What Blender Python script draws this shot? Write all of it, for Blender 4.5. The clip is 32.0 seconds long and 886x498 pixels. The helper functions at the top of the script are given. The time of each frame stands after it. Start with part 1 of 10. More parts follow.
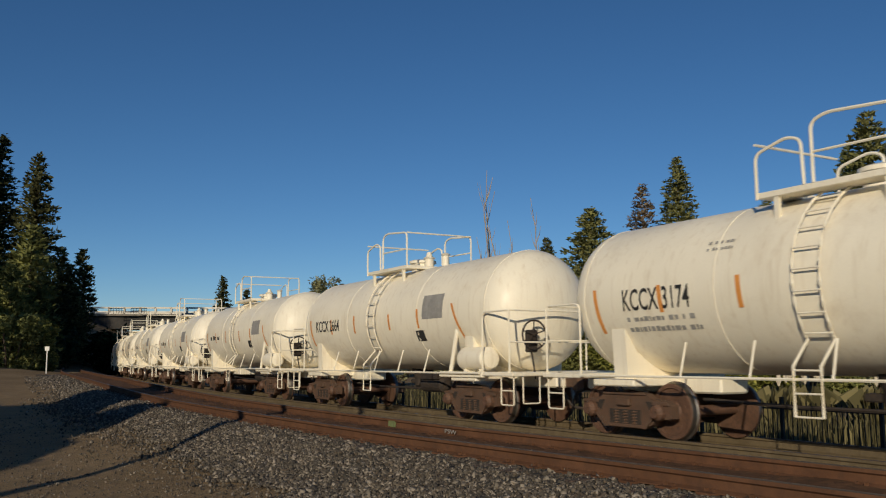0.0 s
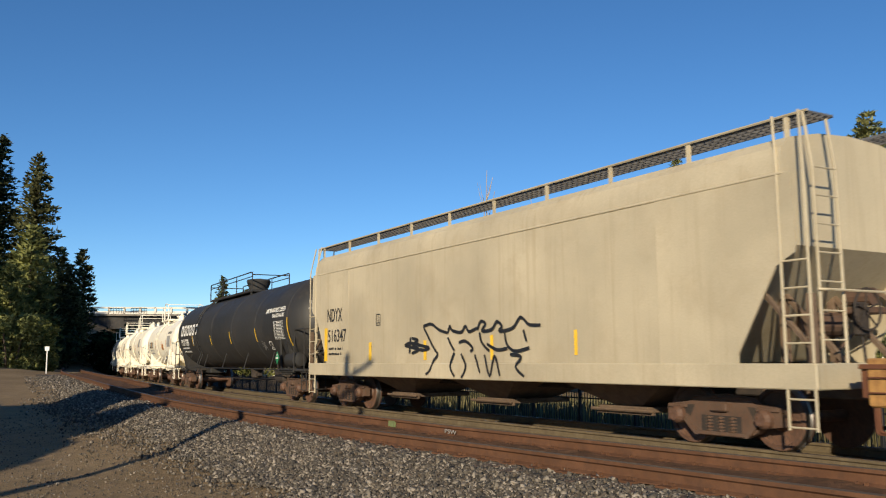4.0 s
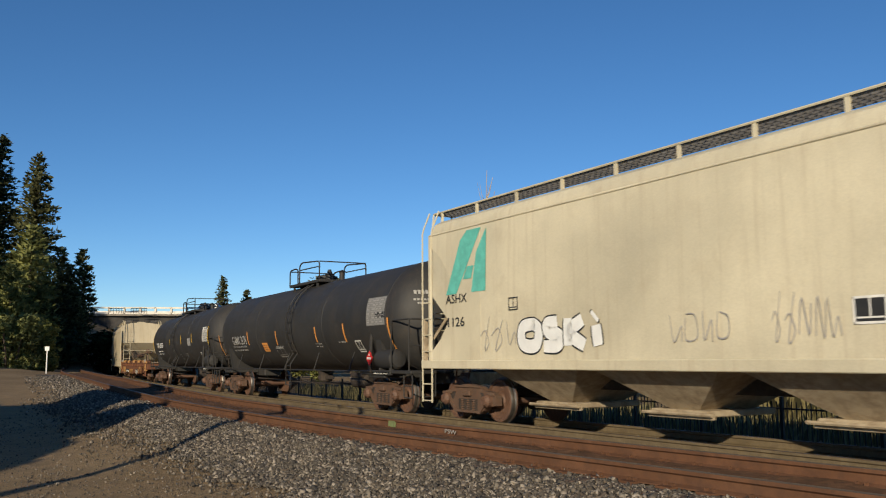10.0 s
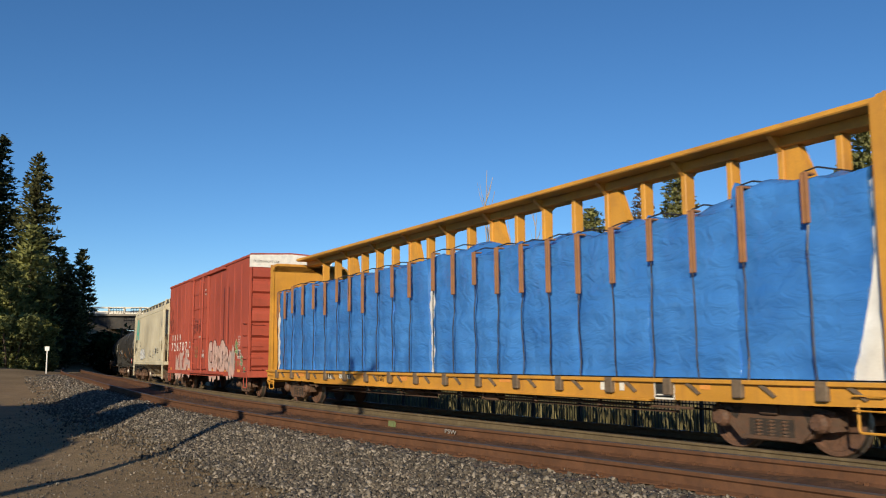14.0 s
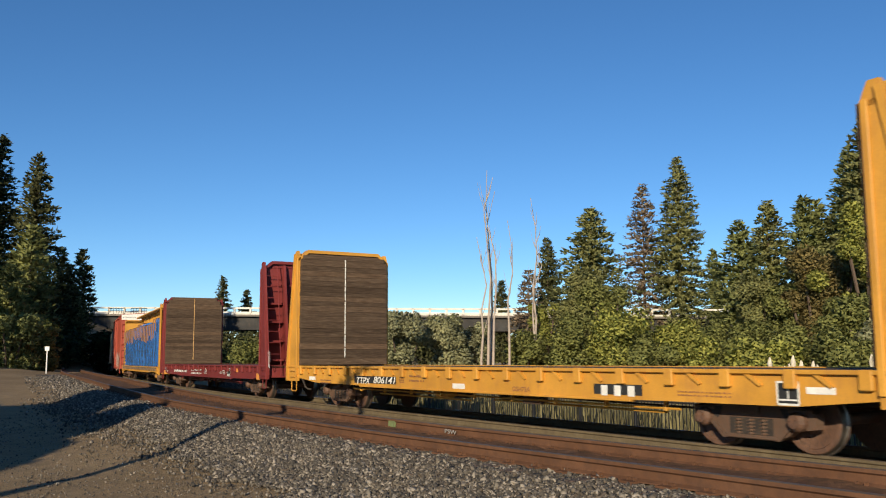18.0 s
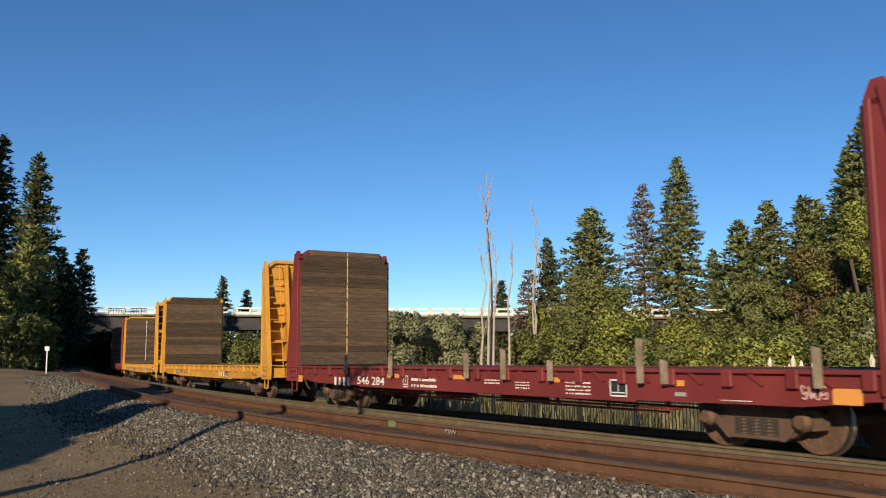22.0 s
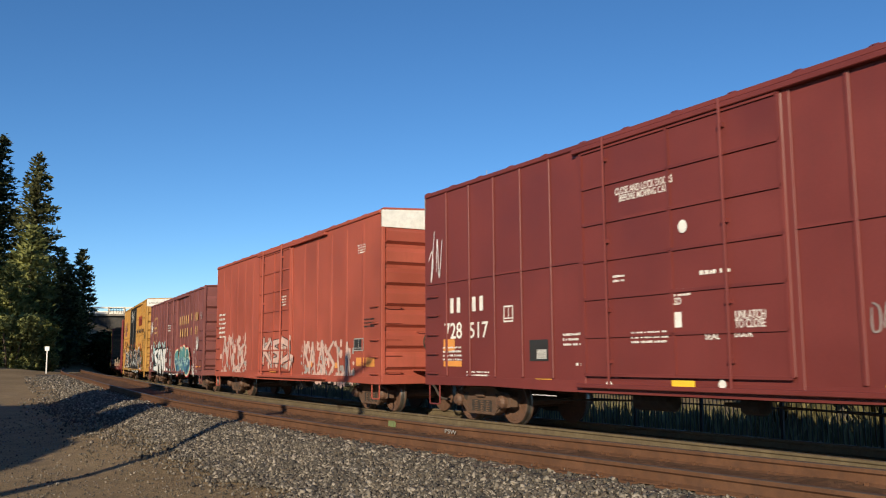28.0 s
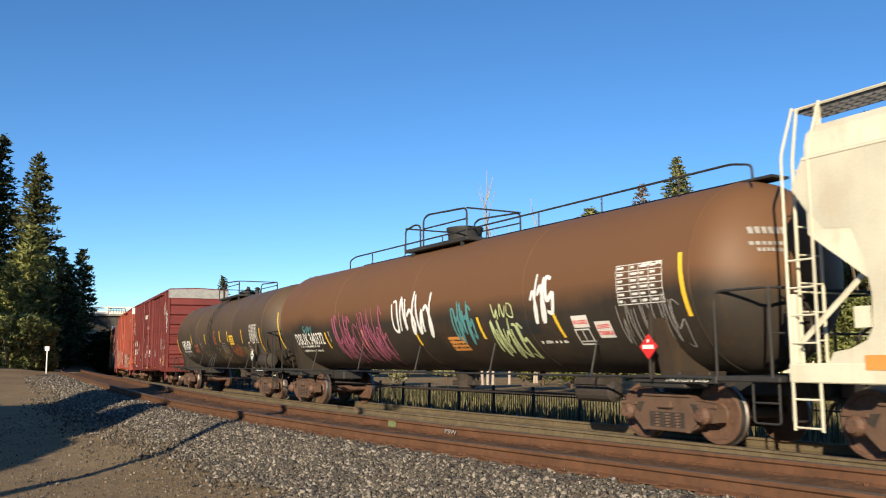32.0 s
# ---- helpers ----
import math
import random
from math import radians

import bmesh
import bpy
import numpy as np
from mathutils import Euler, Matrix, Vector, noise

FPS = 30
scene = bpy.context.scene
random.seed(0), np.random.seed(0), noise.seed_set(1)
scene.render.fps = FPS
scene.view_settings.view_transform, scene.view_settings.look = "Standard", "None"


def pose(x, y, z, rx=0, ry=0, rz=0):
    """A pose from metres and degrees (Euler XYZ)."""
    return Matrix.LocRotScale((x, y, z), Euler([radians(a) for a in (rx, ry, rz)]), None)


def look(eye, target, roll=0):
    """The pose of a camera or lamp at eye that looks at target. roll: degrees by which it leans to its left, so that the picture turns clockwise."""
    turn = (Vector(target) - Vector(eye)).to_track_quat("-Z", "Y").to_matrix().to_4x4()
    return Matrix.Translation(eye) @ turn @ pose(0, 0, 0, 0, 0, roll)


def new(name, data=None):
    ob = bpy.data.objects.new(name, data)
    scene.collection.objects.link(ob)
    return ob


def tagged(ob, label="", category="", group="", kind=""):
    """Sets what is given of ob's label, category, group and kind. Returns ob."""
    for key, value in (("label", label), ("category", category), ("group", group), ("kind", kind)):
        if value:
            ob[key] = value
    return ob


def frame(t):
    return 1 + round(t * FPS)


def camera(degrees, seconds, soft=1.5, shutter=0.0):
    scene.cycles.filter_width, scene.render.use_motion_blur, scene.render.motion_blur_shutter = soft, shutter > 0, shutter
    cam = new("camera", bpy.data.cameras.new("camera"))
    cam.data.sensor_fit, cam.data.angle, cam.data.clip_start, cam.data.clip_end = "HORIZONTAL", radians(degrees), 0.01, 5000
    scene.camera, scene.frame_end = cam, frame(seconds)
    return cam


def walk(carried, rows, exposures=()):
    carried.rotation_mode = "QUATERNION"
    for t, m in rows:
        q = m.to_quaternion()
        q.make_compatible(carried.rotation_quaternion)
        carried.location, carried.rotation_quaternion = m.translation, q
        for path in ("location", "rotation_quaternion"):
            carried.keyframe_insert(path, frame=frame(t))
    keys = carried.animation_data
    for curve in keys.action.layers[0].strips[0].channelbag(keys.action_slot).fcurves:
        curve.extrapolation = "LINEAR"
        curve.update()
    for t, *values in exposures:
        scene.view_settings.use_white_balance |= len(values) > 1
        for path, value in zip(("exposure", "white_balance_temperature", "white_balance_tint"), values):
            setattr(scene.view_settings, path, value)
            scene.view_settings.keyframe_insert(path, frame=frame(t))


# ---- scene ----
# ---- camera: it stands still beside the tracks ----
EYE_Z = 1.37
cam = camera(53.69, 32.0, soft=1.1, shutter=0.12)
STAND = pose(0, 0, EYE_Z, 96.53, 0, 0)
walk(cam, [(0.0, STAND), (32.0, STAND)],
     exposures=[(t, e, 6300, 7) for t, e in (
         (0.0, -0.72), (1.0, -0.82), (2.0, -0.05), (3.0, 0.17), (6.0, 0.14), (8.0, 0.46), (9.0, 0.5), (10.0, -0.03), (10.5, -0.05), (11.0, 0.0), (12.0, 0.05), (13.0, 0.0),
         (14.5, 0.12), (17.0, 0.2), (22.0, 0.16), (23.5, 0.12), (25.0, 0.14), (28.0, 0.24), (29.0, 0.55), (30.0, 0.52), (32.0, 0.56))])

# ---- light ----
SUN_AZ, SUN_EL = radians(196), radians(19)   # compass from +y, clockwise
sun_way = Vector((math.sin(SUN_AZ) * math.cos(SUN_EL), math.cos(SUN_AZ) * math.cos(SUN_EL), math.sin(SUN_EL)))
world = bpy.data.worlds.new("sky")
scene.world = world
world.use_nodes = True
wn = world.node_tree.nodes
sky = wn.new("ShaderNodeTexSky")
sky.sky_type = "NISHITA"
sky.sun_disc = False
sky.sun_elevation = SUN_EL
sky.sun_rotation = SUN_AZ
sky.altitude = 2600
sky.air_density = 1.0
sky.dust_density = 0.0
sky.ozone_density = 4.0
wn["Background"].inputs[1].default_value = 0.105
tone = wn.new("ShaderNodeHueSaturation")
tone.inputs["Saturation"].default_value = 1.11
world.node_tree.links.new(sky.outputs[0], tone.inputs["Color"])
world.node_tree.links.new(tone.outputs[0], wn["Background"].inputs[0])
sun_data = bpy.data.lights.new("sun", "SUN")
sun_data.energy = 5.0
sun_data.angle = radians(0.53)
sun_data.color = (1.0, 0.83, 0.60)
sun = new("sun", sun_data)
sun.matrix_world = look(sun_way * 100, (0, 0, 0))
# ---- materials ----
MATS = {}


def node_mat(name):
    m = bpy.data.materials.new(name)
    m.use_nodes = True
    nt = m.node_tree
    return m, nt, nt.nodes, nt.links, nt.nodes["Principled BSDF"]


def ramp(nt, fac, stops):
    r = nt.nodes.new("ShaderNodeValToRGB")
    while len(r.color_ramp.elements) < len(stops):
        r.color_ramp.elements.new(0.5)
    for e, (p, c) in zip(r.color_ramp.elements, stops):
        e.position = p
        e.color = (*c, 1) if len(c) == 3 else c
    nt.links.new(fac, r.inputs[0])
    return r.outputs[0]


def mixc(nt, fac, a, b, mode="MIX"):
    n = nt.nodes.new("ShaderNodeMix")
    n.data_type = "RGBA"
    n.blend_type = mode
    for s, v in ((n.inputs[0], fac), (n.inputs[6], a), (n.inputs[7], b)):
        if isinstance(v, (int, float)):
            s.default_value = v
        elif isinstance(v, tuple):
            s.default_value = (*v, 1)
        else:
            nt.links.new(v, s)
    return n.outputs[2]


def noise_tex(nt, vec, scale, detail=4.0, rough=0.55, dist=0.0):
    n = nt.nodes.new("ShaderNodeTexNoise")
    n.inputs["Scale"].default_value = scale
    n.inputs["Detail"].default_value = detail
    n.inputs["Roughness"].default_value = rough
    n.inputs["Distortion"].default_value = dist
    nt.links.new(vec, n.inputs["Vector"])
    return n.outputs["Fac"]


def coords(nt, scale=(1, 1, 1), shift=True):
    tc = nt.nodes.new("ShaderNodeTexCoord")
    mp = nt.nodes.new("ShaderNodeMapping")
    mp.inputs["Scale"].default_value = scale
    nt.links.new(tc.outputs["Object"], mp.inputs["Vector"])
    if shift:
        oi = nt.nodes.new("ShaderNodeObjectInfo")
        ml = nt.nodes.new("ShaderNodeMath")
        ml.operation = "MULTIPLY"
        ml.inputs[1].default_value = 37.0
        nt.links.new(oi.outputs["Random"], ml.inputs[0])
        nt.links.new(ml.outputs[0], mp.inputs["Location"])
    return mp.outputs[0]


def bump(nt, height, strength, dist, bsdf):
    b = nt.nodes.new("ShaderNodeBump")
    b.inputs["Strength"].default_value = strength
    b.inputs["Distance"].default_value = dist
    nt.links.new(height, b.inputs["Height"])
    nt.links.new(b.outputs[0], bsdf.inputs["Normal"])


def surf(name, col, rough=0.55, metal=0.0, var=0.18, grime=(0.12, 0.08, 0.05), amount=0.25, streak=0.0, scale=1.2,
         fine=40.0, relief=0.15, relief_d=0.004, spec=0.4, random=0.0, dust=None):
    """A painted, rusted or dusty surface: a base colour with two scales of variation, grime patches and running streaks."""
    if name in MATS:
        return MATS[name]
    m, nt, n, l, b = node_mat(name)
    vec = coords(nt)
    big = noise_tex(nt, vec, scale, 5)
    small = noise_tex(nt, vec, fine, 3)
    lo = tuple(c * (1 - var) for c in col)
    hi = tuple(min(1, c * (1 + var)) for c in col)
    c = ramp(nt, big, [(0.3, lo), (0.7, hi)])
    f = ramp(nt, small, [(0.35, (1 - var, 1 - var, 1 - var)), (0.65, (1, 1, 1))])
    c = mixc(nt, 0.5, c, f, "MULTIPLY")
    if random:
        oi = n.new("ShaderNodeObjectInfo")
        rr = ramp(nt, oi.outputs["Random"], [(0, (1 - random,) * 3), (1, (1, 1, 1))])
        c = mixc(nt, 1.0, c, rr, "MULTIPLY")
    if amount:
        g = noise_tex(nt, vec, scale * 3.1, 6, 0.65, 0.4)
        gm = ramp(nt, g, [(0.62 - amount * 0.5, (0, 0, 0)), (0.78 - amount * 0.3, (1, 1, 1))])
        gm2 = mixc(nt, 1.0, gm, (min(1, amount * 1.6),) * 3, "MULTIPLY")
        c = mixc(nt, gm2, c, grime)
    if streak:
        sv = coords(nt, (5.0, 5.0, 0.22))
        s = noise_tex(nt, sv, 1.6, 4, 0.6)
        sm = ramp(nt, s, [(0.52, (0, 0, 0)), (0.75, (streak,) * 3)])
        c = mixc(nt, sm, c, grime)
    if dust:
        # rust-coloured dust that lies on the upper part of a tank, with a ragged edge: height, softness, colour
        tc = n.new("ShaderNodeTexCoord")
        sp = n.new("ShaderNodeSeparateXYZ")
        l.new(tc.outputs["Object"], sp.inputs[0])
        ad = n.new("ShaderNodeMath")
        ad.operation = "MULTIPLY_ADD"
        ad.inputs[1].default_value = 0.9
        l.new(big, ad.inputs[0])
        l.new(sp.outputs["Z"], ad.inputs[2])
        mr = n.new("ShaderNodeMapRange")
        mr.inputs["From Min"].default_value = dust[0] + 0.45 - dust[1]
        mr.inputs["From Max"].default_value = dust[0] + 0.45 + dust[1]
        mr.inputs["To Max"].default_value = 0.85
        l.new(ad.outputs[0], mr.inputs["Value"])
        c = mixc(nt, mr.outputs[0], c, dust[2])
    l.new(c, b.inputs["Base Color"])
    b.inputs["Metallic"].default_value = metal
    b.inputs["Specular IOR Level"].default_value = spec
    r = ramp(nt, big, [(0.3, (max(0.05, rough - 0.12),) * 3), (0.7, (min(1, rough + 0.12),) * 3)])
    l.new(r, b.inputs["Roughness"])
    if relief:
        bump(nt, small, relief, relief_d, b)
    MATS[name] = m
    return m


def plank_mat():
    """Weathered dark boards: long grain, bleached streaks and scars along it."""
    m, nt, n, l, b = node_mat("weathered_dark_bulkhead_wood")
    oi = n.new("ShaderNodeObjectInfo")
    grain = noise_tex(nt, coords(nt, (14, 1.1, 14)), 2.2, 6, 0.65, 0.3)
    fine = noise_tex(nt, coords(nt, (60, 3.0, 60)), 2.0, 4, 0.6)
    scars = noise_tex(nt, coords(nt, (9, 2.2, 9)), 2.6, 5, 0.7, 0.8)
    c = ramp(nt, grain, [(0.30, (0.055, 0.036, 0.024)), (0.52, (0.105, 0.071, 0.047)), (0.74, (0.165, 0.120, 0.084))])
    tone = ramp(nt, oi.outputs["Random"], [(0.0, (0.62, 0.60, 0.58)), (0.6, (1.0, 0.98, 0.95)), (1.0, (1.3, 1.22, 1.12))])
    c = mixc(nt, 1.0, c, tone, "MULTIPLY")
    f = ramp(nt, fine, [(0.3, (0.7, 0.7, 0.7)), (0.7, (1.1, 1.1, 1.1))])
    c = mixc(nt, 1.0, c, f, "MULTIPLY")
    sm = ramp(nt, scars, [(0.66, (0, 0, 0)), (0.74, (0.75, 0.75, 0.75))])
    c = mixc(nt, sm, c, (0.27, 0.21, 0.155))
    l.new(c, b.inputs["Base Color"])
    b.inputs["Roughness"].default_value = 0.9
    b.inputs["Specular IOR Level"].default_value = 0.2
    bump(nt, fine, 0.5, 0.006, b)
    return m


M_WHITE = surf("white_tank_paint", (0.92, 0.855, 0.70), 0.42, var=0.06, grime=(0.55, 0.43, 0.28), amount=0.14, streak=0.35, scale=0.5)
M_BLACK = surf("black_tank_paint", (0.030, 0.029, 0.028), 0.62, grime=(0.07, 0.055, 0.04), amount=0.22, streak=0.35, scale=0.6)
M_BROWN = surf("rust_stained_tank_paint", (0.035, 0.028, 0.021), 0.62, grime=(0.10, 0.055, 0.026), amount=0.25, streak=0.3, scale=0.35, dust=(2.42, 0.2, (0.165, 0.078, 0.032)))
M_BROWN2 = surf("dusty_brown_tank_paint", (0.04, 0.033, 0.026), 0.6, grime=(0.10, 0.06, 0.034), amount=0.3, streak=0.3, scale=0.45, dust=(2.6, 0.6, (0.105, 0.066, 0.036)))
M_TANP = surf("tan_hopper_paint", (0.50, 0.43, 0.30), 0.6, grime=(0.36, 0.28, 0.17), amount=0.2, streak=0.45, scale=0.5)
M_BAY = surf("dirty_tan_bay_steel", (0.40, 0.325, 0.22), 0.8, grime=(0.17, 0.12, 0.075), amount=0.4, streak=0.5, scale=1.5)
M_BAYB = surf("rust_brown_bay_steel", (0.17, 0.115, 0.075), 0.85, grime=(0.08, 0.055, 0.04), amount=0.4, streak=0.4, scale=1.5)
M_CREAM = surf("pale_grey_hopper_paint", (0.6, 0.54, 0.39), 0.55, grime=(0.36, 0.28, 0.18), amount=0.15, streak=0.35, scale=0.5)
M_IVORY = surf("ivory_hopper_paint", (0.7, 0.65, 0.5), 0.5, grime=(0.5, 0.35, 0.2), amount=0.15, streak=0.3, scale=0.6)
M_RED = surf("faded_red_boxcar_paint", (0.4, 0.08, 0.048), 0.6, grime=(0.20, 0.055, 0.035), amount=0.2, streak=0.3, scale=0.5)
M_ORED = surf("orange_red_boxcar_paint", (0.355, 0.08, 0.05), 0.62, grime=(0.25, 0.07, 0.04), amount=0.25, streak=0.35, scale=0.5)
M_DRED = surf("dark_red_boxcar_paint", (0.168, 0.035, 0.03), 0.5, grime=(0.12, 0.035, 0.03), amount=0.15, streak=0.25, scale=0.5)
M_MAROON = surf("maroon_boxcar_paint", (0.20, 0.068, 0.062), 0.55, grime=(0.12, 0.05, 0.045), amount=0.2, streak=0.35, scale=0.5)
M_YBOX = surf("golden_yellow_boxcar_paint", (0.46, 0.25, 0.062), 0.55, grime=(0.32, 0.19, 0.07), amount=0.18, streak=0.4, scale=0.5)
M_YEL = surf("yellow_flatcar_paint", (0.60, 0.295, 0.042), 0.5, grime=(0.33, 0.15, 0.05), amount=0.24, streak=0.35, scale=0.8)
M_RYEL = surf("rusted_yellow_flatcar_paint", (0.135, 0.052, 0.026), 0.8, grime=(0.30, 0.14, 0.05), amount=0.2, streak=0.6, scale=0.9)
M_PYEL = surf("pale_rust_streaked_yellow_paint", (0.50, 0.27, 0.085), 0.7, grime=(0.15, 0.06, 0.03), amount=0.42, streak=0.7, scale=1.6)
M_WINCH = surf("grimy_brown_winch_steel", (0.17, 0.125, 0.085), 0.75, grime=(0.08, 0.06, 0.04), amount=0.4, scale=4, relief=0.3)
M_FRED = surf("red_flatcar_paint", (0.19, 0.03, 0.028), 0.5, grime=(0.1, 0.035, 0.03), amount=0.2, streak=0.3, scale=0.8)
M_DOORBLK = surf("black_door_paint", (0.017, 0.017, 0.018), 0.5, grime=(0.05, 0.045, 0.04), amount=0.15, scale=0.8)
M_TRUCK = surf("rusty_brown_cast_steel", (0.105, 0.066, 0.045), 0.8, grime=(0.13, 0.065, 0.038), amount=0.4, scale=4, relief=0.3)
M_WHEEL = surf("rusty_wheel_steel", (0.14, 0.075, 0.048), 0.65, grime=(0.06, 0.04, 0.03), amount=0.4, scale=5, relief=0.2)
M_TREAD = surf("polished_wheel_tread", (0.22, 0.20, 0.18), 0.4, metal=0.9, amount=0.1, scale=6)
M_UNDER = surf("dark_underframe", (0.035, 0.028, 0.024), 0.8, grime=(0.07, 0.05, 0.035), amount=0.4, scale=3)
M_RAIL = surf("rusted_rail_steel", (0.135, 0.066, 0.036), 0.75, grime=(0.08, 0.045, 0.03), amount=0.4, scale=2.5, relief=0.25, spec=0.15)
M_RAILD = surf("dusty_tan_rail_steel", (0.15, 0.115, 0.066), 0.75, grime=(0.09, 0.066, 0.04), amount=0.4, scale=2.5, relief=0.25)
M_HEAD = surf("worn_rail_head_steel", (0.10, 0.075, 0.058), 0.6, metal=0.3, amount=0.25, scale=3)
M_TIE = surf("weathered_tie_wood", (0.09, 0.065, 0.05), 0.9, grime=(0.16, 0.1, 0.07), amount=0.4, scale=5, relief=0.5, random=0.3)
M_CONC = surf("grey_concrete", (0.40, 0.37, 0.32), 0.85, grime=(0.2, 0.18, 0.15), amount=0.25, streak=0.4, scale=0.6)
M_DECK = surf("dark_stained_deck_concrete", (0.20, 0.175, 0.145), 0.85, grime=(0.09, 0.08, 0.07), amount=0.3, streak=0.5, scale=0.6)
M_CONCW = surf("pale_concrete_railing", (0.72, 0.68, 0.60), 0.8, grime=(0.5, 0.45, 0.38), amount=0.2, streak=0.2, scale=0.6)
M_GIRDER = surf("dark_painted_girder_steel", (0.028, 0.026, 0.025), 0.7, amount=0.2, scale=0.8)
M_FENCE = surf("black_fence_paint", (0.018, 0.018, 0.02), 0.45, amount=0.1, scale=2)
M_STEEL = surf("galvanised_walkway_steel", (0.17, 0.165, 0.16), 0.6, metal=0.4, amount=0.2, scale=4)
M_PLANK = plank_mat()
M_SIGNW = surf("white_sign_paint", (0.8, 0.79, 0.75), 0.5, amount=0.05, scale=2)
M_WRITE = surf("white_stencil_paint", (0.78, 0.76, 0.70), 0.6, var=0.12, amount=0.12, scale=6)
M_WRITEK = surf("black_stencil_paint", (0.03, 0.03, 0.03), 0.6, amount=0.1, scale=6)
M_WRITEY = surf("yellow_stencil_paint", (0.70, 0.42, 0.16), 0.6, amount=0.15, scale=6)
M_REFY = surf("yellow_reflective_tape", (0.88, 0.55, 0.04), 0.4, var=0.06, amount=0.1, scale=6)
M_REFO = surf("orange_reflective_tape", (0.72, 0.30, 0.07), 0.45, var=0.06, amount=0.15, scale=6)
M_GREY = surf("grey_data_panel_paint", (0.33, 0.32, 0.30), 0.6, amount=0.15, scale=6)
M_MARKRED = surf("red_logo_paint", (0.42, 0.08, 0.05), 0.6, amount=0.1, scale=6)
M_BLUEL = surf("blue_logo_paint", (0.05, 0.10, 0.38), 0.6, amount=0.1, scale=6)
M_TEALL = surf("teal_logo_paint", (0.13, 0.48, 0.40), 0.6, amount=0.1, scale=6)
M_SIGNR = surf("red_placard_paint", (0.62, 0.03, 0.03), 0.45, amount=0.05, scale=6)
M_SIGNG = surf("green_placard_paint", (0.03, 0.22, 0.10), 0.45, amount=0.05, scale=6)
SPRAY = {
    "white": surf("white_spray_paint", (0.80, 0.80, 0.77), 0.5, var=0.08, amount=0.08, scale=4),
    "black": surf("black_spray_paint", (0.02, 0.02, 0.022), 0.5, amount=0.08, scale=4),
    "grey": surf("grey_spray_paint", (0.35, 0.33, 0.31), 0.5, amount=0.1, scale=4),
    "pink": surf("faded_pink_spray_paint", (0.62, 0.42, 0.36), 0.55, amount=0.15, scale=4),
    "magenta": surf("magenta_spray_paint", (0.42, 0.12, 0.2), 0.55, amount=0.15, scale=4),
    "teal": surf("teal_spray_paint", (0.10, 0.29, 0.30), 0.5, amount=0.1, scale=4),
    "blue": surf("blue_spray_paint", (0.06, 0.16, 0.27), 0.5, amount=0.1, scale=4),
    "aqua": surf("pale_aqua_spray_paint", (0.42, 0.62, 0.62), 0.5, amount=0.1, scale=4),
    "cream": surf("cream_spray_paint", (0.75, 0.70, 0.50), 0.5, amount=0.1, scale=4),
    "orange": surf("orange_spray_paint", (0.62, 0.17, 0.05), 0.5, amount=0.1, scale=4),
    "green": surf("green_spray_paint", (0.16, 0.26, 0.13), 0.5, amount=0.1, scale=4),
    "lime": surf("pale_lime_spray_paint", (0.55, 0.62, 0.30), 0.5, amount=0.1, scale=4),
    "yellow": surf("yellow_spray_paint", (0.4, 0.29, 0.13), 0.5, amount=0.1, scale=4),
    "red": surf("red_spray_paint", (0.55, 0.06, 0.06), 0.5, amount=0.1, scale=4),
}


def tarp_mat():
    m, nt, n, l, b = node_mat("glossy_blue_lumber_wrap")
    vec = coords(nt)
    big = noise_tex(nt, vec, 1.1, 4)
    c = ramp(nt, big, [(0.3, (0.04, 0.165, 0.49)), (0.7, (0.065, 0.235, 0.62))])
    fold = noise_tex(nt, coords(nt, (0.9, 0.9, 1.5)), 2.2, 2.5, 0.5, 2.4)
    l.new(c, b.inputs["Base Color"])
    b.inputs["Roughness"].default_value = 0.22
    b.inputs["Specular IOR Level"].default_value = 0.75
    fine_fold = noise_tex(nt, coords(nt, (3.5, 3.5, 1.2)), 3.0, 6, 0.7, 2.2)
    both = n.new("ShaderNodeMath")
    both.operation = "MULTIPLY_ADD"
    both.inputs[1].default_value = 0.07
    l.new(fine_fold, both.inputs[0])
    l.new(fold, both.inputs[2])
    bump(nt, both.outputs[0], 0.5, 0.06, b)
    return m


def gravel_mat(name, cols):
    m, nt, n, l, b = node_mat(name)
    ge = n.new("ShaderNodeNewGeometry")
    st = [(i / (len(cols) - 1), c) for i, c in enumerate(cols)]
    c = ramp(nt, ge.outputs["Random Per Island"], st)
    sm = noise_tex(nt, coords(nt), 90, 3)
    f = ramp(nt, sm, [(0.3, (0.7, 0.7, 0.7)), (0.7, (1, 1, 1))])
    c = mixc(nt, 0.7, c, f, "MULTIPLY")
    l.new(c, b.inputs["Base Color"])
    b.inputs["Roughness"].default_value = 0.9
    bump(nt, sm, 0.4, 0.004, b)
    return m


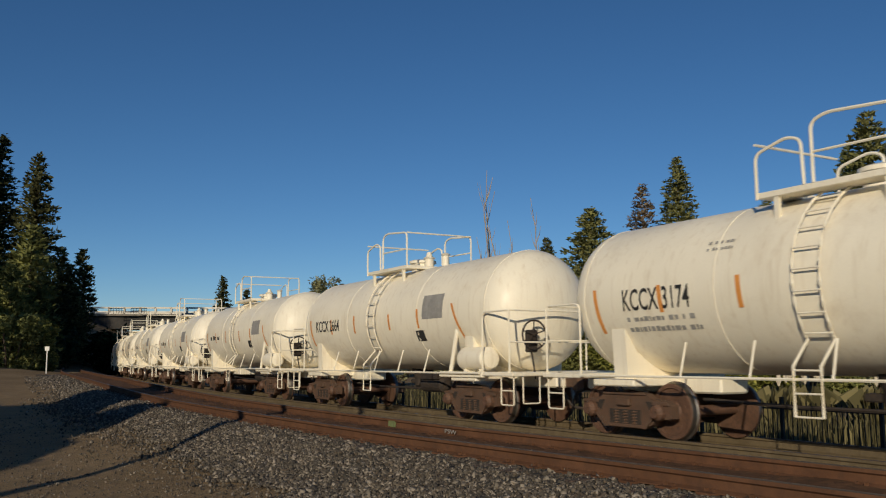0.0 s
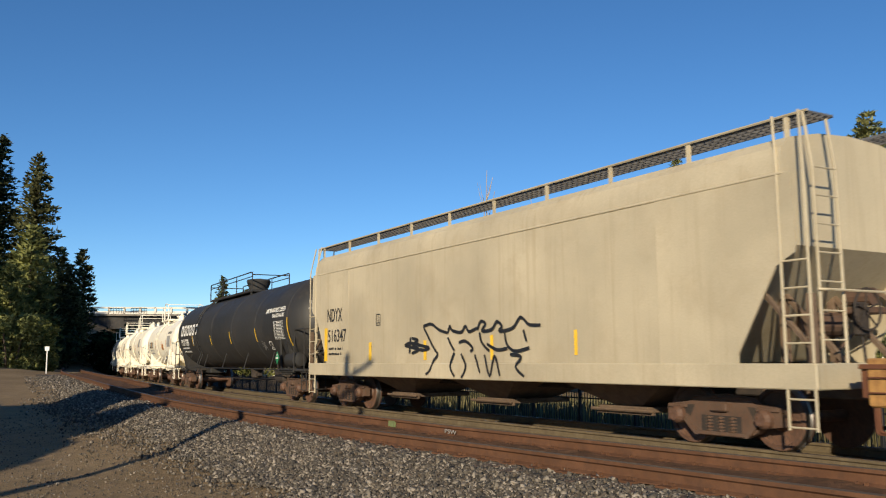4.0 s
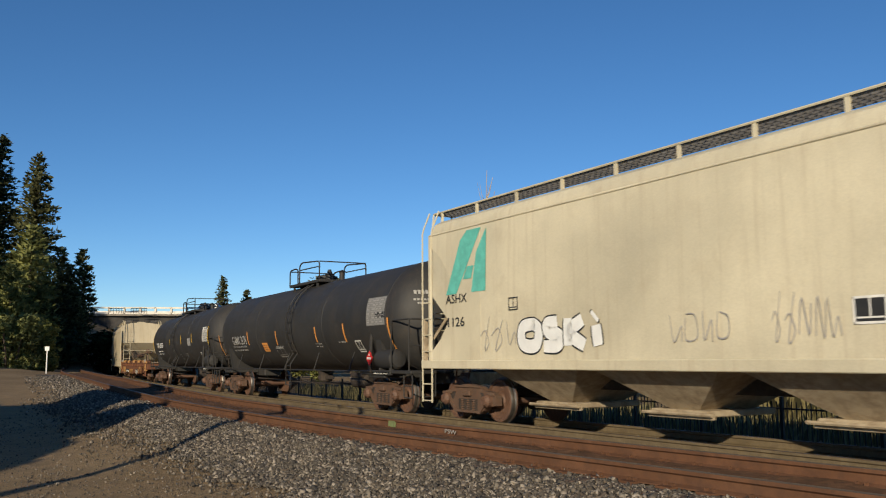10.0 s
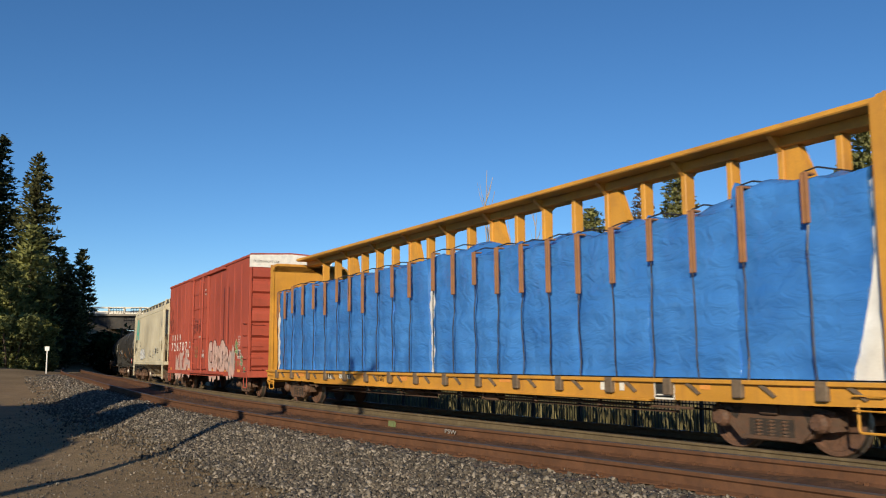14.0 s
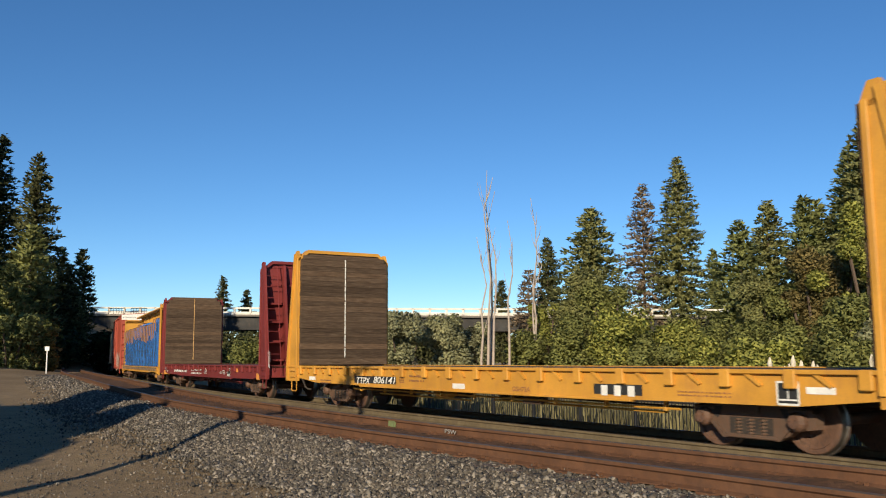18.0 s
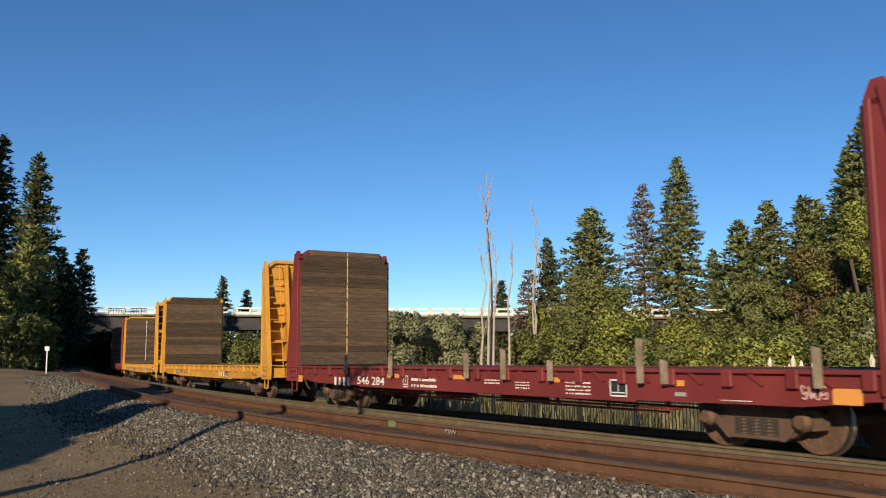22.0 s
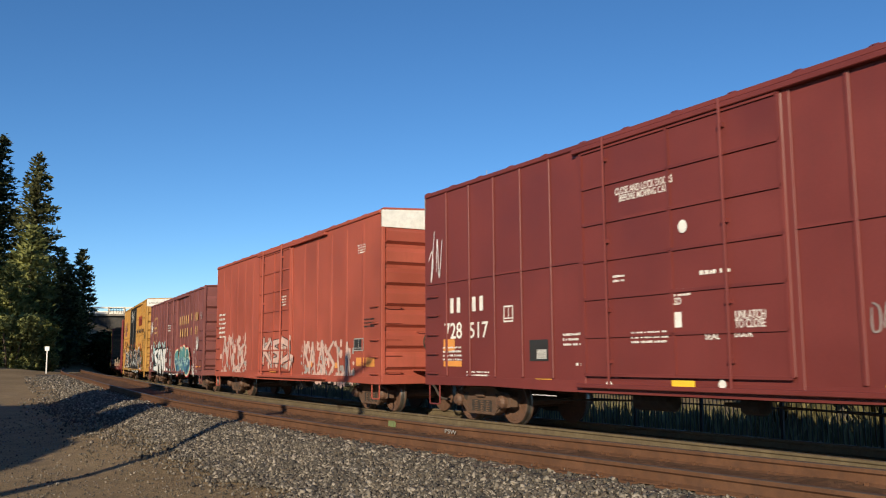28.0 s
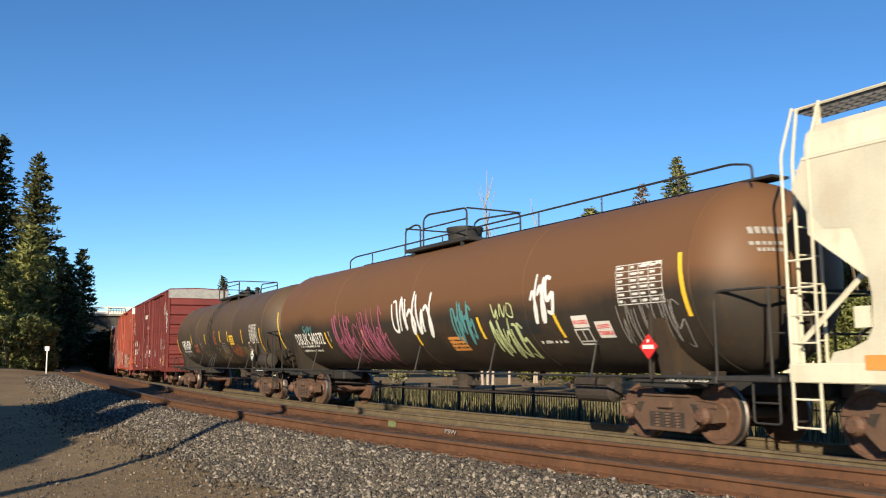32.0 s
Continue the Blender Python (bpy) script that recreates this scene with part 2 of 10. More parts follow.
def ground_mat():
    """Compacted tan dirt with gravelly patches."""
    m, nt, n, l, b = node_mat("dirt_and_gravel")
    vec = coords(nt, shift=False)
    big = noise_tex(nt, vec, 0.16, 5)
    mid = noise_tex(nt, vec, 2.3, 6, 0.7)
    tiny = noise_tex(nt, vec, 26, 5, 0.8)
    vo = n.new("ShaderNodeTexVoronoi")
    vo.inputs["Scale"].default_value = 24
    l.new(vec, vo.inputs["Vector"])
    c = ramp(nt, big, [(0.35, (0.26, 0.185, 0.105)), (0.65, (0.335, 0.245, 0.145))])
    f = ramp(nt, mid, [(0.3, (0.72, 0.72, 0.72)), (0.7, (1.06, 1.04, 1.0))])
    c = mixc(nt, 1.0, c, f, "MULTIPLY")
    g = ramp(nt, tiny, [(0.3, (0.55, 0.55, 0.55)), (0.5, (0.95, 0.95, 0.95)), (0.75, (1.35, 1.3, 1.2))])
    c = mixc(nt, 0.85, c, g, "MULTIPLY")
    l.new(c, b.inputs["Base Color"])
    b.inputs["Roughness"].default_value = 0.95
    b.inputs["Specular IOR Level"].default_value = 0.15
    bump(nt, tiny, 0.8, 0.03, b)
    return m


def leaf_mat(name, lo, hi, trans=0.25):
    m, nt, n, l, b = node_mat(name)
    ge = n.new("ShaderNodeNewGeometry")
    c = ramp(nt, ge.outputs["Random Per Island"], [(0.0, lo), (0.75, hi), (1.0, tuple(min(1, x * 1.35) for x in hi))])
    big = noise_tex(nt, coords(nt), 0.35, 3)
    f = ramp(nt, big, [(0.3, (0.65, 0.65, 0.65)), (0.7, (1.1, 1.1, 1.0))])
    c = mixc(nt, 0.8, c, f, "MULTIPLY")
    l.new(c, b.inputs["Base Color"])
    b.inputs["Roughness"].default_value = 0.75
    b.inputs["Specular IOR Level"].default_value = 0.2
    tr = n.new("ShaderNodeBsdfTranslucent")
    l.new(c, tr.inputs["Color"])
    mx = n.new("ShaderNodeMixShader")
    mx.inputs[0].default_value = trans
    l.new(b.outputs[0], mx.inputs[1])
    l.new(tr.outputs[0], mx.inputs[2])
    l.new(mx.outputs[0], n["Material Output"].inputs["Surface"])
    return m


M_TARP = tarp_mat()
M_WRAPW = surf("white_lumber_wrap", (0.74, 0.72, 0.67), 0.4, var=0.1, amount=0.08, scale=2)
M_STRAP = surf("orange_corner_board", (0.3, 0.14, 0.06), 0.7, amount=0.2, scale=3)
M_BAND = surf("black_load_band", (0.03, 0.03, 0.035), 0.4, amount=0.1, scale=3)
M_BALLAST = gravel_mat("crushed_grey_ballast", [(0.028, 0.025, 0.021), (0.085, 0.070, 0.053), (0.15, 0.125, 0.095), (0.045, 0.040, 0.034), (0.105, 0.079, 0.055), (0.36, 0.31, 0.25), (0.20, 0.17, 0.13), (0.06, 0.052, 0.042)])
M_GROUND = ground_mat()
M_ROAD = surf("grey_asphalt", (0.06, 0.06, 0.062), 0.85, amount=0.2, scale=0.6, relief=0.3)
M_BARK = surf("brown_bark", (0.10, 0.07, 0.05), 0.9, amount=0.3, scale=5, relief=0.6)
M_SNAG = surf("bleached_dead_wood", (0.42, 0.35, 0.29), 0.85, amount=0.3, grime=(0.25, 0.17, 0.11), scale=4, relief=0.4)
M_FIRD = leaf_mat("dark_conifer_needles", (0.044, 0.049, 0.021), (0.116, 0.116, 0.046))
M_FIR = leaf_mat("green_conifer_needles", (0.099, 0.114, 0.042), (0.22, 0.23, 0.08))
# the sunlit look of these needles is put into a lighter colour
M_FIRO = leaf_mat("sunlit_tone_pine_needles", (0.118, 0.126, 0.05), (0.255, 0.25, 0.095))
M_DRY = leaf_mat("browning_pine_needles", (0.14, 0.1, 0.065), (0.28, 0.21, 0.14))
M_BUSH = leaf_mat("olive_shrub_leaves", (0.095, 0.105, 0.033), (0.23, 0.235, 0.074))
M_GREYB = leaf_mat("grey_green_shrub_leaves", (0.16, 0.16, 0.088), (0.33, 0.325, 0.185))
M_YBUSH = leaf_mat("yellow_green_leaves", (0.13, 0.155, 0.035), (0.36, 0.35, 0.085))
M_RUSTB = leaf_mat("rusty_brown_foliage", (0.10, 0.085, 0.03), (0.22, 0.17, 0.065))
# needles darkened in colour to stand in for shade on the bank
M_SHADE = leaf_mat("shade_darkened_needles", (0.014, 0.028, 0.011), (0.04, 0.068, 0.024))
M_GRASS = leaf_mat("dry_grass", (0.09, 0.085, 0.042), (0.22, 0.19, 0.095))
M_PLUME = surf("cream_grass_plume", (0.62, 0.55, 0.42), 0.9, amount=0.0, scale=8)
# ---- mesh helpers ----
def part(name, bm, material, parent, label=""):
    """Links a bmesh as one mesh object under a thing or a part."""
    me = bpy.data.meshes.new(name)
    bm.normal_update()
    bm.to_mesh(me)
    bm.free()
    me.materials.append(material)
    ob = new(name, me)
    ob.parent = parent
    if label:
        ob["label"] = label
    return ob


def part_split(name, bm, material, parent, label=""):
    """Links each unconnected piece of a bmesh as a mesh object of its own under its thing."""
    bm.verts.index_update()
    comp = {}
    out = []
    for v in bm.verts:
        if v.index in comp:
            continue
        k = len(out)
        comp[v.index] = k
        todo, fs = [v], set()
        while todo:
            w = todo.pop()
            for f in w.link_faces:
                fs.add(f)
                for x in f.verts:
                    if x.index not in comp:
                        comp[x.index] = k
                        todo.append(x)
        out.append(fs)
    obs = []
    for fs in out:
        fs = sorted(fs, key=lambda f: f.index)
        ids, vs, faces = {}, [], []
        for f in fs:
            face_ids = []
            for x in f.verts:
                if x.index not in ids:
                    ids[x.index] = len(vs)
                    vs.append(tuple(x.co))
                face_ids.append(ids[x.index])
            faces.append(face_ids)
        me = bpy.data.meshes.new(name)
        me.from_pydata(vs, [], faces)
        me.materials.append(material)
        ob = new(name, me)
        ob.parent = parent
        if label:
            ob["label"] = label
        obs.append(ob)
    bm.free()
    return obs


def share(name, mesh, parent, m=None, label=""):
    """One more object on a mesh that exists."""
    ob = new(name, mesh)
    ob.parent = parent
    if m is not None:
        ob.matrix_basis = m
    if label:
        ob["label"] = label
    return ob


def smooth(ob, angle=35):
    me = ob.data
    me.polygons.foreach_set("use_smooth", [True] * len(me.polygons))
    me.set_sharp_from_angle(angle=radians(angle))
    return ob


def face(bm, pts):
    try:
        return bm.faces.new([bm.verts.new(p) for p in pts])
    except ValueError:
        return None


def box(bm, x0, x1, y0, y1, z0, z1, ch=0.0):
    """A box with its upright and level edges chamfered by ch."""
    if x0 > x1:
        x0, x1 = x1, x0
    if y0 > y1:
        y0, y1 = y1, y0
    if z0 > z1:
        z0, z1 = z1, z0
    ch = min(ch, (x1 - x0) * 0.45, (y1 - y0) * 0.45, (z1 - z0) * 0.45)
    if ch <= 0:
        v = [bm.verts.new((x, y, z)) for x in (x0, x1) for y in (y0, y1) for z in (z0, z1)]
        for f in ((0, 1, 3, 2), (4, 6, 7, 5), (0, 4, 5, 1), (2, 3, 7, 6), (0, 2, 6, 4), (1, 5, 7, 3)):
            bm.faces.new([v[i] for i in f])
        return
    rings = []
    for z, i in ((z0, ch), (z0 + ch, 0), (z1 - ch, 0), (z1, ch)):
        a, b, c, d = x0 + i, x1 - i, y0 + i, y1 - i
        k = ch
        pts = [(a + k, c), (b - k, c), (b, c + k), (b, d - k), (b - k, d), (a + k, d), (a, d - k), (a, c + k)]
        rings.append([bm.verts.new((x, y, z)) for x, y in pts])
    for r, s in zip(rings, rings[1:]):
        for i in range(8):
            j = (i + 1) % 8
            bm.faces.new((r[i], r[j], s[j], s[i]))
    bm.faces.new(rings[0][::-1])
    bm.faces.new(rings[-1])


def frame_of(d):
    d = Vector(d).normalized()
    a = Vector((0, 0, 1)) if abs(d.z) < 0.9 else Vector((1, 0, 0))
    s = d.cross(a).normalized()
    return d, s, s.cross(d)


def rod(bm, p, q, r, seg=8, r2=None, caps=True):
    p, q = Vector(p), Vector(q)
    if (q - p).length < 1e-6:
        return
    d, s, t = frame_of(q - p)
    r2 = r if r2 is None else r2
    a = [bm.verts.new(p + (s * math.cos(k) + t * math.sin(k)) * r) for k in (2 * math.pi * i / seg for i in range(seg))]
    b = [bm.verts.new(q + (s * math.cos(k) + t * math.sin(k)) * r2) for k in (2 * math.pi * i / seg for i in range(seg))]
    for i in range(seg):
        j = (i + 1) % seg
        bm.faces.new((a[i], b[i], b[j], a[j]))
    if caps:
        bm.faces.new(a)
        bm.faces.new(b[::-1])


def pipe(bm, pts, r, seg=6, fillet=0.0):
    """A bent pipe through the points, its corners rounded by fillet."""
    pts = [Vector(p) for p in pts]
    if fillet:
        out = [pts[0]]
        for a, b, c in zip(pts, pts[1:], pts[2:]):
            u, w = (a - b), (c - b)
            f = min(fillet, u.length * 0.45, w.length * 0.45)
            p0, p1 = b + u.normalized() * f, b + w.normalized() * f
            for i in range(5):
                k = i / 4
                out.append(p0 * (1 - k) ** 2 + b * 2 * k * (1 - k) + p1 * k * k)
        out.append(pts[-1])
        pts = out
    rings = []
    for i, p in enumerate(pts):
        d = (pts[min(i + 1, len(pts) - 1)] - pts[max(i - 1, 0)])
        d, s, t = frame_of(d)
        rings.append([bm.verts.new(p + (s * math.cos(k) + t * math.sin(k)) * r) for k in (2 * math.pi * j / seg for j in range(seg))])
    for a, b in zip(rings, rings[1:]):
        # pair the nearest corners, so that a bend never twists
        o = min(range(seg), key=lambda k: (a[0].co - b[k].co).length)
        for i in range(seg):
            j = (i + 1) % seg
            bm.faces.new((a[i], b[(i + o) % seg], b[(j + o) % seg], a[j]))
    bm.faces.new(rings[0])
    bm.faces.new(rings[-1][::-1])


def lathe(bm, prof, seg=32, axis="x", at=(0, 0, 0)):
    """Turns a profile of (along, radius) about an axis."""
    o = Vector(at)
    rings = []
    for h, r in prof:
        ring = []
        for i in range(seg):
            k = 2 * math.pi * i / seg
            c, s = math.cos(k) * r, math.sin(k) * r
            v = {"x": (h, c, s), "y": (s, h, c), "z": (c, s, h)}[axis]
            ring.append(bm.verts.new(o + Vector(v)))
        rings.append(ring)
    for a, b in zip(rings, rings[1:]):
        for i in range(seg):
            j = (i + 1) % seg
            bm.faces.new((a[i], a[j], b[j], b[i]))
    bm.faces.new(rings[0][::-1])
    bm.faces.new(rings[-1])


def slab(bm, poly, y0, y1, flat="xz"):
    """A plate: a polygon in the xz plane (or yz, xy) between two places on the third axis."""
    def at(p, y):
        return {"xz": (p[0], y, p[1]), "yz": (y, p[0], p[1]), "xy": (p[0], p[1], y)}[flat]
    a = [bm.verts.new(at(p, y0)) for p in poly]
    b = [bm.verts.new(at(p, y1)) for p in poly]
    n = len(poly)
    for i in range(n):
        j = (i + 1) % n
        bm.faces.new((a[i], a[j], b[j], b[i]))
    bm.faces.new(a[::-1])
    bm.faces.new(b)
    bmesh.ops.recalc_face_normals(bm, faces=bm.faces[:])


def thing(name, label, category, group="", m=None):
    ob = new(name)
    ob.empty_display_size = 0.3
    if m is not None:
        ob.matrix_basis = m
    return tagged(ob, label, category, group)


# ---- the two tracks: a plan in metres along and beside the far one ----
KN, KV = [-12.5, -12.0, -5, 20, 45, 75, 110], [0.0, 0.00444, 0.00444, -0.003542, -0.0016655, -0.001635, -0.0000688]
GS = np.arange(-420, 420.1, 0.5)
GRADE = -0.013066
_k = np.interp(GS, KN, KV)
_i0 = int(np.argmin(np.abs(GS)))
_A = np.concatenate([[0], np.cumsum((_k[1:] + _k[:-1]) / 2 * 0.5)])
_A = _A - _A[_i0] + 2.09504
_X = np.concatenate([[0], np.cumsum((np.cos(_A)[1:] + np.cos(_A)[:-1]) / 2 * 0.5)])
_X = _X - _X[_i0] + 7.9817
_Y = np.concatenate([[0], np.cumsum((np.sin(_A)[1:] + np.sin(_A)[:-1]) / 2 * 0.5)])
_Y = _Y - _Y[_i0] + 8.6734


def level(s):
    return GRADE * max(-60.0, min(130.0, s))


def along(s, side=0.0, z=0.0):
    """The place s metres down the far track, side metres towards the camera, z above its rail heads."""
    x, y, a = np.interp(s, GS, _X), np.interp(s, GS, _Y), np.interp(s, GS, _A)
    return Vector((x - math.sin(a) * side, y + math.cos(a) * side, level(s) + z))


def heading(s):
    return float(np.interp(s, GS, _A))


def near_side(s):
    """How far the near track's centre lies beside the far one's."""
    return 4.443 + 0.064 * (min(19.0, max(-14.0, s)) - 8)


def near_z(s):
    """How high the near track's rail heads lie over the far one's."""
    return float(np.interp(s, [9, 14, 20, 28, 36, 55], [0.24, 0.29, 0.38, 0.49, 0.60, 0.67]))


def dirt_rise(s):
    return float(np.interp(s, [12, 18, 25, 35, 50, 70], [0.0, 0.10, 0.28, 0.58, 0.95, 1.3]))


def run(t):
    """How far the train has moved along its track at t seconds."""
    if t < 8:
        return run(8.0) - 11.13 * (8 - t)
    x = (t - 20) / 16
    return 179.035 * x + 3.2121 * x ** 2 - 0.2603 * x ** 3 - 2.6944 * x ** 4


def car_pose(u, half, t):
    """The pose of a car whose middle is u metres behind the train's mark and whose trucks are half before and behind it."""
    s = run(t) - u
    p, q = along(s + half), along(s - half)
    d = (p - q).normalized()
    y = Vector((0, 0, 1)).cross(d).normalized()
    z = d.cross(y)
    o = (p + q) / 2
    return Matrix(((d.x, y.x, z.x, o.x), (d.y, y.y, z.y, o.y), (d.z, y.z, z.z, o.z), (0, 0, 0, 1)))


MOVERS = []   # (object, rows)


def moving(ob, u, half, local=None):
    ts = [0.0] + [0.5 + i for i in range(32)] + [32.0]
    loc = local if local is not None else Matrix()
    MOVERS.append((ob, [(t, car_pose(u, half, t) @ loc) for t in ts]))
    ob.matrix_basis = car_pose(u, half, 16.0) @ loc
    return ob


# ---- writing and painted marks; they lie on the side that faces the camera ----
def words(text, x, z, size, y, parent, material, name="lettering", width=None, lean=0.0, bold=0.0):
    """Stencilled words: x is their left edge (towards the front of the car), z their foot."""
    cu = bpy.data.curves.new("letters", "FONT")
    cu.body = text
    cu.size = size * 1.38
    cu.resolution_u = 3
    cu.extrude = 0.0015
    cu.offset = bold
    tmp = bpy.data.objects.new("letters", cu)
    me = bpy.data.meshes.new_from_object(tmp)
    bpy.data.objects.remove(tmp)
    bpy.data.curves.remove(cu)
    if not len(me.vertices):
        return None
    xs = [v.co.x for v in me.vertices]
    k = 1.0 if width is None else width / max(1e-3, max(xs) - min(xs))
    me.transform(Matrix(((-k, -k * lean, 0, x + min(xs) * k), (0, 0, 1, y), (0, 1, 0, z), (0, 0, 0, 1))))
    me.name = name
    me.materials.append(material)
    ob = new(name, me)
    ob.parent = parent
    return ob


def bars(rows, y, parent, material, name="stencil_bars"):
    """Small print as plain bars: rows of (x_left, z_foot, length, height)."""
    bm = bmesh.new()
    for x, z, w, h in rows:
        box(bm, x - w, x, y, y + 0.003, z, z + h)
    return part(name, bm, material, parent)


def ribbon(bm, pts, w, y, end=0.5):
    """A brush stroke on the car's side through points (x, z)."""
    n = len(pts)
    left, right = [], []
    for i, (x, z) in enumerate(pts):
        x0, z0 = pts[max(0, i - 1)]
        x1, z1 = pts[min(n - 1, i + 1)]
        dx, dz = x1 - x0, z1 - z0
        l = math.hypot(dx, dz) or 1
        k = w / 2 * (end + (1 - end) * math.sin(math.pi * (i + 0.5) / n) ** 0.5)
        left.append(bm.verts.new((x - dz / l * k, y, z + dx / l * k)))
        right.append(bm.verts.new((x + dz / l * k, y, z - dx / l * k)))
    for i in range(n - 1):
        bm.faces.new((left[i], left[i + 1], right[i + 1], right[i]))


def bend(ctrl, n=14):
    """A smooth line through control points (Catmull-Rom)."""
    p = [ctrl[0]] + list(ctrl) + [ctrl[-1]]
    out = []
    for i in range(1, len(p) - 2):
        for k in range(n):
            t = k / n
            out.append(tuple(0.5 * (2 * p[i][d] + (p[i + 1][d] - p[i - 1][d]) * t + (2 * p[i - 1][d] - 5 * p[i][d] + 4 * p[i + 1][d] - p[i + 2][d]) * t * t
                                    + (3 * p[i][d] - p[i - 1][d] - 3 * p[i + 1][d] + p[i + 2][d]) * t ** 3) for d in (0, 1)))
    out.append(tuple(ctrl[-1]))
    return out


def blob(bm, x, z, w, h, y, rnd, lobes=7, rough=0.25):
    """A swollen painted shape."""
    n = lobes * 4
    ph = rnd.uniform(0, 6.28)
    pts = []
    for i in range(n):
        a = -2 * math.pi * i / n
        r = 1 + rough * math.sin(lobes * a + ph) * 0.6 + rnd.uniform(-rough, rough) * 0.35
        ca, sa = math.cos(a), math.sin(a)
        q = (abs(ca) ** 3.2 + abs(sa) ** 3.2) ** (-1 / 3.2)
        pts.append((x + ca * q * r * w / 2, y, z + sa * q * r * h / 2))
    vs = [bm.verts.new(p) for p in pts]
    bm.faces.new(vs)


def piece(x0, z0, w, h, n, y, parent, fill, line, seed, halo=None, inner=None, stroke=0.05):
    """Bubble-letter graffiti: n swollen shapes with outlines, as abstract painted forms."""
    rnd = random.Random(seed)
    cell = w / n
    layers = []
    if halo:
        layers.append((halo, 1.22, y))
    layers += [(line, 1.1, y + 0.003), (fill, 0.93, y + 0.006)]
    shapes = [(x0 - cell * (i + 0.5), z0 + h / 2 + rnd.uniform(-0.08, 0.08) * h, cell * rnd.uniform(1.0, 1.18), h * rnd.uniform(0.85, 1.05), rnd.randint(4, 7), rnd.randint(0, 9999)) for i in range(n)]
    for colour, k, yy in layers:
        bm = bmesh.new()
        for i, (cx, cz, cw, chh, lobes, sd) in enumerate(shapes):
            add = (k - 1) * 0.7 * cell
            blob(bm, cx, cz, cw + add, chh + add, yy + i * 0.0002, random.Random(sd), lobes, 0.2)
        part("graffiti", bm, SPRAY[colour], parent)
    bm = bmesh.new()
    for cx, cz, cw, chh, lobes, sd in shapes:
        r = random.Random(sd + 5)
        for j in range(3):
            ax, az = cx + r.uniform(-0.3, 0.3) * cw, cz + r.uniform(-0.4, 0.4) * chh
            ctrl = [(ax, az)]
            for _ in range(r.randint(2, 4)):
                ctrl.append((min(max(ctrl[-1][0] + r.uniform(-0.4, 0.4) * cw, cx - cw * 0.4), cx + cw * 0.4), min(max(ctrl[-1][1] + r.uniform(-0.5, 0.5) * chh, cz - chh * 0.42), cz + chh * 0.42)))
            ribbon(bm, bend(ctrl, 6), stroke * r.uniform(0.7, 1.3), y + 0.010 + j * 0.0008)
    part("graffiti", bm, SPRAY[inner or line], parent)


def scrawl(x0, z0, w, h, n, y, parent, colour, seed, stroke=0.03):
    """A hand-sprayed tag: n wild letter-like strokes that make no word."""
    rnd = random.Random(seed)
    bm = bmesh.new()
    cell = w / n
    for i in range(n):
        cx = x0 - cell * (i + 0.5)
        kind = rnd.randint(0, 4)
        if kind == 0:
            c = [(cx + cell * 0.3, z0 + h), (cx + cell * 0.1, z0), (cx - cell * 0.3, z0 + h * 0.6), (cx - cell * 0.35, z0)]
        elif kind == 1:
            c = [(cx - cell * 0.3, z0 + h * 0.85), (cx + cell * 0.4, z0 + h), (cx + cell * 0.35, z0 + h * 0.4), (cx - cell * 0.35, z0 + h * 0.5), (cx - cell * 0.2, z0), (cx + cell * 0.4, z0 + h * 0.1)]
        elif kind == 2:
            c = [(cx + cell * 0.35, z0 + h * 0.1), (cx + cell * 0.1, z0 + h * 1.05), (cx - cell * 0.2, z0), (cx - cell * 0.45, z0 + h * 0.9)]
        elif kind == 3:
            c = [(cx + cell * 0.35, z0 + h * 0.9), (cx + cell * 0.3, z0 + h * 0.1), (cx - cell * 0.3, z0 + h * 0.05), (cx - cell * 0.35, z0 + h * 0.8), (cx + cell * 0.2, z0 + h)]
        else:
            c = [(cx + cell * 0.4, z0 + h * 0.5), (cx, z0 + h * 0.7), (cx - cell * 0.3, z0 + h * 0.2), (cx + cell * 0.1, z0 - h * 0.1), (cx - cell * 0.45, z0 + h * 1.1)]
        c = [(a + rnd.uniform(-0.1, 0.1) * cell, b + rnd.uniform(-0.1, 0.1) * h) for a, b in c]
        ribbon(bm, bend(c, 6), stroke * rnd.uniform(0.8, 1.2), y + 0.0006 * i)
    part("graffiti", bm, SPRAY[colour], parent)
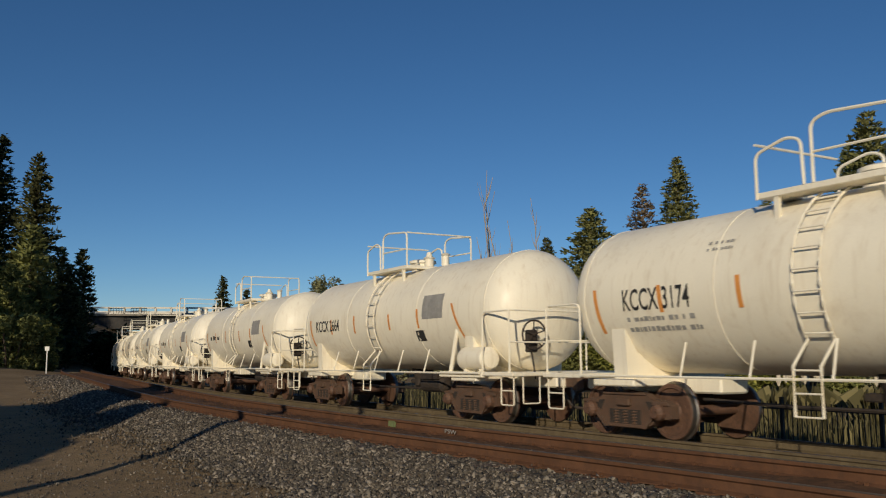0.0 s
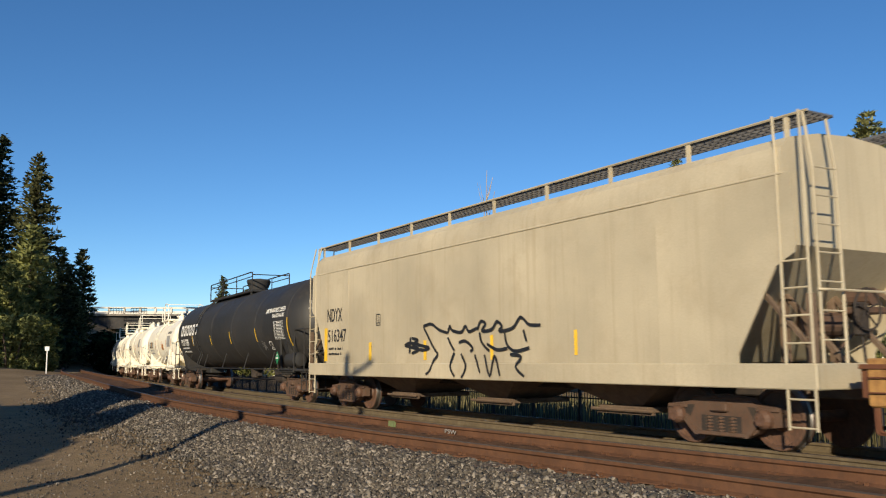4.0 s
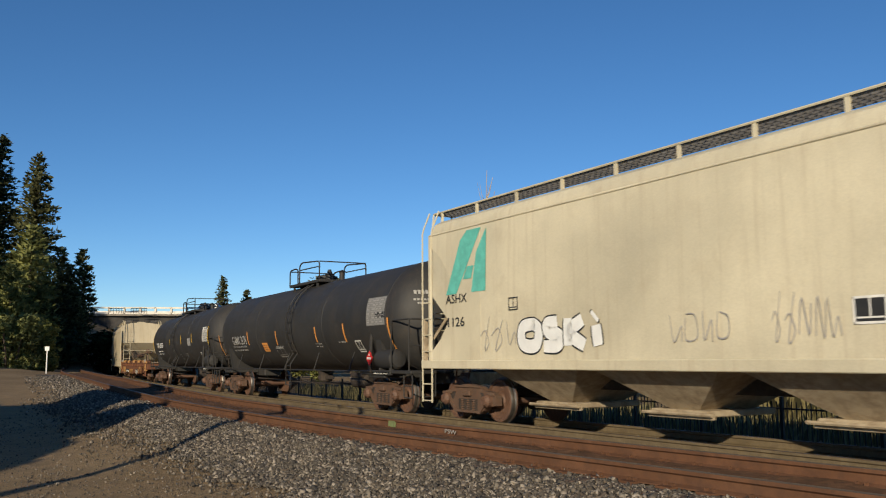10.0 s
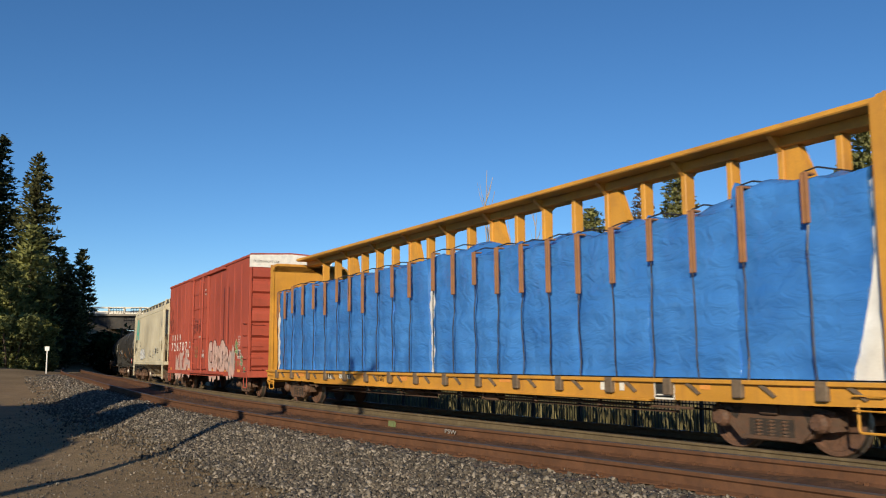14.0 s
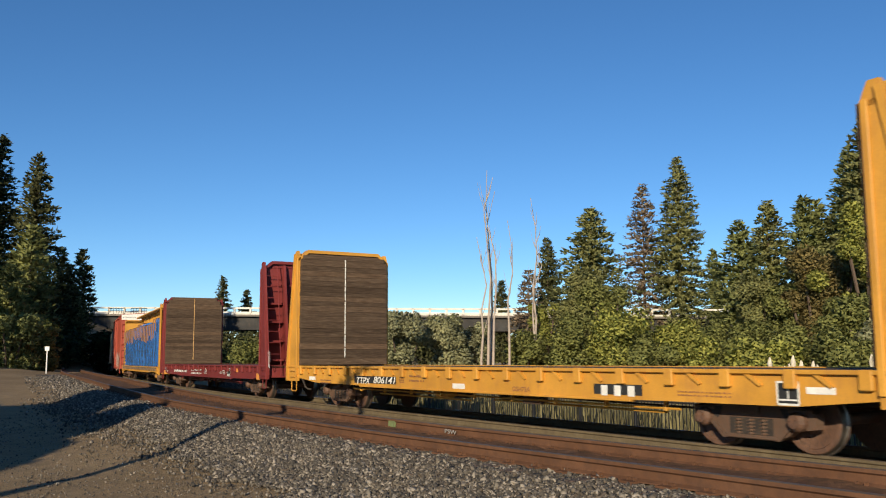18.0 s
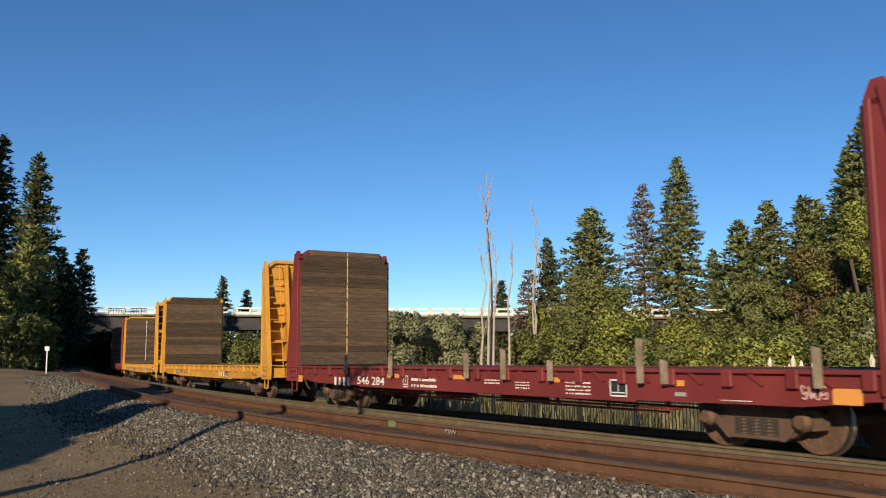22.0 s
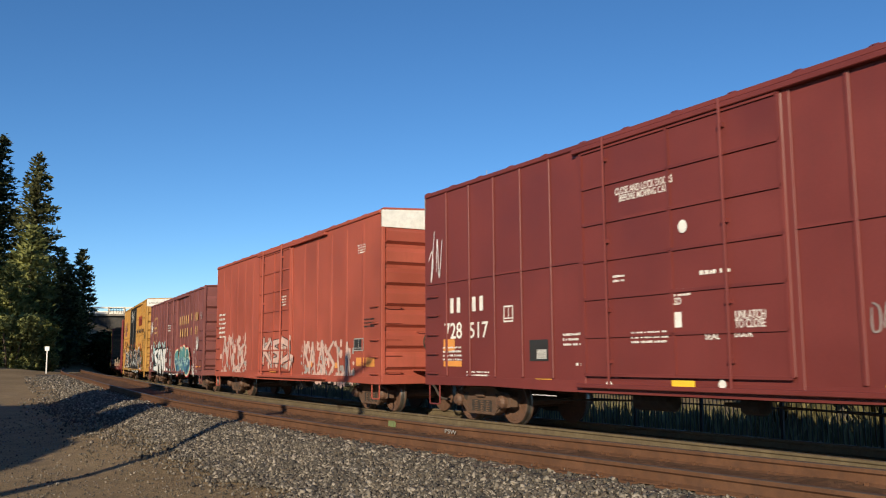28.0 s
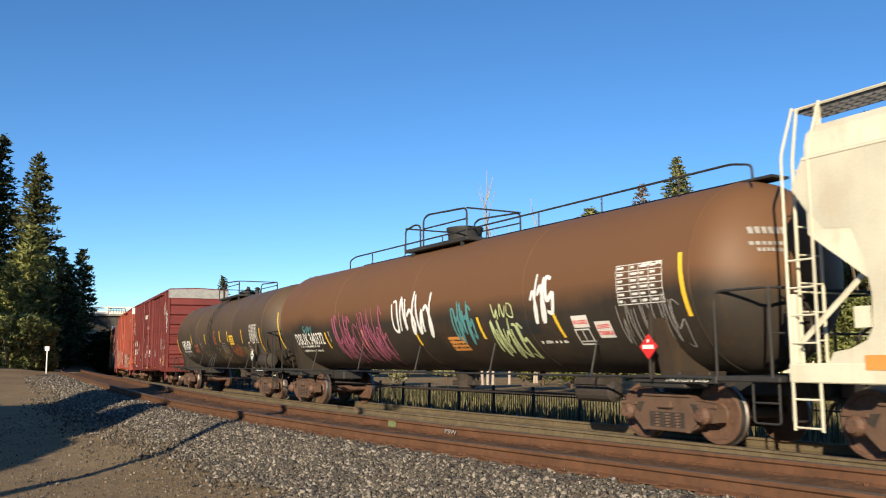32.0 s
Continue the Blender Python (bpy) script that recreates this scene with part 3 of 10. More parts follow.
# ---- trucks and couplers, shared by all cars ----
def truck_proto():
    """A three-piece freight truck: side frames, bolster, spring nests, two wheelsets; its middle over x = 0."""
    root = new("truck_pattern")
    bm = bmesh.new()
    box(bm, -0.20, 0.20, -1.02, 1.02, 0.46, 0.68, 0.03)
    f = part("truck", bm, M_TRUCK, root)
    for sy in (1, -1):
        bm = bmesh.new()
        y0, y1 = (0.90, 1.06) if sy > 0 else (-1.06, -0.90)
        # side frame: an arched casting with raised ribs
        top = [(-1.07, 0.56), (-1.07, 0.36), (-0.93, 0.34), (-0.80, 0.40), (-0.62, 0.24), (-0.42, 0.165), (0.42, 0.165), (0.62, 0.24), (0.80, 0.40), (0.93, 0.34), (1.07, 0.36), (1.07, 0.56),
               (0.93, 0.63), (0.62, 0.66), (0.5, 0.74), (0.0, 0.79), (-0.5, 0.74), (-0.62, 0.66), (-0.93, 0.63)]
        slab(bm, top, y0, y1)
        yo = 1.06 if sy > 0 else -1.06
        for sx in (1, -1):
            slab(bm, [(sx * 0.42, 0.17), (sx * 0.50, 0.17), (sx * 0.90, 0.55), (sx * 0.84, 0.60)], yo - sy * 0.004, yo + sy * 0.035)
            box(bm, sx * 0.66, sx * 1.05, yo - sy * 0.004, yo + sy * 0.03, 0.56, 0.62, 0.01)
        box(bm, -0.48, 0.48, yo - sy * 0.004, yo + sy * 0.04, 0.175, 0.23, 0.012)
        box(bm, -0.52, 0.52, yo - sy * 0.004, yo + sy * 0.035, 0.71, 0.755, 0.012)
        part("side_frame", bm, M_TRUCK, f)
        bm = bmesh.new()
        box(bm, -0.16, 0.16, sy * 1.02, sy * 1.13, 0.53, 0.66, 0.02)
        part("bolster_end", bm, M_TRUCK, f)
        # dark blocks that stand in for the shaded openings of the casting
        bm = bmesh.new()
        box(bm, -0.38, 0.38, sy * 0.885, sy * 1.064, 0.235, 0.47)
        part("spring_window", bm, M_UNDER, f)
        for sx in (1, -1):
            bm = bmesh.new()
            slab(bm, [(sx * 0.50, 0.62), (sx * 0.74, 0.60), (sx * 0.72, 0.50), (sx * 0.60, 0.44)], sy * 0.885, sy * 1.065)
            part("frame_window", bm, M_UNDER, f)
    bm = bmesh.new()
    lathe(bm, [(0.68, 0.2), (0.78, 0.19)], 14, "z")
    part("centre_bowl", bm, M_TRUCK, f)
    for sx in (1, -1):
        bm = bmesh.new()
        box(bm, sx * 0.36 - 0.05, sx * 0.36 + 0.05, -0.78, 0.78, 0.30, 0.40, 0.02)
        part("brake_beam", bm, M_TRUCK, f)
    # spring nest
    for sy in (1, -1):
        bm = bmesh.new()
        for k in range(3):
            cx = -0.22 + 0.22 * k
            pts = [(cx + 0.085 * math.cos(a), sy * 1.0 + 0.075 * math.sin(a), 0.235 + 0.235 * i / 40) for i, a in ((i, i * 0.785) for i in range(41))]
            pipe(bm, pts, 0.021, 5)
        part("spring_nest", bm, M_TRUCK, f)
    for sx in (1, -1):
        for sy in (1, -1):
            bm = bmesh.new()
            lathe(bm, [(0, 0.135), (sy * 0.10, 0.135), (sy * 0.15, 0.10), (sy * 0.17, 0.09)], 14, "y", (sx * 0.82, sy * 1.04, 0.455))
            for i in range(3):
                a = 2.1 * i + 0.5
                rod(bm, (sx * 0.82 + 0.055 * math.cos(a), sy * 1.20, 0.455 + 0.055 * math.sin(a)), (sx * 0.82 + 0.055 * math.cos(a), sy * 1.225, 0.455 + 0.055 * math.sin(a)), 0.016, 6)
            part("bearing_cap", bm, M_WHEEL, f)
    for sx in (1, -1):
        bm = bmesh.new()
        for sy in (1, -1):
            prof = [(sy * 0.66, 0.485), (sy * 0.695, 0.49), (sy * 0.715, 0.46), (sy * 0.80, 0.452), (sy * 0.815, 0.44), (sy * 0.815, 0.385), (sy * 0.785, 0.37), (sy * 0.765, 0.18), (sy * 0.83, 0.14), (sy * 0.86, 0.11), (sy * 0.86, 0.0)]
            lathe(bm, prof, 32, "y")
            for i in range(5):
                a = i * 1.2566
                rod(bm, (0.27 * math.cos(a), sy * 0.772, 0.27 * math.sin(a)), (0.27 * math.cos(a), sy * 0.782, 0.27 * math.sin(a)), 0.03, 6)
        rod(bm, (0, -0.7, 0), (0, 0.7, 0), 0.085, 12)
        w = smooth(part("wheelset", bm, M_WHEEL, f))
        w.matrix_basis = pose(sx * 0.82, 0, 0.456)
        bm = bmesh.new()
        for sy in (1, -1):
            lathe(bm, [(sy * 0.716, 0.463), (sy * 0.80, 0.455)], 32, "y")
        me = bpy.data.meshes.new("tread")
        bm.to_mesh(me)
        bm.free()
        me.materials.append(M_TREAD)
        w.data.materials.append(M_TREAD)
        bm = bmesh.new()
        bm.from_mesh(w.data)
        for fc in bm.faces:
            c = fc.calc_center_median()
            r = math.hypot(c.x, c.z)
            if r > 0.452 and 0.69 < abs(c.y) < 0.81:
                fc.material_index = 1
        bm.to_mesh(w.data)
        bm.free()
        bpy.data.meshes.remove(me)
    return root


TRUCK = truck_proto()
WHEELS = []   # (wheelset, u)


def add_trucks(car, u, half):
    for sx in (1, -1):
        src = TRUCK.children[0]
        x = sx * half + (0.04 if sx > 0 else 0.2)
        t = copy_part(src, car, pose(x, 0, 0))
        for c in t.children:
            if c.name.startswith("wheelset"):
                WHEELS.append((c, u - x))


def copy_part(src, parent, m):
    """A copy of a part with its own pieces, under another thing."""
    o = src.copy()
    scene.collection.objects.link(o)
    o.parent = parent
    o.matrix_basis = m
    for c in src.children:
        d = c.copy()
        scene.collection.objects.link(d)
        d.parent = o
        d.matrix_basis = c.matrix_basis.copy()
    return o


def coupler(car, x, sx, z=0.86):
    """A knuckle coupler with its shank, and the air hose."""
    bm = bmesh.new()
    box(bm, min(x, x + sx * 0.42), max(x, x + sx * 0.42), -0.09, 0.09, z - 0.11, z + 0.08, 0.02)
    slab(bm, [(x + sx * 0.40, -0.16), (x + sx * 0.66, -0.17), (x + sx * 0.74, -0.05), (x + sx * 0.64, 0.02), (x + sx * 0.70, 0.16), (x + sx * 0.55, 0.2), (x + sx * 0.40, 0.13)], z - 0.16, z + 0.14, "xy")
    part("coupler", bm, M_TRUCK, car)
    bm = bmesh.new()
    pipe(bm, [(x + sx * 0.1, 0.35, z - 0.12), (x + sx * 0.35, 0.36, z - 0.2), (x + sx * 0.5, 0.3, z - 0.48), (x + sx * 0.68, 0.12, z - 0.5)], 0.03, 6, 0.12)
    part("air_hose", bm, M_UNDER, car)


def underframe(car, half, zs=0.72, ze=1.0, w=0.35, brake=True):
    """Centre sill, body bolsters and brake gear."""
    bm = bmesh.new()
    box(bm, -half, half, -w, w, zs, ze, 0.02)
    part("centre_sill", bm, M_UNDER, car)
    if brake:
        bm = bmesh.new()
        lathe(bm, [(-0.45, 0.12), (-0.40, 0.17), (0.40, 0.17), (0.45, 0.12)], 16, "x", (1.4, 0.75, 0.62))
        part("air_reservoir", bm, M_UNDER, car)
        bm = bmesh.new()
        lathe(bm, [(-0.25, 0.11), (-0.24, 0.14), (0.1, 0.14), (0.12, 0.05), (0.5, 0.03)], 14, "x", (-0.6, 0.8, 0.62))
        pipe(bm, [(-1.1, 0.8, 0.62), (-3.2, 0.6, 0.55), (-half * 0.7, 0.4, 0.5)], 0.02, 6)
        pipe(bm, [(1.9, 0.7, 0.6), (half * 0.7, 0.5, 0.5)], 0.02, 6)
        part("brake_cylinder", bm, M_UNDER, car)


def ladder(bm, x, y, z0, z1, w=0.42, step=0.32, r=0.014, rails=True):
    """A ladder on the side: rungs with standoffs, and rails."""
    z = z0
    while z <= z1 + 1e-3:
        pipe(bm, [(x - w / 2, y - 0.06, z), (x - w / 2, y, z), (x + w / 2, y, z), (x + w / 2, y - 0.06, z)], r, 5)
        z += step
    if rails:
        for sx in (-1, 1):
            box(bm, x + sx * w / 2 - 0.012, x + sx * w / 2 + 0.012, y - 0.03, y + 0.012, z0 - 0.1, z1 + 0.1)


def end_ladder(bm, x, sx, y, z0, z1, w=0.42, step=0.32, r=0.014):
    z = z0
    while z <= z1 + 1e-3:
        pipe(bm, [(x, y - w / 2, z), (x + sx * 0.07, y - w / 2, z), (x + sx * 0.07, y + w / 2, z), (x, y + w / 2, z)], r, 5)
        z += step


def brake_wheel(car, x, sx, y, z, r=0.28, material=None):
    bm = bmesh.new()
    n = 20
    pipe(bm, [(x + sx * 0.16, y + r * math.cos(2 * math.pi * i / n), z + r * math.sin(2 * math.pi * i / n)) for i in range(n + 1)], 0.02, 6)
    for i in range(5):
        a = 2 * math.pi * i / 5 + 0.3
        rod(bm, (x + sx * 0.12, y, z), (x + sx * 0.16, y + r * math.cos(a), z + r * math.sin(a)), 0.014, 5)
    rod(bm, (x, y, z), (x + sx * 0.17, y, z), 0.03, 8)
    w = part("brake_wheel", bm, material or M_UNDER, car)
    bm = bmesh.new()
    box(bm, min(x, x + sx * 0.1), max(x, x + sx * 0.1), y - 0.13, y + 0.13, z - 0.35, z + 0.1, 0.02)
    rod(bm, (x + sx * 0.05, y, z - 0.3), (x + sx * 0.05, y - 0.1, 0.9), 0.02, 6)
    part("brake_housing", bm, material or M_UNDER, car)
    return w


def new_car(name, label, u, half):
    car = thing(name, label, "freight car", "freight train")
    moving(car, u, half)
    return car
# ---- tank cars ----
def wrap(ob, R, zc):
    """Lays a painted mark round a tank's side."""
    if ob is None:
        return None
    for v in ob.data.vertices:
        off = v.co.y - R
        v.co.y = math.sqrt(max(0.01, R * R - (v.co.z - zc) ** 2)) + off
    return ob


def tape(x, z0, z1, w, R, zc, parent, material, lean=0.0):
    """A strip of reflective tape down a tank's side."""
    bm = bmesh.new()
    n = 8
    prev = None
    for i in range(n + 1):
        z = z0 + (z1 - z0) * i / n
        y = math.sqrt(max(0.01, R * R - (z - zc) ** 2)) + 0.006
        xx = x + lean * (z - z0)
        cur = (bm.verts.new((xx + w / 2, y, z)), bm.verts.new((xx - w / 2, y, z)))
        if prev:
            bm.faces.new((prev[0], cur[0], cur[1], prev[1]))
        prev = cur
    return part("reflective_tape", bm, material, parent)


def tank_car(name, label, u, half, R, zc, hl, paint, rail_paint, plat=(1.2, -1.2), plat_y=0.85, rail_h=0.95,
             ladder_x=0.1, dome=None, seams=(), head=0.62, ends=True, long_walk=None, arch=True, brake=True, side_rail=1.03, front_rail=True):
    car = new_car(name, label, u, half)
    bm = bmesh.new()
    prof = []
    n = 9
    d = R * head
    for i in range(n + 1):
        a = math.pi / 2 * (1 - i / n)
        prof.append((hl - d + d * math.sin(a), max(0.02, R * math.cos(a))))
    prof += [(x, R) for x in np.linspace(hl - d, -hl + d, 9)[1:-1]]
    for i in range(n + 1):
        a = math.pi / 2 * (i / n)
        prof.append((-hl + d - d * math.sin(a), max(0.02, R * math.cos(a))))
    lathe(bm, prof[::-1], 56, "x", (0, 0, zc))
    tank = smooth(part("tank", bm, paint, car), 50)
    bm = bmesh.new()
    for x in list(seams) + [hl - d, -hl + d]:
        lathe(bm, [(x - 0.03, R - 0.01), (x - 0.022, R + 0.006), (x + 0.022, R + 0.006), (x + 0.03, R - 0.01)], 56, "x", (0, 0, zc))
    for o in part_split("weld_seam", bm, paint, tank):
        smooth(o)
    top = zc + R
    # saddles over the trucks, stub sills and end platforms
    for sx in (1, -1):
        bm = bmesh.new()
        poly = [(-1.15, 0.92), (1.15, 0.92), (R * 0.92, zc - R * 0.42), (R * 0.70, zc - R * 0.73), (0, zc - R * 1.0 + 0.04), (-R * 0.70, zc - R * 0.73), (-R * 0.92, zc - R * 0.42)]
        slab(bm, poly, sx * half - 0.16, sx * half + 0.16, "yz")
        part("saddle", bm, paint, car)
        bm = bmesh.new()
        box(bm, sx * (half - 1.4), sx * (hl + 0.35), -0.32, 0.32, 0.74, 1.0, 0.03)
        box(bm, sx * (hl - 0.75), sx * (hl + 0.35), -1.38, 1.38, 0.98, 1.06, 0.015)
        box(bm, sx * (half - 0.5), sx * (half + 0.5), -1.35, 1.35, 0.86, 0.98, 0.02)
        part("end_platform", bm, rail_paint if rail_paint is not paint else paint, car)
        if ends:
            xo, xi = sx * (hl + 0.22), sx * (hl - 0.75)
            bm = bmesh.new()
            rail_z = 2.28 if sx < 0 or front_rail else 1.5
            for y in (1.36, -1.36):
                pipe(bm, [(xi, y, 1.0), (xi, y, rail_z), (xo, y, rail_z), (xo, y * 0.35, rail_z)], 0.021, 6, 0.14)
                pipe(bm, [(xo, y, 1.02), (xo, y, rail_z)], 0.021, 6)
            pipe(bm, [(xo, -0.48, rail_z), (xo, 0.48, rail_z)], 0.021, 6)
            if rail_z > 2:
                pipe(bm, [(xo, 1.36, rail_z - 0.63), (xo, -1.36, rail_z - 0.63)], 0.018, 6)
            part("end_handrail", bm, rail_paint, car)
            bm = bmesh.new()
            for y in (1.30, -1.30):
                xx = sx * (hl + 0.05)
                pipe(bm, [(xx + 0.22, y, 1.0), (xx + 0.22, y, 0.42), (xx - 0.22, y, 0.42), (xx - 0.22, y, 1.0)], 0.016, 6, 0.05)
                pipe(bm, [(xx + 0.22, y, 0.7), (xx - 0.22, y, 0.7)], 0.016, 6)
            part_split("sill_step", bm, rail_paint, car)
        coupler(car, sx * (hl + 0.3), sx)
    # side rail along the foot of the tank
    if side_rail:
        bm = bmesh.new()
        for y in (1.42, -1.42):
            pipe(bm, [(hl - 0.8, y, side_rail), (-hl + 0.8, y, side_rail)], 0.022, 6)
            for x in np.linspace(half - 1.6, -half + 1.6, 5):
                pipe(bm, [(x, y, side_rail), (x + 0.02, y * 0.88, zc - R * 0.62)], 0.018, 5)
        part("side_rail", bm, rail_paint, car)
    # bottom outlet and piping
    bm = bmesh.new()
    lathe(bm, [(0.62, 0.17), (0.66, 0.22), (0.82, 0.22), (zc - R + 0.05, 0.3)], 16, "z", (0, 0, 0))
    box(bm, -0.5, 0.5, -0.1, 0.1, 0.7, 0.82, 0.02)
    pipe(bm, [(half - 1.2, 0.5, 0.66), (1.2, 0.62, 0.62), (-1.2, 0.62, 0.62), (-half + 1.2, 0.5, 0.66)], 0.03, 6, 0.1)
    part("bottom_outlet", bm, M_UNDER, car)
    bm = bmesh.new()
    lathe(bm, [(-0.5, 0.1), (-0.44, 0.19), (0.44, 0.19), (0.5, 0.1)], 16, "x", (-half + 2.2, 0.75, 0.74))
    box(bm, -half + 1.8, -half + 2.6, 0.55, 0.95, 0.86, 0.98)
    part("air_reservoir", bm, M_UNDER, car)
    # platform, its rails and the fittings on top
    if plat:
        p0, p1 = plat
        zp = top + 0.03
        bm = bmesh.new()
        box(bm, p1, p0, plat_y - 0.42, plat_y, zp - 0.09, zp, 0.01)
        box(bm, p1, p0, -plat_y, -plat_y + 0.42, zp - 0.09, zp, 0.01)
        box(bm, p0 - 0.35, p0, -plat_y + 0.42, plat_y - 0.42, zp - 0.09, zp - 0.01, 0.01)
        box(bm, p1, p1 + 0.35, -plat_y + 0.42, plat_y - 0.42, zp - 0.09, zp - 0.01, 0.01)
        for x in (p0 - 0.3, p1 + 0.3):
            for y in (plat_y - 0.06, -plat_y + 0.06):
                zf = zc + math.sqrt(max(0.02, R * R - y * y))
                box(bm, x - 0.04, x + 0.04, y - 0.03, y + 0.03, zf - 0.05, zp - 0.05)
        part("platform", bm, rail_paint, car)
        bm = bmesh.new()
        r = 0.024
        zt = zp + rail_h
        for y in (plat_y, -plat_y):
            if arch:
                pipe(bm, [(p0, y, zp - 0.1), (p0, y, zt * 0.35 + zp * 0.65 + 0.25), (p0 - 0.55, y, zp + rail_h * 0.78), (p0 - 0.78, y, zp + rail_h * 0.7), (p0 - 0.8, y, zp)], r, 6, 0.12)
                pipe(bm, [(p0 - 0.95, y, zp), (p0 - 0.95, y, zt - 0.08), (p0 - 1.2, y, zt), (p1, y, zt - 0.1), (p1, y, zp)], r, 6, 0.15)
                pipe(bm, [(p0 - 0.95, y, zp + 0.42), (p1, y, zp + 0.40)], r * 0.8, 6)
            else:
                pipe(bm, [(p0, y, zp - 0.1), (p0, y, zt), (p1, y, zt), (p1, y, zp - 0.1)], r, 6, 0.1)
                pipe(bm, [(p0, y, zp + 0.5), (p1, y, zp + 0.5)], r * 0.8, 6)
                for k in (0.33, 0.66):
                    x = p0 + (p1 - p0) * k
                    pipe(bm, [(x, y, zp), (x, y, zt)], r * 0.8, 6)
        for x in (p0, p1):
            pipe(bm, [(x, plat_y, zt - (0.2 if arch and x == p0 else 0.1)), (x, -plat_y, zt - (0.2 if arch and x == p0 else 0.1))], r * 0.85, 6)
        part("platform_rail", bm, rail_paint, car)
    bm = bmesh.new()
    if dome == "bonnet":
        lathe(bm, [(top - 0.1, 0.36), (top + 0.12, 0.36), (top + 0.42, 0.47), (top + 0.5, 0.49), (top + 0.56, 0.46), (top + 0.6, 0.2)], 24, "z")
    elif dome == "drum":
        lathe(bm, [(top - 0.1, 0.42), (top + 0.30, 0.42), (top + 0.36, 0.46), (top + 0.42, 0.46), (top + 0.45, 0.3)], 20, "z")
    else:
        lathe(bm, [(top - 0.08, 0.3), (top + 0.16, 0.3), (top + 0.18, 0.36), (top + 0.24, 0.36), (top + 0.27, 0.28)], 20, "z")
        lathe(bm, [(top - 0.05, 0.12), (top + 0.22, 0.12), (top + 0.26, 0.16), (top + 0.3, 0.09), (top + 0.42, 0.05)], 12, "z", (-0.62, 0.15, 0))
        lathe(bm, [(top - 0.05, 0.09), (top + 0.3, 0.09), (top + 0.33, 0.13), (top + 0.38, 0.05)], 12, "z", (-0.95, -0.15, 0))
    smooth(part("manway", bm, rail_paint, car))
    if long_walk:
        bm = bmesh.new()
        w0, w1 = long_walk
        box(bm, w1, w0, -0.2, 0.2, top - 0.02, top + 0.02)
        part("top_walkway", bm, rail_paint, car)
        bm = bmesh.new()
        for y in (0.64,):
            pipe(bm, [(w0, y, top - 0.12), (w0, y, top + 0.12), (w0 - 0.4, y, top + 0.2), (w1 + 0.4, y, top + 0.2), (w1, y, top + 0.12), (w1, y, top - 0.12)], 0.02, 6, 0.1)
            for x in np.linspace(w0 - 1.5, w1 + 1.5, 7):
                pipe(bm, [(x, y, top - 0.1), (x, y, top + 0.2)], 0.016, 5)
        part("walkway_rail", bm, rail_paint, car)
    # side ladder over the shoulder of the tank
    if ladder_x is not None:
        bm = bmesh.new()
        for sx in (-1, 1):
            x = ladder_x + sx * 0.21
            pts = [(x, 1.46, 0.55), (x, 1.46, 1.2)]
            for i in range(11):
                a = -0.62 + (1.30 + 0.62) * i / 10
                pts.append((x, (R + 0.09) * math.cos(a), zc + (R + 0.09) * math.sin(a)))
            pts[2:2] = []
            pipe(bm, pts, 0.022, 6)
        for i in range(9):
            a = -0.55 + 1.7 * i / 8
            y, z = (R + 0.09) * math.cos(a), zc + (R + 0.09) * math.sin(a)
            rod(bm, (ladder_x - 0.21, y, z), (ladder_x + 0.21, y, z), 0.014, 6)
        for z in (0.55, 0.85, 1.15):
            rod(bm, (ladder_x - 0.21, 1.46, z), (ladder_x + 0.21, 1.46, z), 0.014, 6)
        part("ladder", bm, rail_paint, car)
    if brake:
        brake_wheel(car, -hl - 0.02, -1, 0.72, 1.80, 0.29, M_UNDER)
        # brake reservoir and diagonal stay over the rear truck
        bm = bmesh.new()
        lathe(bm, [(-0.55, 0.08), (-0.52, 0.19), (-0.44, 0.25), (0.44, 0.25), (0.52, 0.19), (0.55, 0.08)], 18, "x", (-hl + 1.28, 1.14, 1.33))
        if long_walk:
            bm.free()
        else:
            smooth(part("brake_reservoir", bm, paint, car))
        bm = bmesh.new()
        for dx in (-0.3, 0.3):
            box(bm, -hl + 1.28 + dx - 0.03, -hl + 1.28 + dx + 0.03, 0.95, 1.3, 1.0, 1.12, 0.01)
        part_split("reservoir_bracket", bm, paint, car)
        bm = bmesh.new()
        pipe(bm, [(-hl + 2.15, 1.30, 1.0), (-hl + 2.0, R * 0.93, zc - R * 0.3)], 0.05, 8)
        part("tank_stay", bm, paint, car)
        bm = bmesh.new()
        box(bm, -hl + 0.75, -hl + 2.5, 1.30, 1.39, 0.94, 1.06, 0.012)
        part("sill_plate", bm, rail_paint, car)
        bm = bmesh.new()
        pipe(bm, [(-hl - 0.3, 1.1, 1.02), (-hl - 0.3, 1.1, 0.45), (-hl - 0.3, 0.7, 0.45), (-hl - 0.3, 0.7, 1.02)], 0.016, 6, 0.04)
        part("end_step", bm, rail_paint, car)
    add_trucks(car, u, half)
    return car


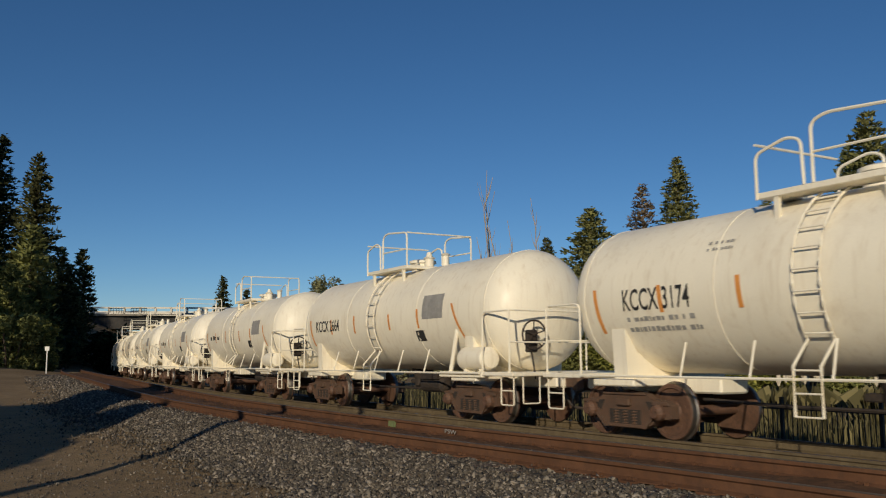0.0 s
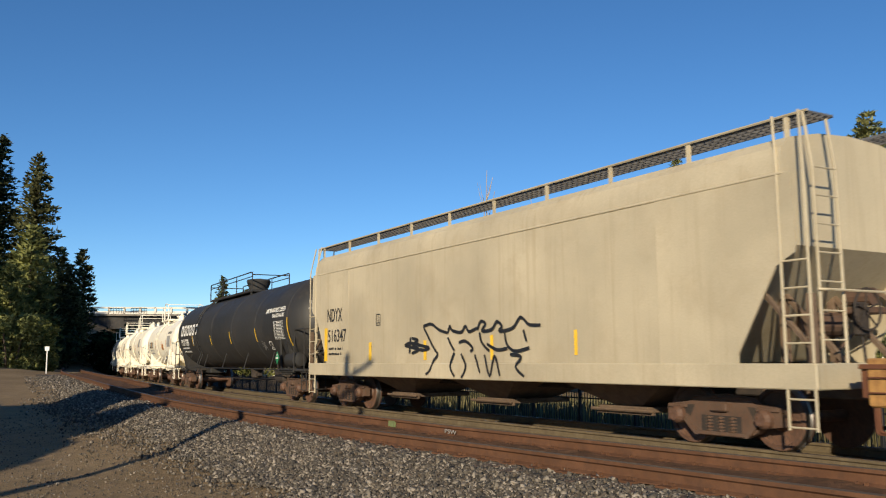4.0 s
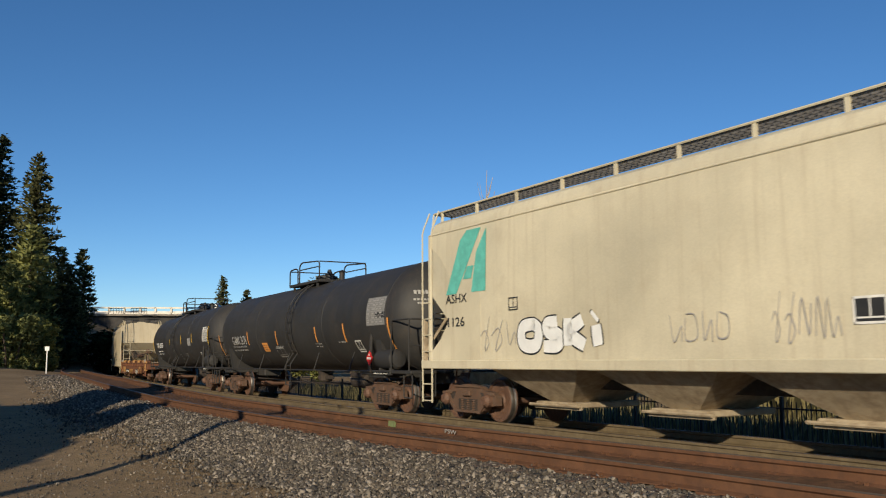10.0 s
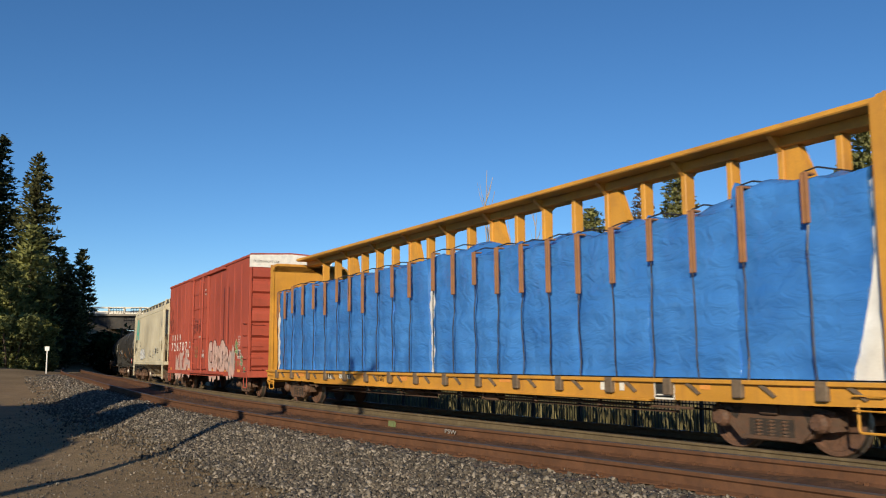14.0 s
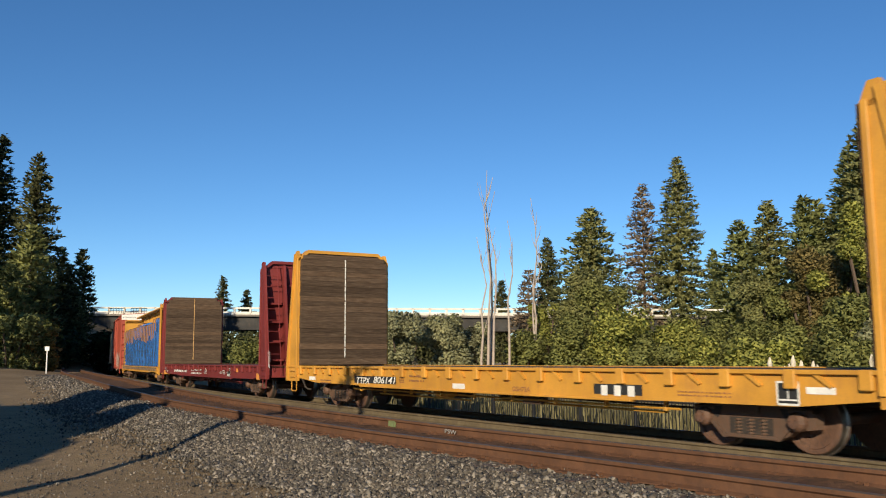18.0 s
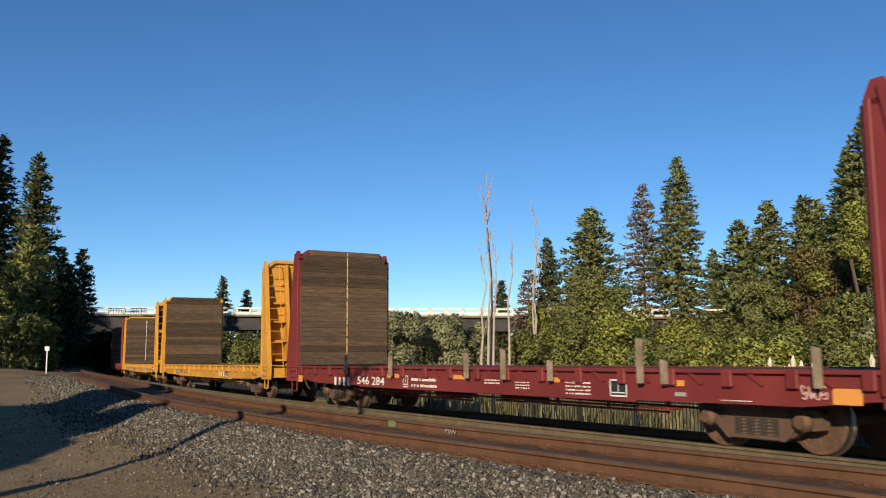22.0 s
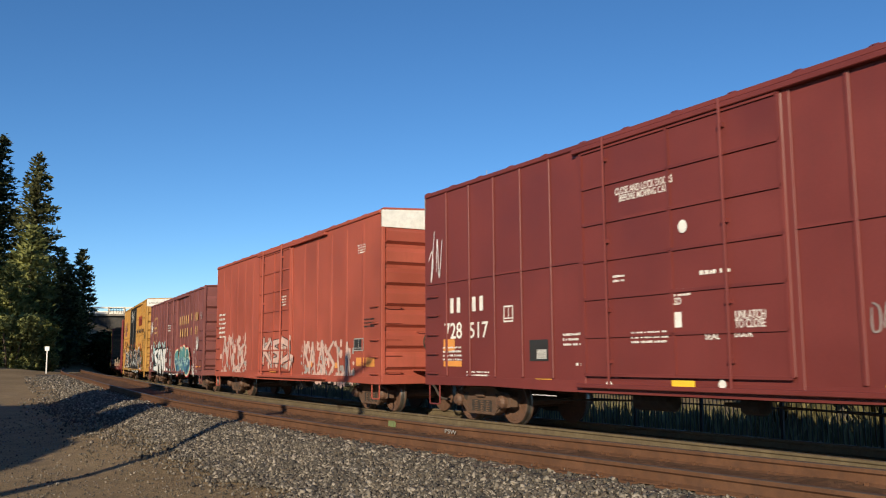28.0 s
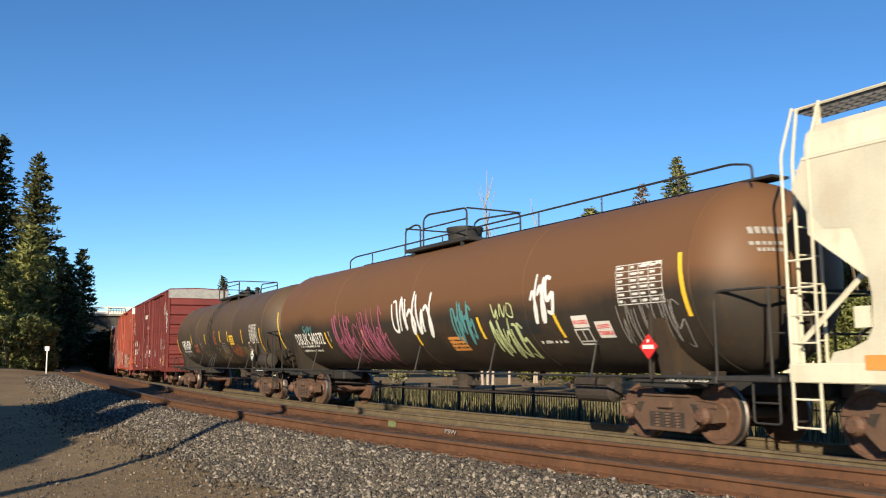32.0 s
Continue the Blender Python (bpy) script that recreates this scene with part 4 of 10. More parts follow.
# ---- covered hoppers ----
def hopper_car(name, label, u, half, front, back, paint, eave, roof, sill0, sill1, half_w=1.55, bays=3, slope=1.9, cut=False, steel=None, end="slope"):
    """A covered hopper: curved sides, slope sheets at the ends, discharge bays, roof hatches and a running board."""
    car = new_car(name, label, u, half)
    x0, x1 = front, -back
    f0, f1 = x0 - 0.35, x1 + 0.35
    # body shell: a lofted section with sloped ends
    rz = roof - 0.14
    zmid = sill1 + (eave - sill1) * (0.62 if not cut else 0.5)
    k = (rz - eave) / 0.66
    sect = [(half_w, sill1), (half_w, zmid), (half_w - 0.004, eave), (half_w - 0.02, eave + 0.20 * k), (half_w - 0.07, eave + 0.36 * k), (half_w - 0.22, eave + 0.50 * k), (half_w * 0.45, eave + 0.62 * k), (0.0, rz)]
    full = sect + [(-a, b) for a, b in sect[-2::-1]]
    bm = bmesh.new()
    # side panels stand full length, the ends slope in
    top_i0, top_i1 = f0 - (0.15 if cut else 0.05), f1 + (0.15 if cut else 0.05)
    low_i0, low_i1 = f0 - slope, f1 + slope
    rings = []
    zmid = sill1 + (eave - sill1) * (0.62 if not cut else 0.5)
    for k in range(2):
        ring = []
        for y, z in full:
            t = 1.0 if z >= zmid else (z - sill1) / (zmid - sill1)
            x = (low_i0 + (top_i0 - low_i0) * t) if k == 0 else (low_i1 + (top_i1 - low_i1) * t)
            ring.append(bm.verts.new((x, y, z)))
        rings.append(ring)
    a, b = rings
    for i in range(len(full) - 1):
        bm.faces.new((a[i], b[i], b[i + 1], a[i + 1]))
    for r, o in ((a, 1), (b, -1)):
        for vs in ([r[0], r[1], r[-2], r[-1]], r[1:-1]):
            bm.faces.new(vs if o > 0 else vs[::-1])
    bm.faces.new((a[0], a[-1], b[-1], b[0]))
    bmesh.ops.recalc_face_normals(bm, faces=bm.faces[:])
    body = smooth(part("body", bm, paint, car), 25)
    # side plates that carry on past the slope sheets
    if not cut:
        bm = bmesh.new()
        for sy in (1, -1):
            for xa, xb, sg in ((f0, low_i0, 1), (f1, low_i1, -1)):
                if end == "round":
                    rim = [(0.37, eave + 0.02), (0.22, 3.62), (0.18, 3.52), (0.40, 3.20), (0.64, 2.94), (1.02, 2.90), (1.18, 2.50), (1.25, 2.05), (1.23, 1.66), (1.15, 1.52), (0.92, 1.42), (0.68, 1.38), (0.60, sill1)]
                else:
                    rim = [(0.24, eave - 0.01), (0.20, 2.85), (0.25, 2.68), (0.55, 2.52), (1.25, 1.36), (1.25, sill1)]
                xe = xa + sg * 0.35
                slab(bm, [(xe - sg * d, z) for d, z in rim] + [(xb - sg * 0.3, sill1), (xb - sg * 0.3, rim[0][1])], sy * (half_w - 0.03), sy * (half_w + 0.004))
        part_split("side_plate", bm, paint, body)
    else:
        bm = bmesh.new()
        for sy in (1, -1):
            for xa, sg in ((f0, 1), (f1, -1)):
                pts = [(xa - sg * 0.02, eave - 0.04)]
                for i in range(9):
                    k = i / 8
                    pts.append((xa - sg * (0.05 + 0.95 * math.sin(math.pi * k) ** 0.8), eave - 0.25 - (eave - 0.25 - sill1 - 0.15) * k))
                pts += [(xa, sill1), (xa - sg * 2.1, sill1), (xa - sg * 2.1, eave - 0.04)]
                slab(bm, pts, sy * (half_w - 0.03), sy * (half_w + 0.004))
        part_split("side_plate", bm, paint, body)
        # the corner posts with the end ladders
        bm = bmesh.new()
        for sy in (1, -1):
            for xa, sg in ((f0, 1), (f1, -1)):
                box(bm, xa - 0.05, xa + 0.05, sy * (half_w - 0.1), sy * half_w, sill1, eave, 0.01)
        part_split("corner_post", bm, paint, body)
    # side sill and roof edge
    bm = bmesh.new()
    for sy in (1, -1):
        box(bm, x1, x0, sy * (half_w - 0.06), sy * (half_w + 0.02), sill0, sill1, 0.015)
        box(bm, f1, f0, sy * (half_w - 0.16), sy * (half_w + 0.016), eave - 0.035, eave + 0.005, 0.012)
    for xa in (x0 - 0.09, x1 + 0.09):
        box(bm, xa - 0.09, xa + 0.09, -half_w, half_w, sill0, sill1, 0.015)
    part_split("side_sill", bm, paint, car)
    # end posts, slope braces and end platform
    bm = bmesh.new()
    for xa, sg in ((x0, 1), (x1, -1)):
        for y in (half_w - 0.05, -half_w + 0.05):
            box(bm, xa - sg * 0.12, xa - sg * 0.02, y - 0.05, y + 0.05, sill1, sill1 + 0.9, 0.01)
            pipe(bm, [(xa - sg * 0.1, y, sill1 + 0.2), (xa - sg * 1.2, y * 0.9, sill1 + 1.25)], 0.04, 5)
        for y in (0.55, -0.55):
            box(bm, xa - sg * 1.3, xa - sg * 1.18, y - 0.05, y + 0.05, sill1, eave - 1.4, 0.01)
            pipe(bm, [(xa - sg * 0.3, y, sill1), (xa - sg * 1.5, y, sill1 + 1.3)], 0.05, 5)
        box(bm, xa - sg * 1.9, xa, -0.33, 0.33, 0.74, 1.02, 0.02)
        coupler(car, xa - sg * 0.05, sg)
    part_split("end_brace", bm, steel or paint, car)
    for xa, sg in ((x0, 1), (x1, -1)):
        bm = bmesh.new()
        rod(bm, (xa - sg * 0.55, -0.55, sill1 + 0.95), (xa - sg * 0.95, -0.55, sill1 + 0.95), 0.13, 12)
        box(bm, xa - sg * 0.75 - 0.2, xa - sg * 0.75 + 0.2, -0.9, -0.3, sill1 + 0.70, sill1 + 0.80, 0.02)
        pipe(bm, [(xa - sg * 0.7, -0.5, sill1 + 0.8), (xa - sg * 0.5, -0.1, sill1 + 0.5), (xa - sg * 0.45, 0.5, sill1 + 0.15), (xa - sg * 0.4, 0.6, 0.85)], 0.022, 6, 0.1)
        pipe(bm, [(xa - sg * 0.85, 0.7, sill1 + 0.6), (xa - sg * 0.6, 0.95, sill1 + 0.35), (xa - sg * 0.5, 1.0, 0.8)], 0.02, 6, 0.1)
        part("brake_gear", bm, M_TRUCK, car)
    # discharge bays
    L = (low_i0 - low_i1) / bays
    for i in range(bays):
        c = low_i0 - L * (i + 0.5)
        bm = bmesh.new()
        w = L * 0.52
        lo = [(c + 0.32, 0.34), (c + 0.32, -0.34), (c - 0.32, -0.34), (c - 0.32, 0.34)]
        hi = [(c + w, half_w - 0.05), (c + w, -half_w + 0.05), (c - w, -half_w + 0.05), (c - w, half_w - 0.05)]
        vl = [bm.verts.new((x, y * 1.9, 0.50)) for x, y in lo]
        vh = [bm.verts.new((x, y, sill1 - 0.02)) for x, y in hi]
        for k in range(4):
            j = (k + 1) % 4
            bm.faces.new((vl[k], vh[k], vh[j], vl[j]))
        bm.faces.new(vl)
        bmesh.ops.recalc_face_normals(bm, faces=bm.faces[:])
        box(bm, c - 0.62, c + 0.62, -0.8, 0.8, 0.40, 0.50, 0.015)
        box(bm, c - 0.7, c + 0.7, 0.70, 0.78, 0.36, 0.46, 0.01)
        rod(bm, (c + 0.75, 0.85, 0.44), (c - 0.75, 0.85, 0.44), 0.03, 6)
        part("discharge_bay", bm, steel or paint, car)
    # roof: hatches and running boards
    bm = bmesh.new()
    for i in range(9):
        x = f0 - 0.9 - (f0 - f1 - 1.8) * i / 8
        box(bm, x - 0.42, x + 0.42, -0.32, 0.32, rz - 0.06, rz + 0.07, 0.03)
    part_split("roof_hatch", bm, paint, car)
    bm = bmesh.new()
    zb = roof
    for sy in (1, -1):
        y0 = sy * 0.78
        for k in range(5):
            yy = y0 + sy * 0.12 * k
            box(bm, x1 + 0.1, x0 - 0.1, yy - 0.008, yy + 0.008, zb - 0.04, zb)
        n = int((x0 - x1) / 0.16)
        for i in range(n + 1):
            x = x0 - 0.1 - (x0 - x1 - 0.2) * i / n
            box(bm, x - 0.006, x + 0.006, min(y0, y0 + sy * 0.5), max(y0, y0 + sy * 0.5), zb - 0.035, zb - 0.006)
    part("running_board", bm, M_STEEL, car)
    bm = bmesh.new()
    for sy in (1, -1):
        n = 9
        for i in range(n + 1):
            x = f0 - 0.1 - (f0 - f1 - 0.2) * i / n
            box(bm, x - 0.035, x + 0.035, sy * 1.29 - 0.02, sy * 1.29 + 0.02, eave + 0.4 * (roof - 0.14 - eave), zb)
        pipe(bm, [(x0 - 0.1, sy * 1.31, zb), (x1 + 0.1, sy * 1.31, zb)], 0.02, 5)
    part_split("board_bracket", bm, paint, car)
    # ladders and grab rails at the corners
    bm = bmesh.new()
    for sy in (1, -1):
        for xa, sg in ((x0, 1), (x1, -1)):
            y = sy * half_w
            for k in (0.04, 0.46):
                pipe(bm, [(xa - sg * k, y, 0.38), (xa - sg * k, y, eave + 0.1), (xa - sg * (k + 0.12), y * 0.92, zb)], 0.02, 6, 0.1)
            z = 0.42
            while z < 2.65:
                rod(bm, (xa - sg * 0.04, y, z), (xa - sg * 0.46, y, z), 0.015, 6)
                z += 0.36
    part_split("corner_ladder_bar", bm, paint, car)
    # ladders on the ends, under arched grab rails
    for xa, sg in ((x0, 1), (x1, -1)):
        bm = bmesh.new()
        for y in (0.86, 1.34):
            pipe(bm, [(xa - sg * 0.05, y, sill1), (xa - sg * 0.05, y, eave + 0.05), (xa - sg * 0.16, y, zb - 0.02)], 0.022, 6, 0.1)
        z = sill1 + 0.3
        while z < eave + 0.1:
            rod(bm, (xa - sg * 0.05, 0.86, z), (xa - sg * 0.05, 1.34, z), 0.014, 6)
            z += 0.38
        pipe(bm, [(xa - sg * 0.05, -1.45, sill1), (xa - sg * 0.05, -1.45, eave + 0.1), (xa - sg * 0.15, -1.25, zb - 0.02)], 0.03, 6, 0.2)
        part("end_ladder", bm, paint, car)
        bm = bmesh.new()
        pipe(bm, [(xa - sg * 0.04, -1.4, sill1 + 0.95), (xa + sg * 0.02, -1.3, sill1 + 0.95), (xa + sg * 0.02, 1.3, sill1 + 0.95), (xa - sg * 0.04, 1.4, sill1 + 0.95)], 0.018, 6)
        part("end_grab_rail", bm, paint, car)
        bm = bmesh.new()
        lathe(bm, [(-0.42, 0.1), (-0.38, 0.17), (0.38, 0.17), (0.42, 0.1)], 14, "y", (xa - sg * 0.95, 0.1, sill1 + 0.55))
        part("air_reservoir", bm, M_TRUCK, car)
    underframe(car, half, 0.74, 1.0, 0.3, False)
    brake_wheel(car, x1 + 0.15, -1, 0.45, 1.95, 0.28, None)
    add_trucks(car, u, half)
    return car


# ---- boxcars ----
def box_car(name, label, u, half, hb, eave, floor, paint, door, door_paint, ribs=7, rib_style="post", panels=2, half_w=1.55, end_ribs=7, roof_paint=None, white_top=None):
    """A boxcar: ribbed sides, a plug or sliding door on its tracks, corrugated ends, a panelled roof, ladders and sills."""
    car = new_car(name, label, u, half)
    bm = bmesh.new()
    slab(bm, [(half_w, floor + 0.15), (half_w, eave - 0.04), (half_w - 0.05, eave), (0, eave + 0.07), (-half_w + 0.05, eave), (-half_w, eave - 0.04), (-half_w, floor + 0.15)], -hb, hb, "yz")
    body = part("body", bm, paint, car)
    d0, d1 = door
    # side ribs or posts between sheets
    bm = bmesh.new()
    for sy in (1, -1):
        for xa, xb in ((hb, d0), (d1, -hb)):
            for i in range(1, ribs):
                x = xa + (xb - xa) * i / ribs
                if rib_style == "post":
                    box(bm, x - 0.035, x + 0.035, sy * half_w, sy * (half_w + 0.035), floor + 0.2, eave - 0.1, 0.01)
                else:
                    slab(bm, [(x - 0.09, half_w), (x - 0.05, half_w + 0.013), (x + 0.05, half_w + 0.013), (x + 0.09, half_w)] if sy > 0 else [(x - 0.10, -half_w), (x + 0.10, -half_w), (x + 0.05, -half_w - 0.05), (x - 0.05, -half_w - 0.05)], floor + 0.25, eave - 0.25, "xy")
            if panels > 1:
                for k in range(1, panels):
                    z = floor + 0.15 + (eave - floor - 0.15) * k / panels
                    box(bm, min(xa, xb) + 0.1, max(xa, xb) - 0.1, sy * half_w, sy * (half_w + 0.028), z - 0.022, z + 0.022)
    part_split("side_rib", bm, paint, body)
    # sills, top chord
    bm = bmesh.new()
    for sy in (1, -1):
        drop = 0.02
        pts = [(hb, floor + 0.18), (hb, floor), (half + 1.0, floor), (half - 0.95, floor + 0.02), (d0 + 0.6, floor - drop), (d1 - 0.6, floor - drop), (-half + 0.95, floor + 0.02), (-half - 1.0, floor), (-hb, floor), (-hb, floor + 0.18)]
        slab(bm, pts, sy * (half_w - 0.03), sy * (half_w + 0.022))
        box(bm, -hb, hb, sy * (half_w - 0.02), sy * (half_w + 0.04), eave - 0.10, eave - 0.01, 0.015)
    part("side_sill", bm, paint, body)
    # roof sheets
    bm = bmesh.new()
    n = 14
    for i in range(n + 1):
        x = hb - 2 * hb * i / n
        pts = [(half_w + 0.01, eave + 0.0), (half_w - 0.05, eave + 0.04), (0, eave + 0.11), (-half_w + 0.05, eave + 0.04), (-half_w - 0.01, eave + 0.0), (0, eave + 0.03)]
        slab(bm, pts, x - 0.05, x + 0.05, "yz")
    part_split("roof_seam", bm, roof_paint or paint, body)
    # corrugated ends
    for sx in (1, -1):
        bm = bmesh.new()
        hz = (eave - 0.45 - floor - 0.25) / end_ribs
        for i in range(end_ribs):
            z = floor + 0.3 + hz * (i + 0.5)
            slab(bm, [(sx * hb, z - hz * 0.40), (sx * (hb + 0.10), z - hz * 0.26), (sx * (hb + 0.10), z + hz * 0.20), (sx * hb, z + hz * 0.44)], -half_w + 0.12, half_w - 0.12)
        box(bm, sx * (hb - 0.03), sx * (hb + 0.05), -half_w, -half_w + 0.1, floor, eave, 0.01)
        box(bm, sx * (hb - 0.03), sx * (hb + 0.05), half_w - 0.1, half_w, floor, eave, 0.01)
        box(bm, sx * (hb - 0.03), sx * (hb + 0.06), -half_w, half_w, floor, floor + 0.22, 0.01)
        part_split("end_rib", bm, paint, body)
        if white_top:
            bm = bmesh.new()
            slab(bm, [(half_w, eave - 0.45), (half_w, eave - 0.02), (0, eave + 0.06), (-half_w, eave - 0.02), (-half_w, eave - 0.45)], sx * hb, sx * (hb + 0.055), "yz")
            part("height_band", bm, white_top, body, "white painted band across the top of the end")
        # end ladder, grab irons, crossover platform
        bm = bmesh.new()
        end_ladder(bm, sx * (hb + 0.05), sx, 1.25, floor + 0.3, floor + 1.9, 0.42, 0.4)
        box(bm, sx * (hb + 0.05), sx * (hb + 0.5), -0.7, 0.7, floor + 0.32, floor + 0.36)
        pipe(bm, [(sx * (hb + 0.06), -0.9, floor + 1.3), (sx * (hb + 0.16), -0.9, floor + 1.3), (sx * (hb + 0.16), 0.6, floor + 1.3), (sx * (hb + 0.06), 0.6, floor + 1.3)], 0.014, 5)
        part("end_ladder", bm, paint, car)
        bm = bmesh.new()
        box(bm, sx * (hb - 0.4), sx * (hb + 0.3), -0.34, 0.34, 0.72, 1.02, 0.03)
        part("draft_sill", bm, M_TRUCK, car)
        coupler(car, sx * (hb + 0.25), sx)
    # side ladders and steps at the corners
    for sy in (1, -1):
        bm = bmesh.new()
        for sx in (1, -1):
            ladder(bm, sx * (hb - 0.34), sy * (half_w + 0.07) if sy > 0 else -half_w - 0.01, floor + 0.25, floor + 1.95, 0.44, 0.42, 0.014, False)
            xx = sx * (hb - 0.34)
            pipe(bm, [(xx + 0.22, sy * (half_w - 0.02), floor), (xx + 0.22, sy * (half_w - 0.02), 0.36), (xx - 0.22, sy * (half_w - 0.02), 0.36), (xx - 0.22, sy * (half_w - 0.02), floor)], 0.018, 6, 0.05)
        part("side_ladder", bm, paint, car)
    # door with its frame, tracks, panels and locking rods
    for sy in (1, -1):
        bm = bmesh.new()
        y0, y1 = sy * half_w, sy * (half_w + 0.05)
        box(bm, d1, d0, y0, y1, floor + 0.28, eave - 0.22, 0.015)
        dr = part("door", bm, door_paint, car)
        bm = bmesh.new()
        w = d0 - d1
        ya, yb = sy * (half_w + 0.05), sy * (half_w + 0.08)
        hz = eave - 0.22 - floor - 0.28
        for k in range(7):
            z = floor + 0.28 + hz * k / 6
            box(bm, d1 + 0.03, d0 - 0.03, ya, yb, z - 0.025, z + 0.025)
        for k in (0.0, 0.5, 1.0):
            x = d1 + 0.04 + (w - 0.08) * k
            box(bm, x - 0.03, x + 0.03, ya, yb, floor + 0.28, eave - 0.22)
        part_split("door_stiffener", bm, door_paint, dr)
        bm = bmesh.new()
        yr = sy * (half_w + 0.11)
        for k in (0.16, 0.76):
            x = d0 - w * k
            rod(bm, (x, yr, floor + 0.12), (x, yr, eave - 0.06), 0.024, 8)
            for z in (floor + 0.5, floor + hz * 0.35, floor + hz * 0.65, eave - 0.45):
                box(bm, x - 0.05, x + 0.05, ya, sy * (half_w + 0.12), z - 0.03, z + 0.03)
        part_split("locking_rod", bm, door_paint, dr)
        bm = bmesh.new()
        box(bm, d1 - w * 0.95, d0 + 0.15, y0, sy * (half_w + 0.13), floor + 0.06, floor + 0.13, 0.01)
        box(bm, d1 - w * 0.95, d0 + 0.15, y0, sy * (half_w + 0.12), eave - 0.2, eave - 0.12, 0.01)
        for x in (d0 + 0.06, d1 - 0.06):
            box(bm, x - 0.06, x + 0.06, y0, sy * (half_w + 0.035), floor + 0.1, eave - 0.12, 0.01)
        part_split("door_track", bm, paint, car)
    underframe(car, half + 1.0, 0.66, 0.95)
    bm = bmesh.new()
    for x in np.linspace(half - 1.5, -half + 1.5, 7):
        box(bm, x - 0.06, x + 0.06, -half_w + 0.1, half_w - 0.1, 0.78, floor + 0.15)
    part_split("cross_bearer", bm, M_UNDER, car)
    brake_wheel(car, -hb - 0.06, -1, 0.2, 1.75, 0.27, None)
    add_trucks(car, u, half)
    return car


# ---- flat cars ----
def flat_car(name, label, u, half, hf, deck, low, paint, half_w=1.5, pockets=14, deck_mat=None, pocket_paint=None):
    car = new_car(name, label, u, half)
    bm = bmesh.new()
    box(bm, -hf, hf, -half_w + 0.05, half_w - 0.05, deck - 0.08, deck - 0.005)
    part("deck", bm, deck_mat or M_PLANK, car)
    for sy in (1, -1):
        bm = bmesh.new()
        # fish-belly side sill: a deep web with flanges
        e = (0.14, 0.08) if hf < 10 else (0.02, 0.01)
        pts = [(hf, deck), (hf, deck - 0.28), (half + 0.9, low + e[0]), (half - 1.2, low + e[1]), (half - 2.4, low), (-half + 2.4, low), (-half + 1.2, low + e[1]), (-half - 0.9, low + e[0]), (-hf, deck - 0.28), (-hf, deck)]
        slab(bm, pts, sy * (half_w - 0.05), sy * (half_w - 0.02))
        box(bm, -hf, hf, sy * (half_w - 0.12), sy * (half_w + 0.05), deck - 0.05, deck + 0.01, 0.008)
        box(bm, -half + 2.2, half - 2.2, sy * (half_w - 0.12), sy * (half_w + 0.02), low - 0.03, low + 0.005, 0.008)
        part("side_sill", bm, paint, car)
        bm = bmesh.new()
        for i in range(pockets):
            x = hf - 1.0 - (2 * hf - 2.0) * i / (pockets - 1)
            box(bm, x - 0.09, x + 0.09, sy * (half_w - 0.02), sy * (half_w + 0.06), deck - 0.24, deck + 0.015, 0.012)
            slab(bm, [(x - 0.42, deck - 0.05), (x - 0.32, deck - 0.05), (x - 0.58, deck - 0.22), (x - 0.62, deck - 0.20)], sy * (half_w - 0.02), sy * (half_w + 0.02))
        part_split("stake_pocket", bm, pocket_paint or paint, car)
    underframe(car, hf - 0.4, 0.64, deck - 0.08, 0.34)
    bm = bmesh.new()
    for x in np.linspace(half - 1.6, -half + 1.6, 8):
        slab(bm, [(half_w - 0.06, deck - 0.1), (half_w - 0.06, deck - 0.24), (0.3, low + 0.06), (-0.3, low + 0.06), (-half_w + 0.06, deck - 0.24), (-half_w + 0.06, deck - 0.1)], x - 0.04, x + 0.04, "yz")
    part_split("cross_bearer", bm, M_UNDER, car)
    for sx in (1, -1):
        bm = bmesh.new()
        box(bm, sx * hf, sx * (hf - 0.12), -half_w, half_w, deck - 0.4, deck, 0.01)
        for sy in (1, -1):
            xx = sx * (hf - 0.35)
            pipe(bm, [(xx + 0.2, sy * (half_w - 0.03), deck - 0.25), (xx + 0.2, sy * (half_w - 0.03), 0.4), (xx - 0.2, sy * (half_w - 0.03), 0.4), (xx - 0.2, sy * (half_w - 0.03), deck - 0.25)], 0.018, 6, 0.05)
            for k in range(2):
                pipe(bm, [(xx + 0.2, sy * (half_w - 0.02), deck - 0.15 - 0.18 * k), (xx + 0.2, sy * (half_w + 0.06), deck - 0.15 - 0.18 * k), (xx - 0.2, sy * (half_w + 0.06), deck - 0.15 - 0.18 * k), (xx - 0.2, sy * (half_w - 0.02), deck - 0.15 - 0.18 * k)], 0.013, 5)
        part("end_sill", bm, paint, car)
        coupler(car, sx * (hf + 0.02), sx)
    add_trucks(car, u, half)
    return car


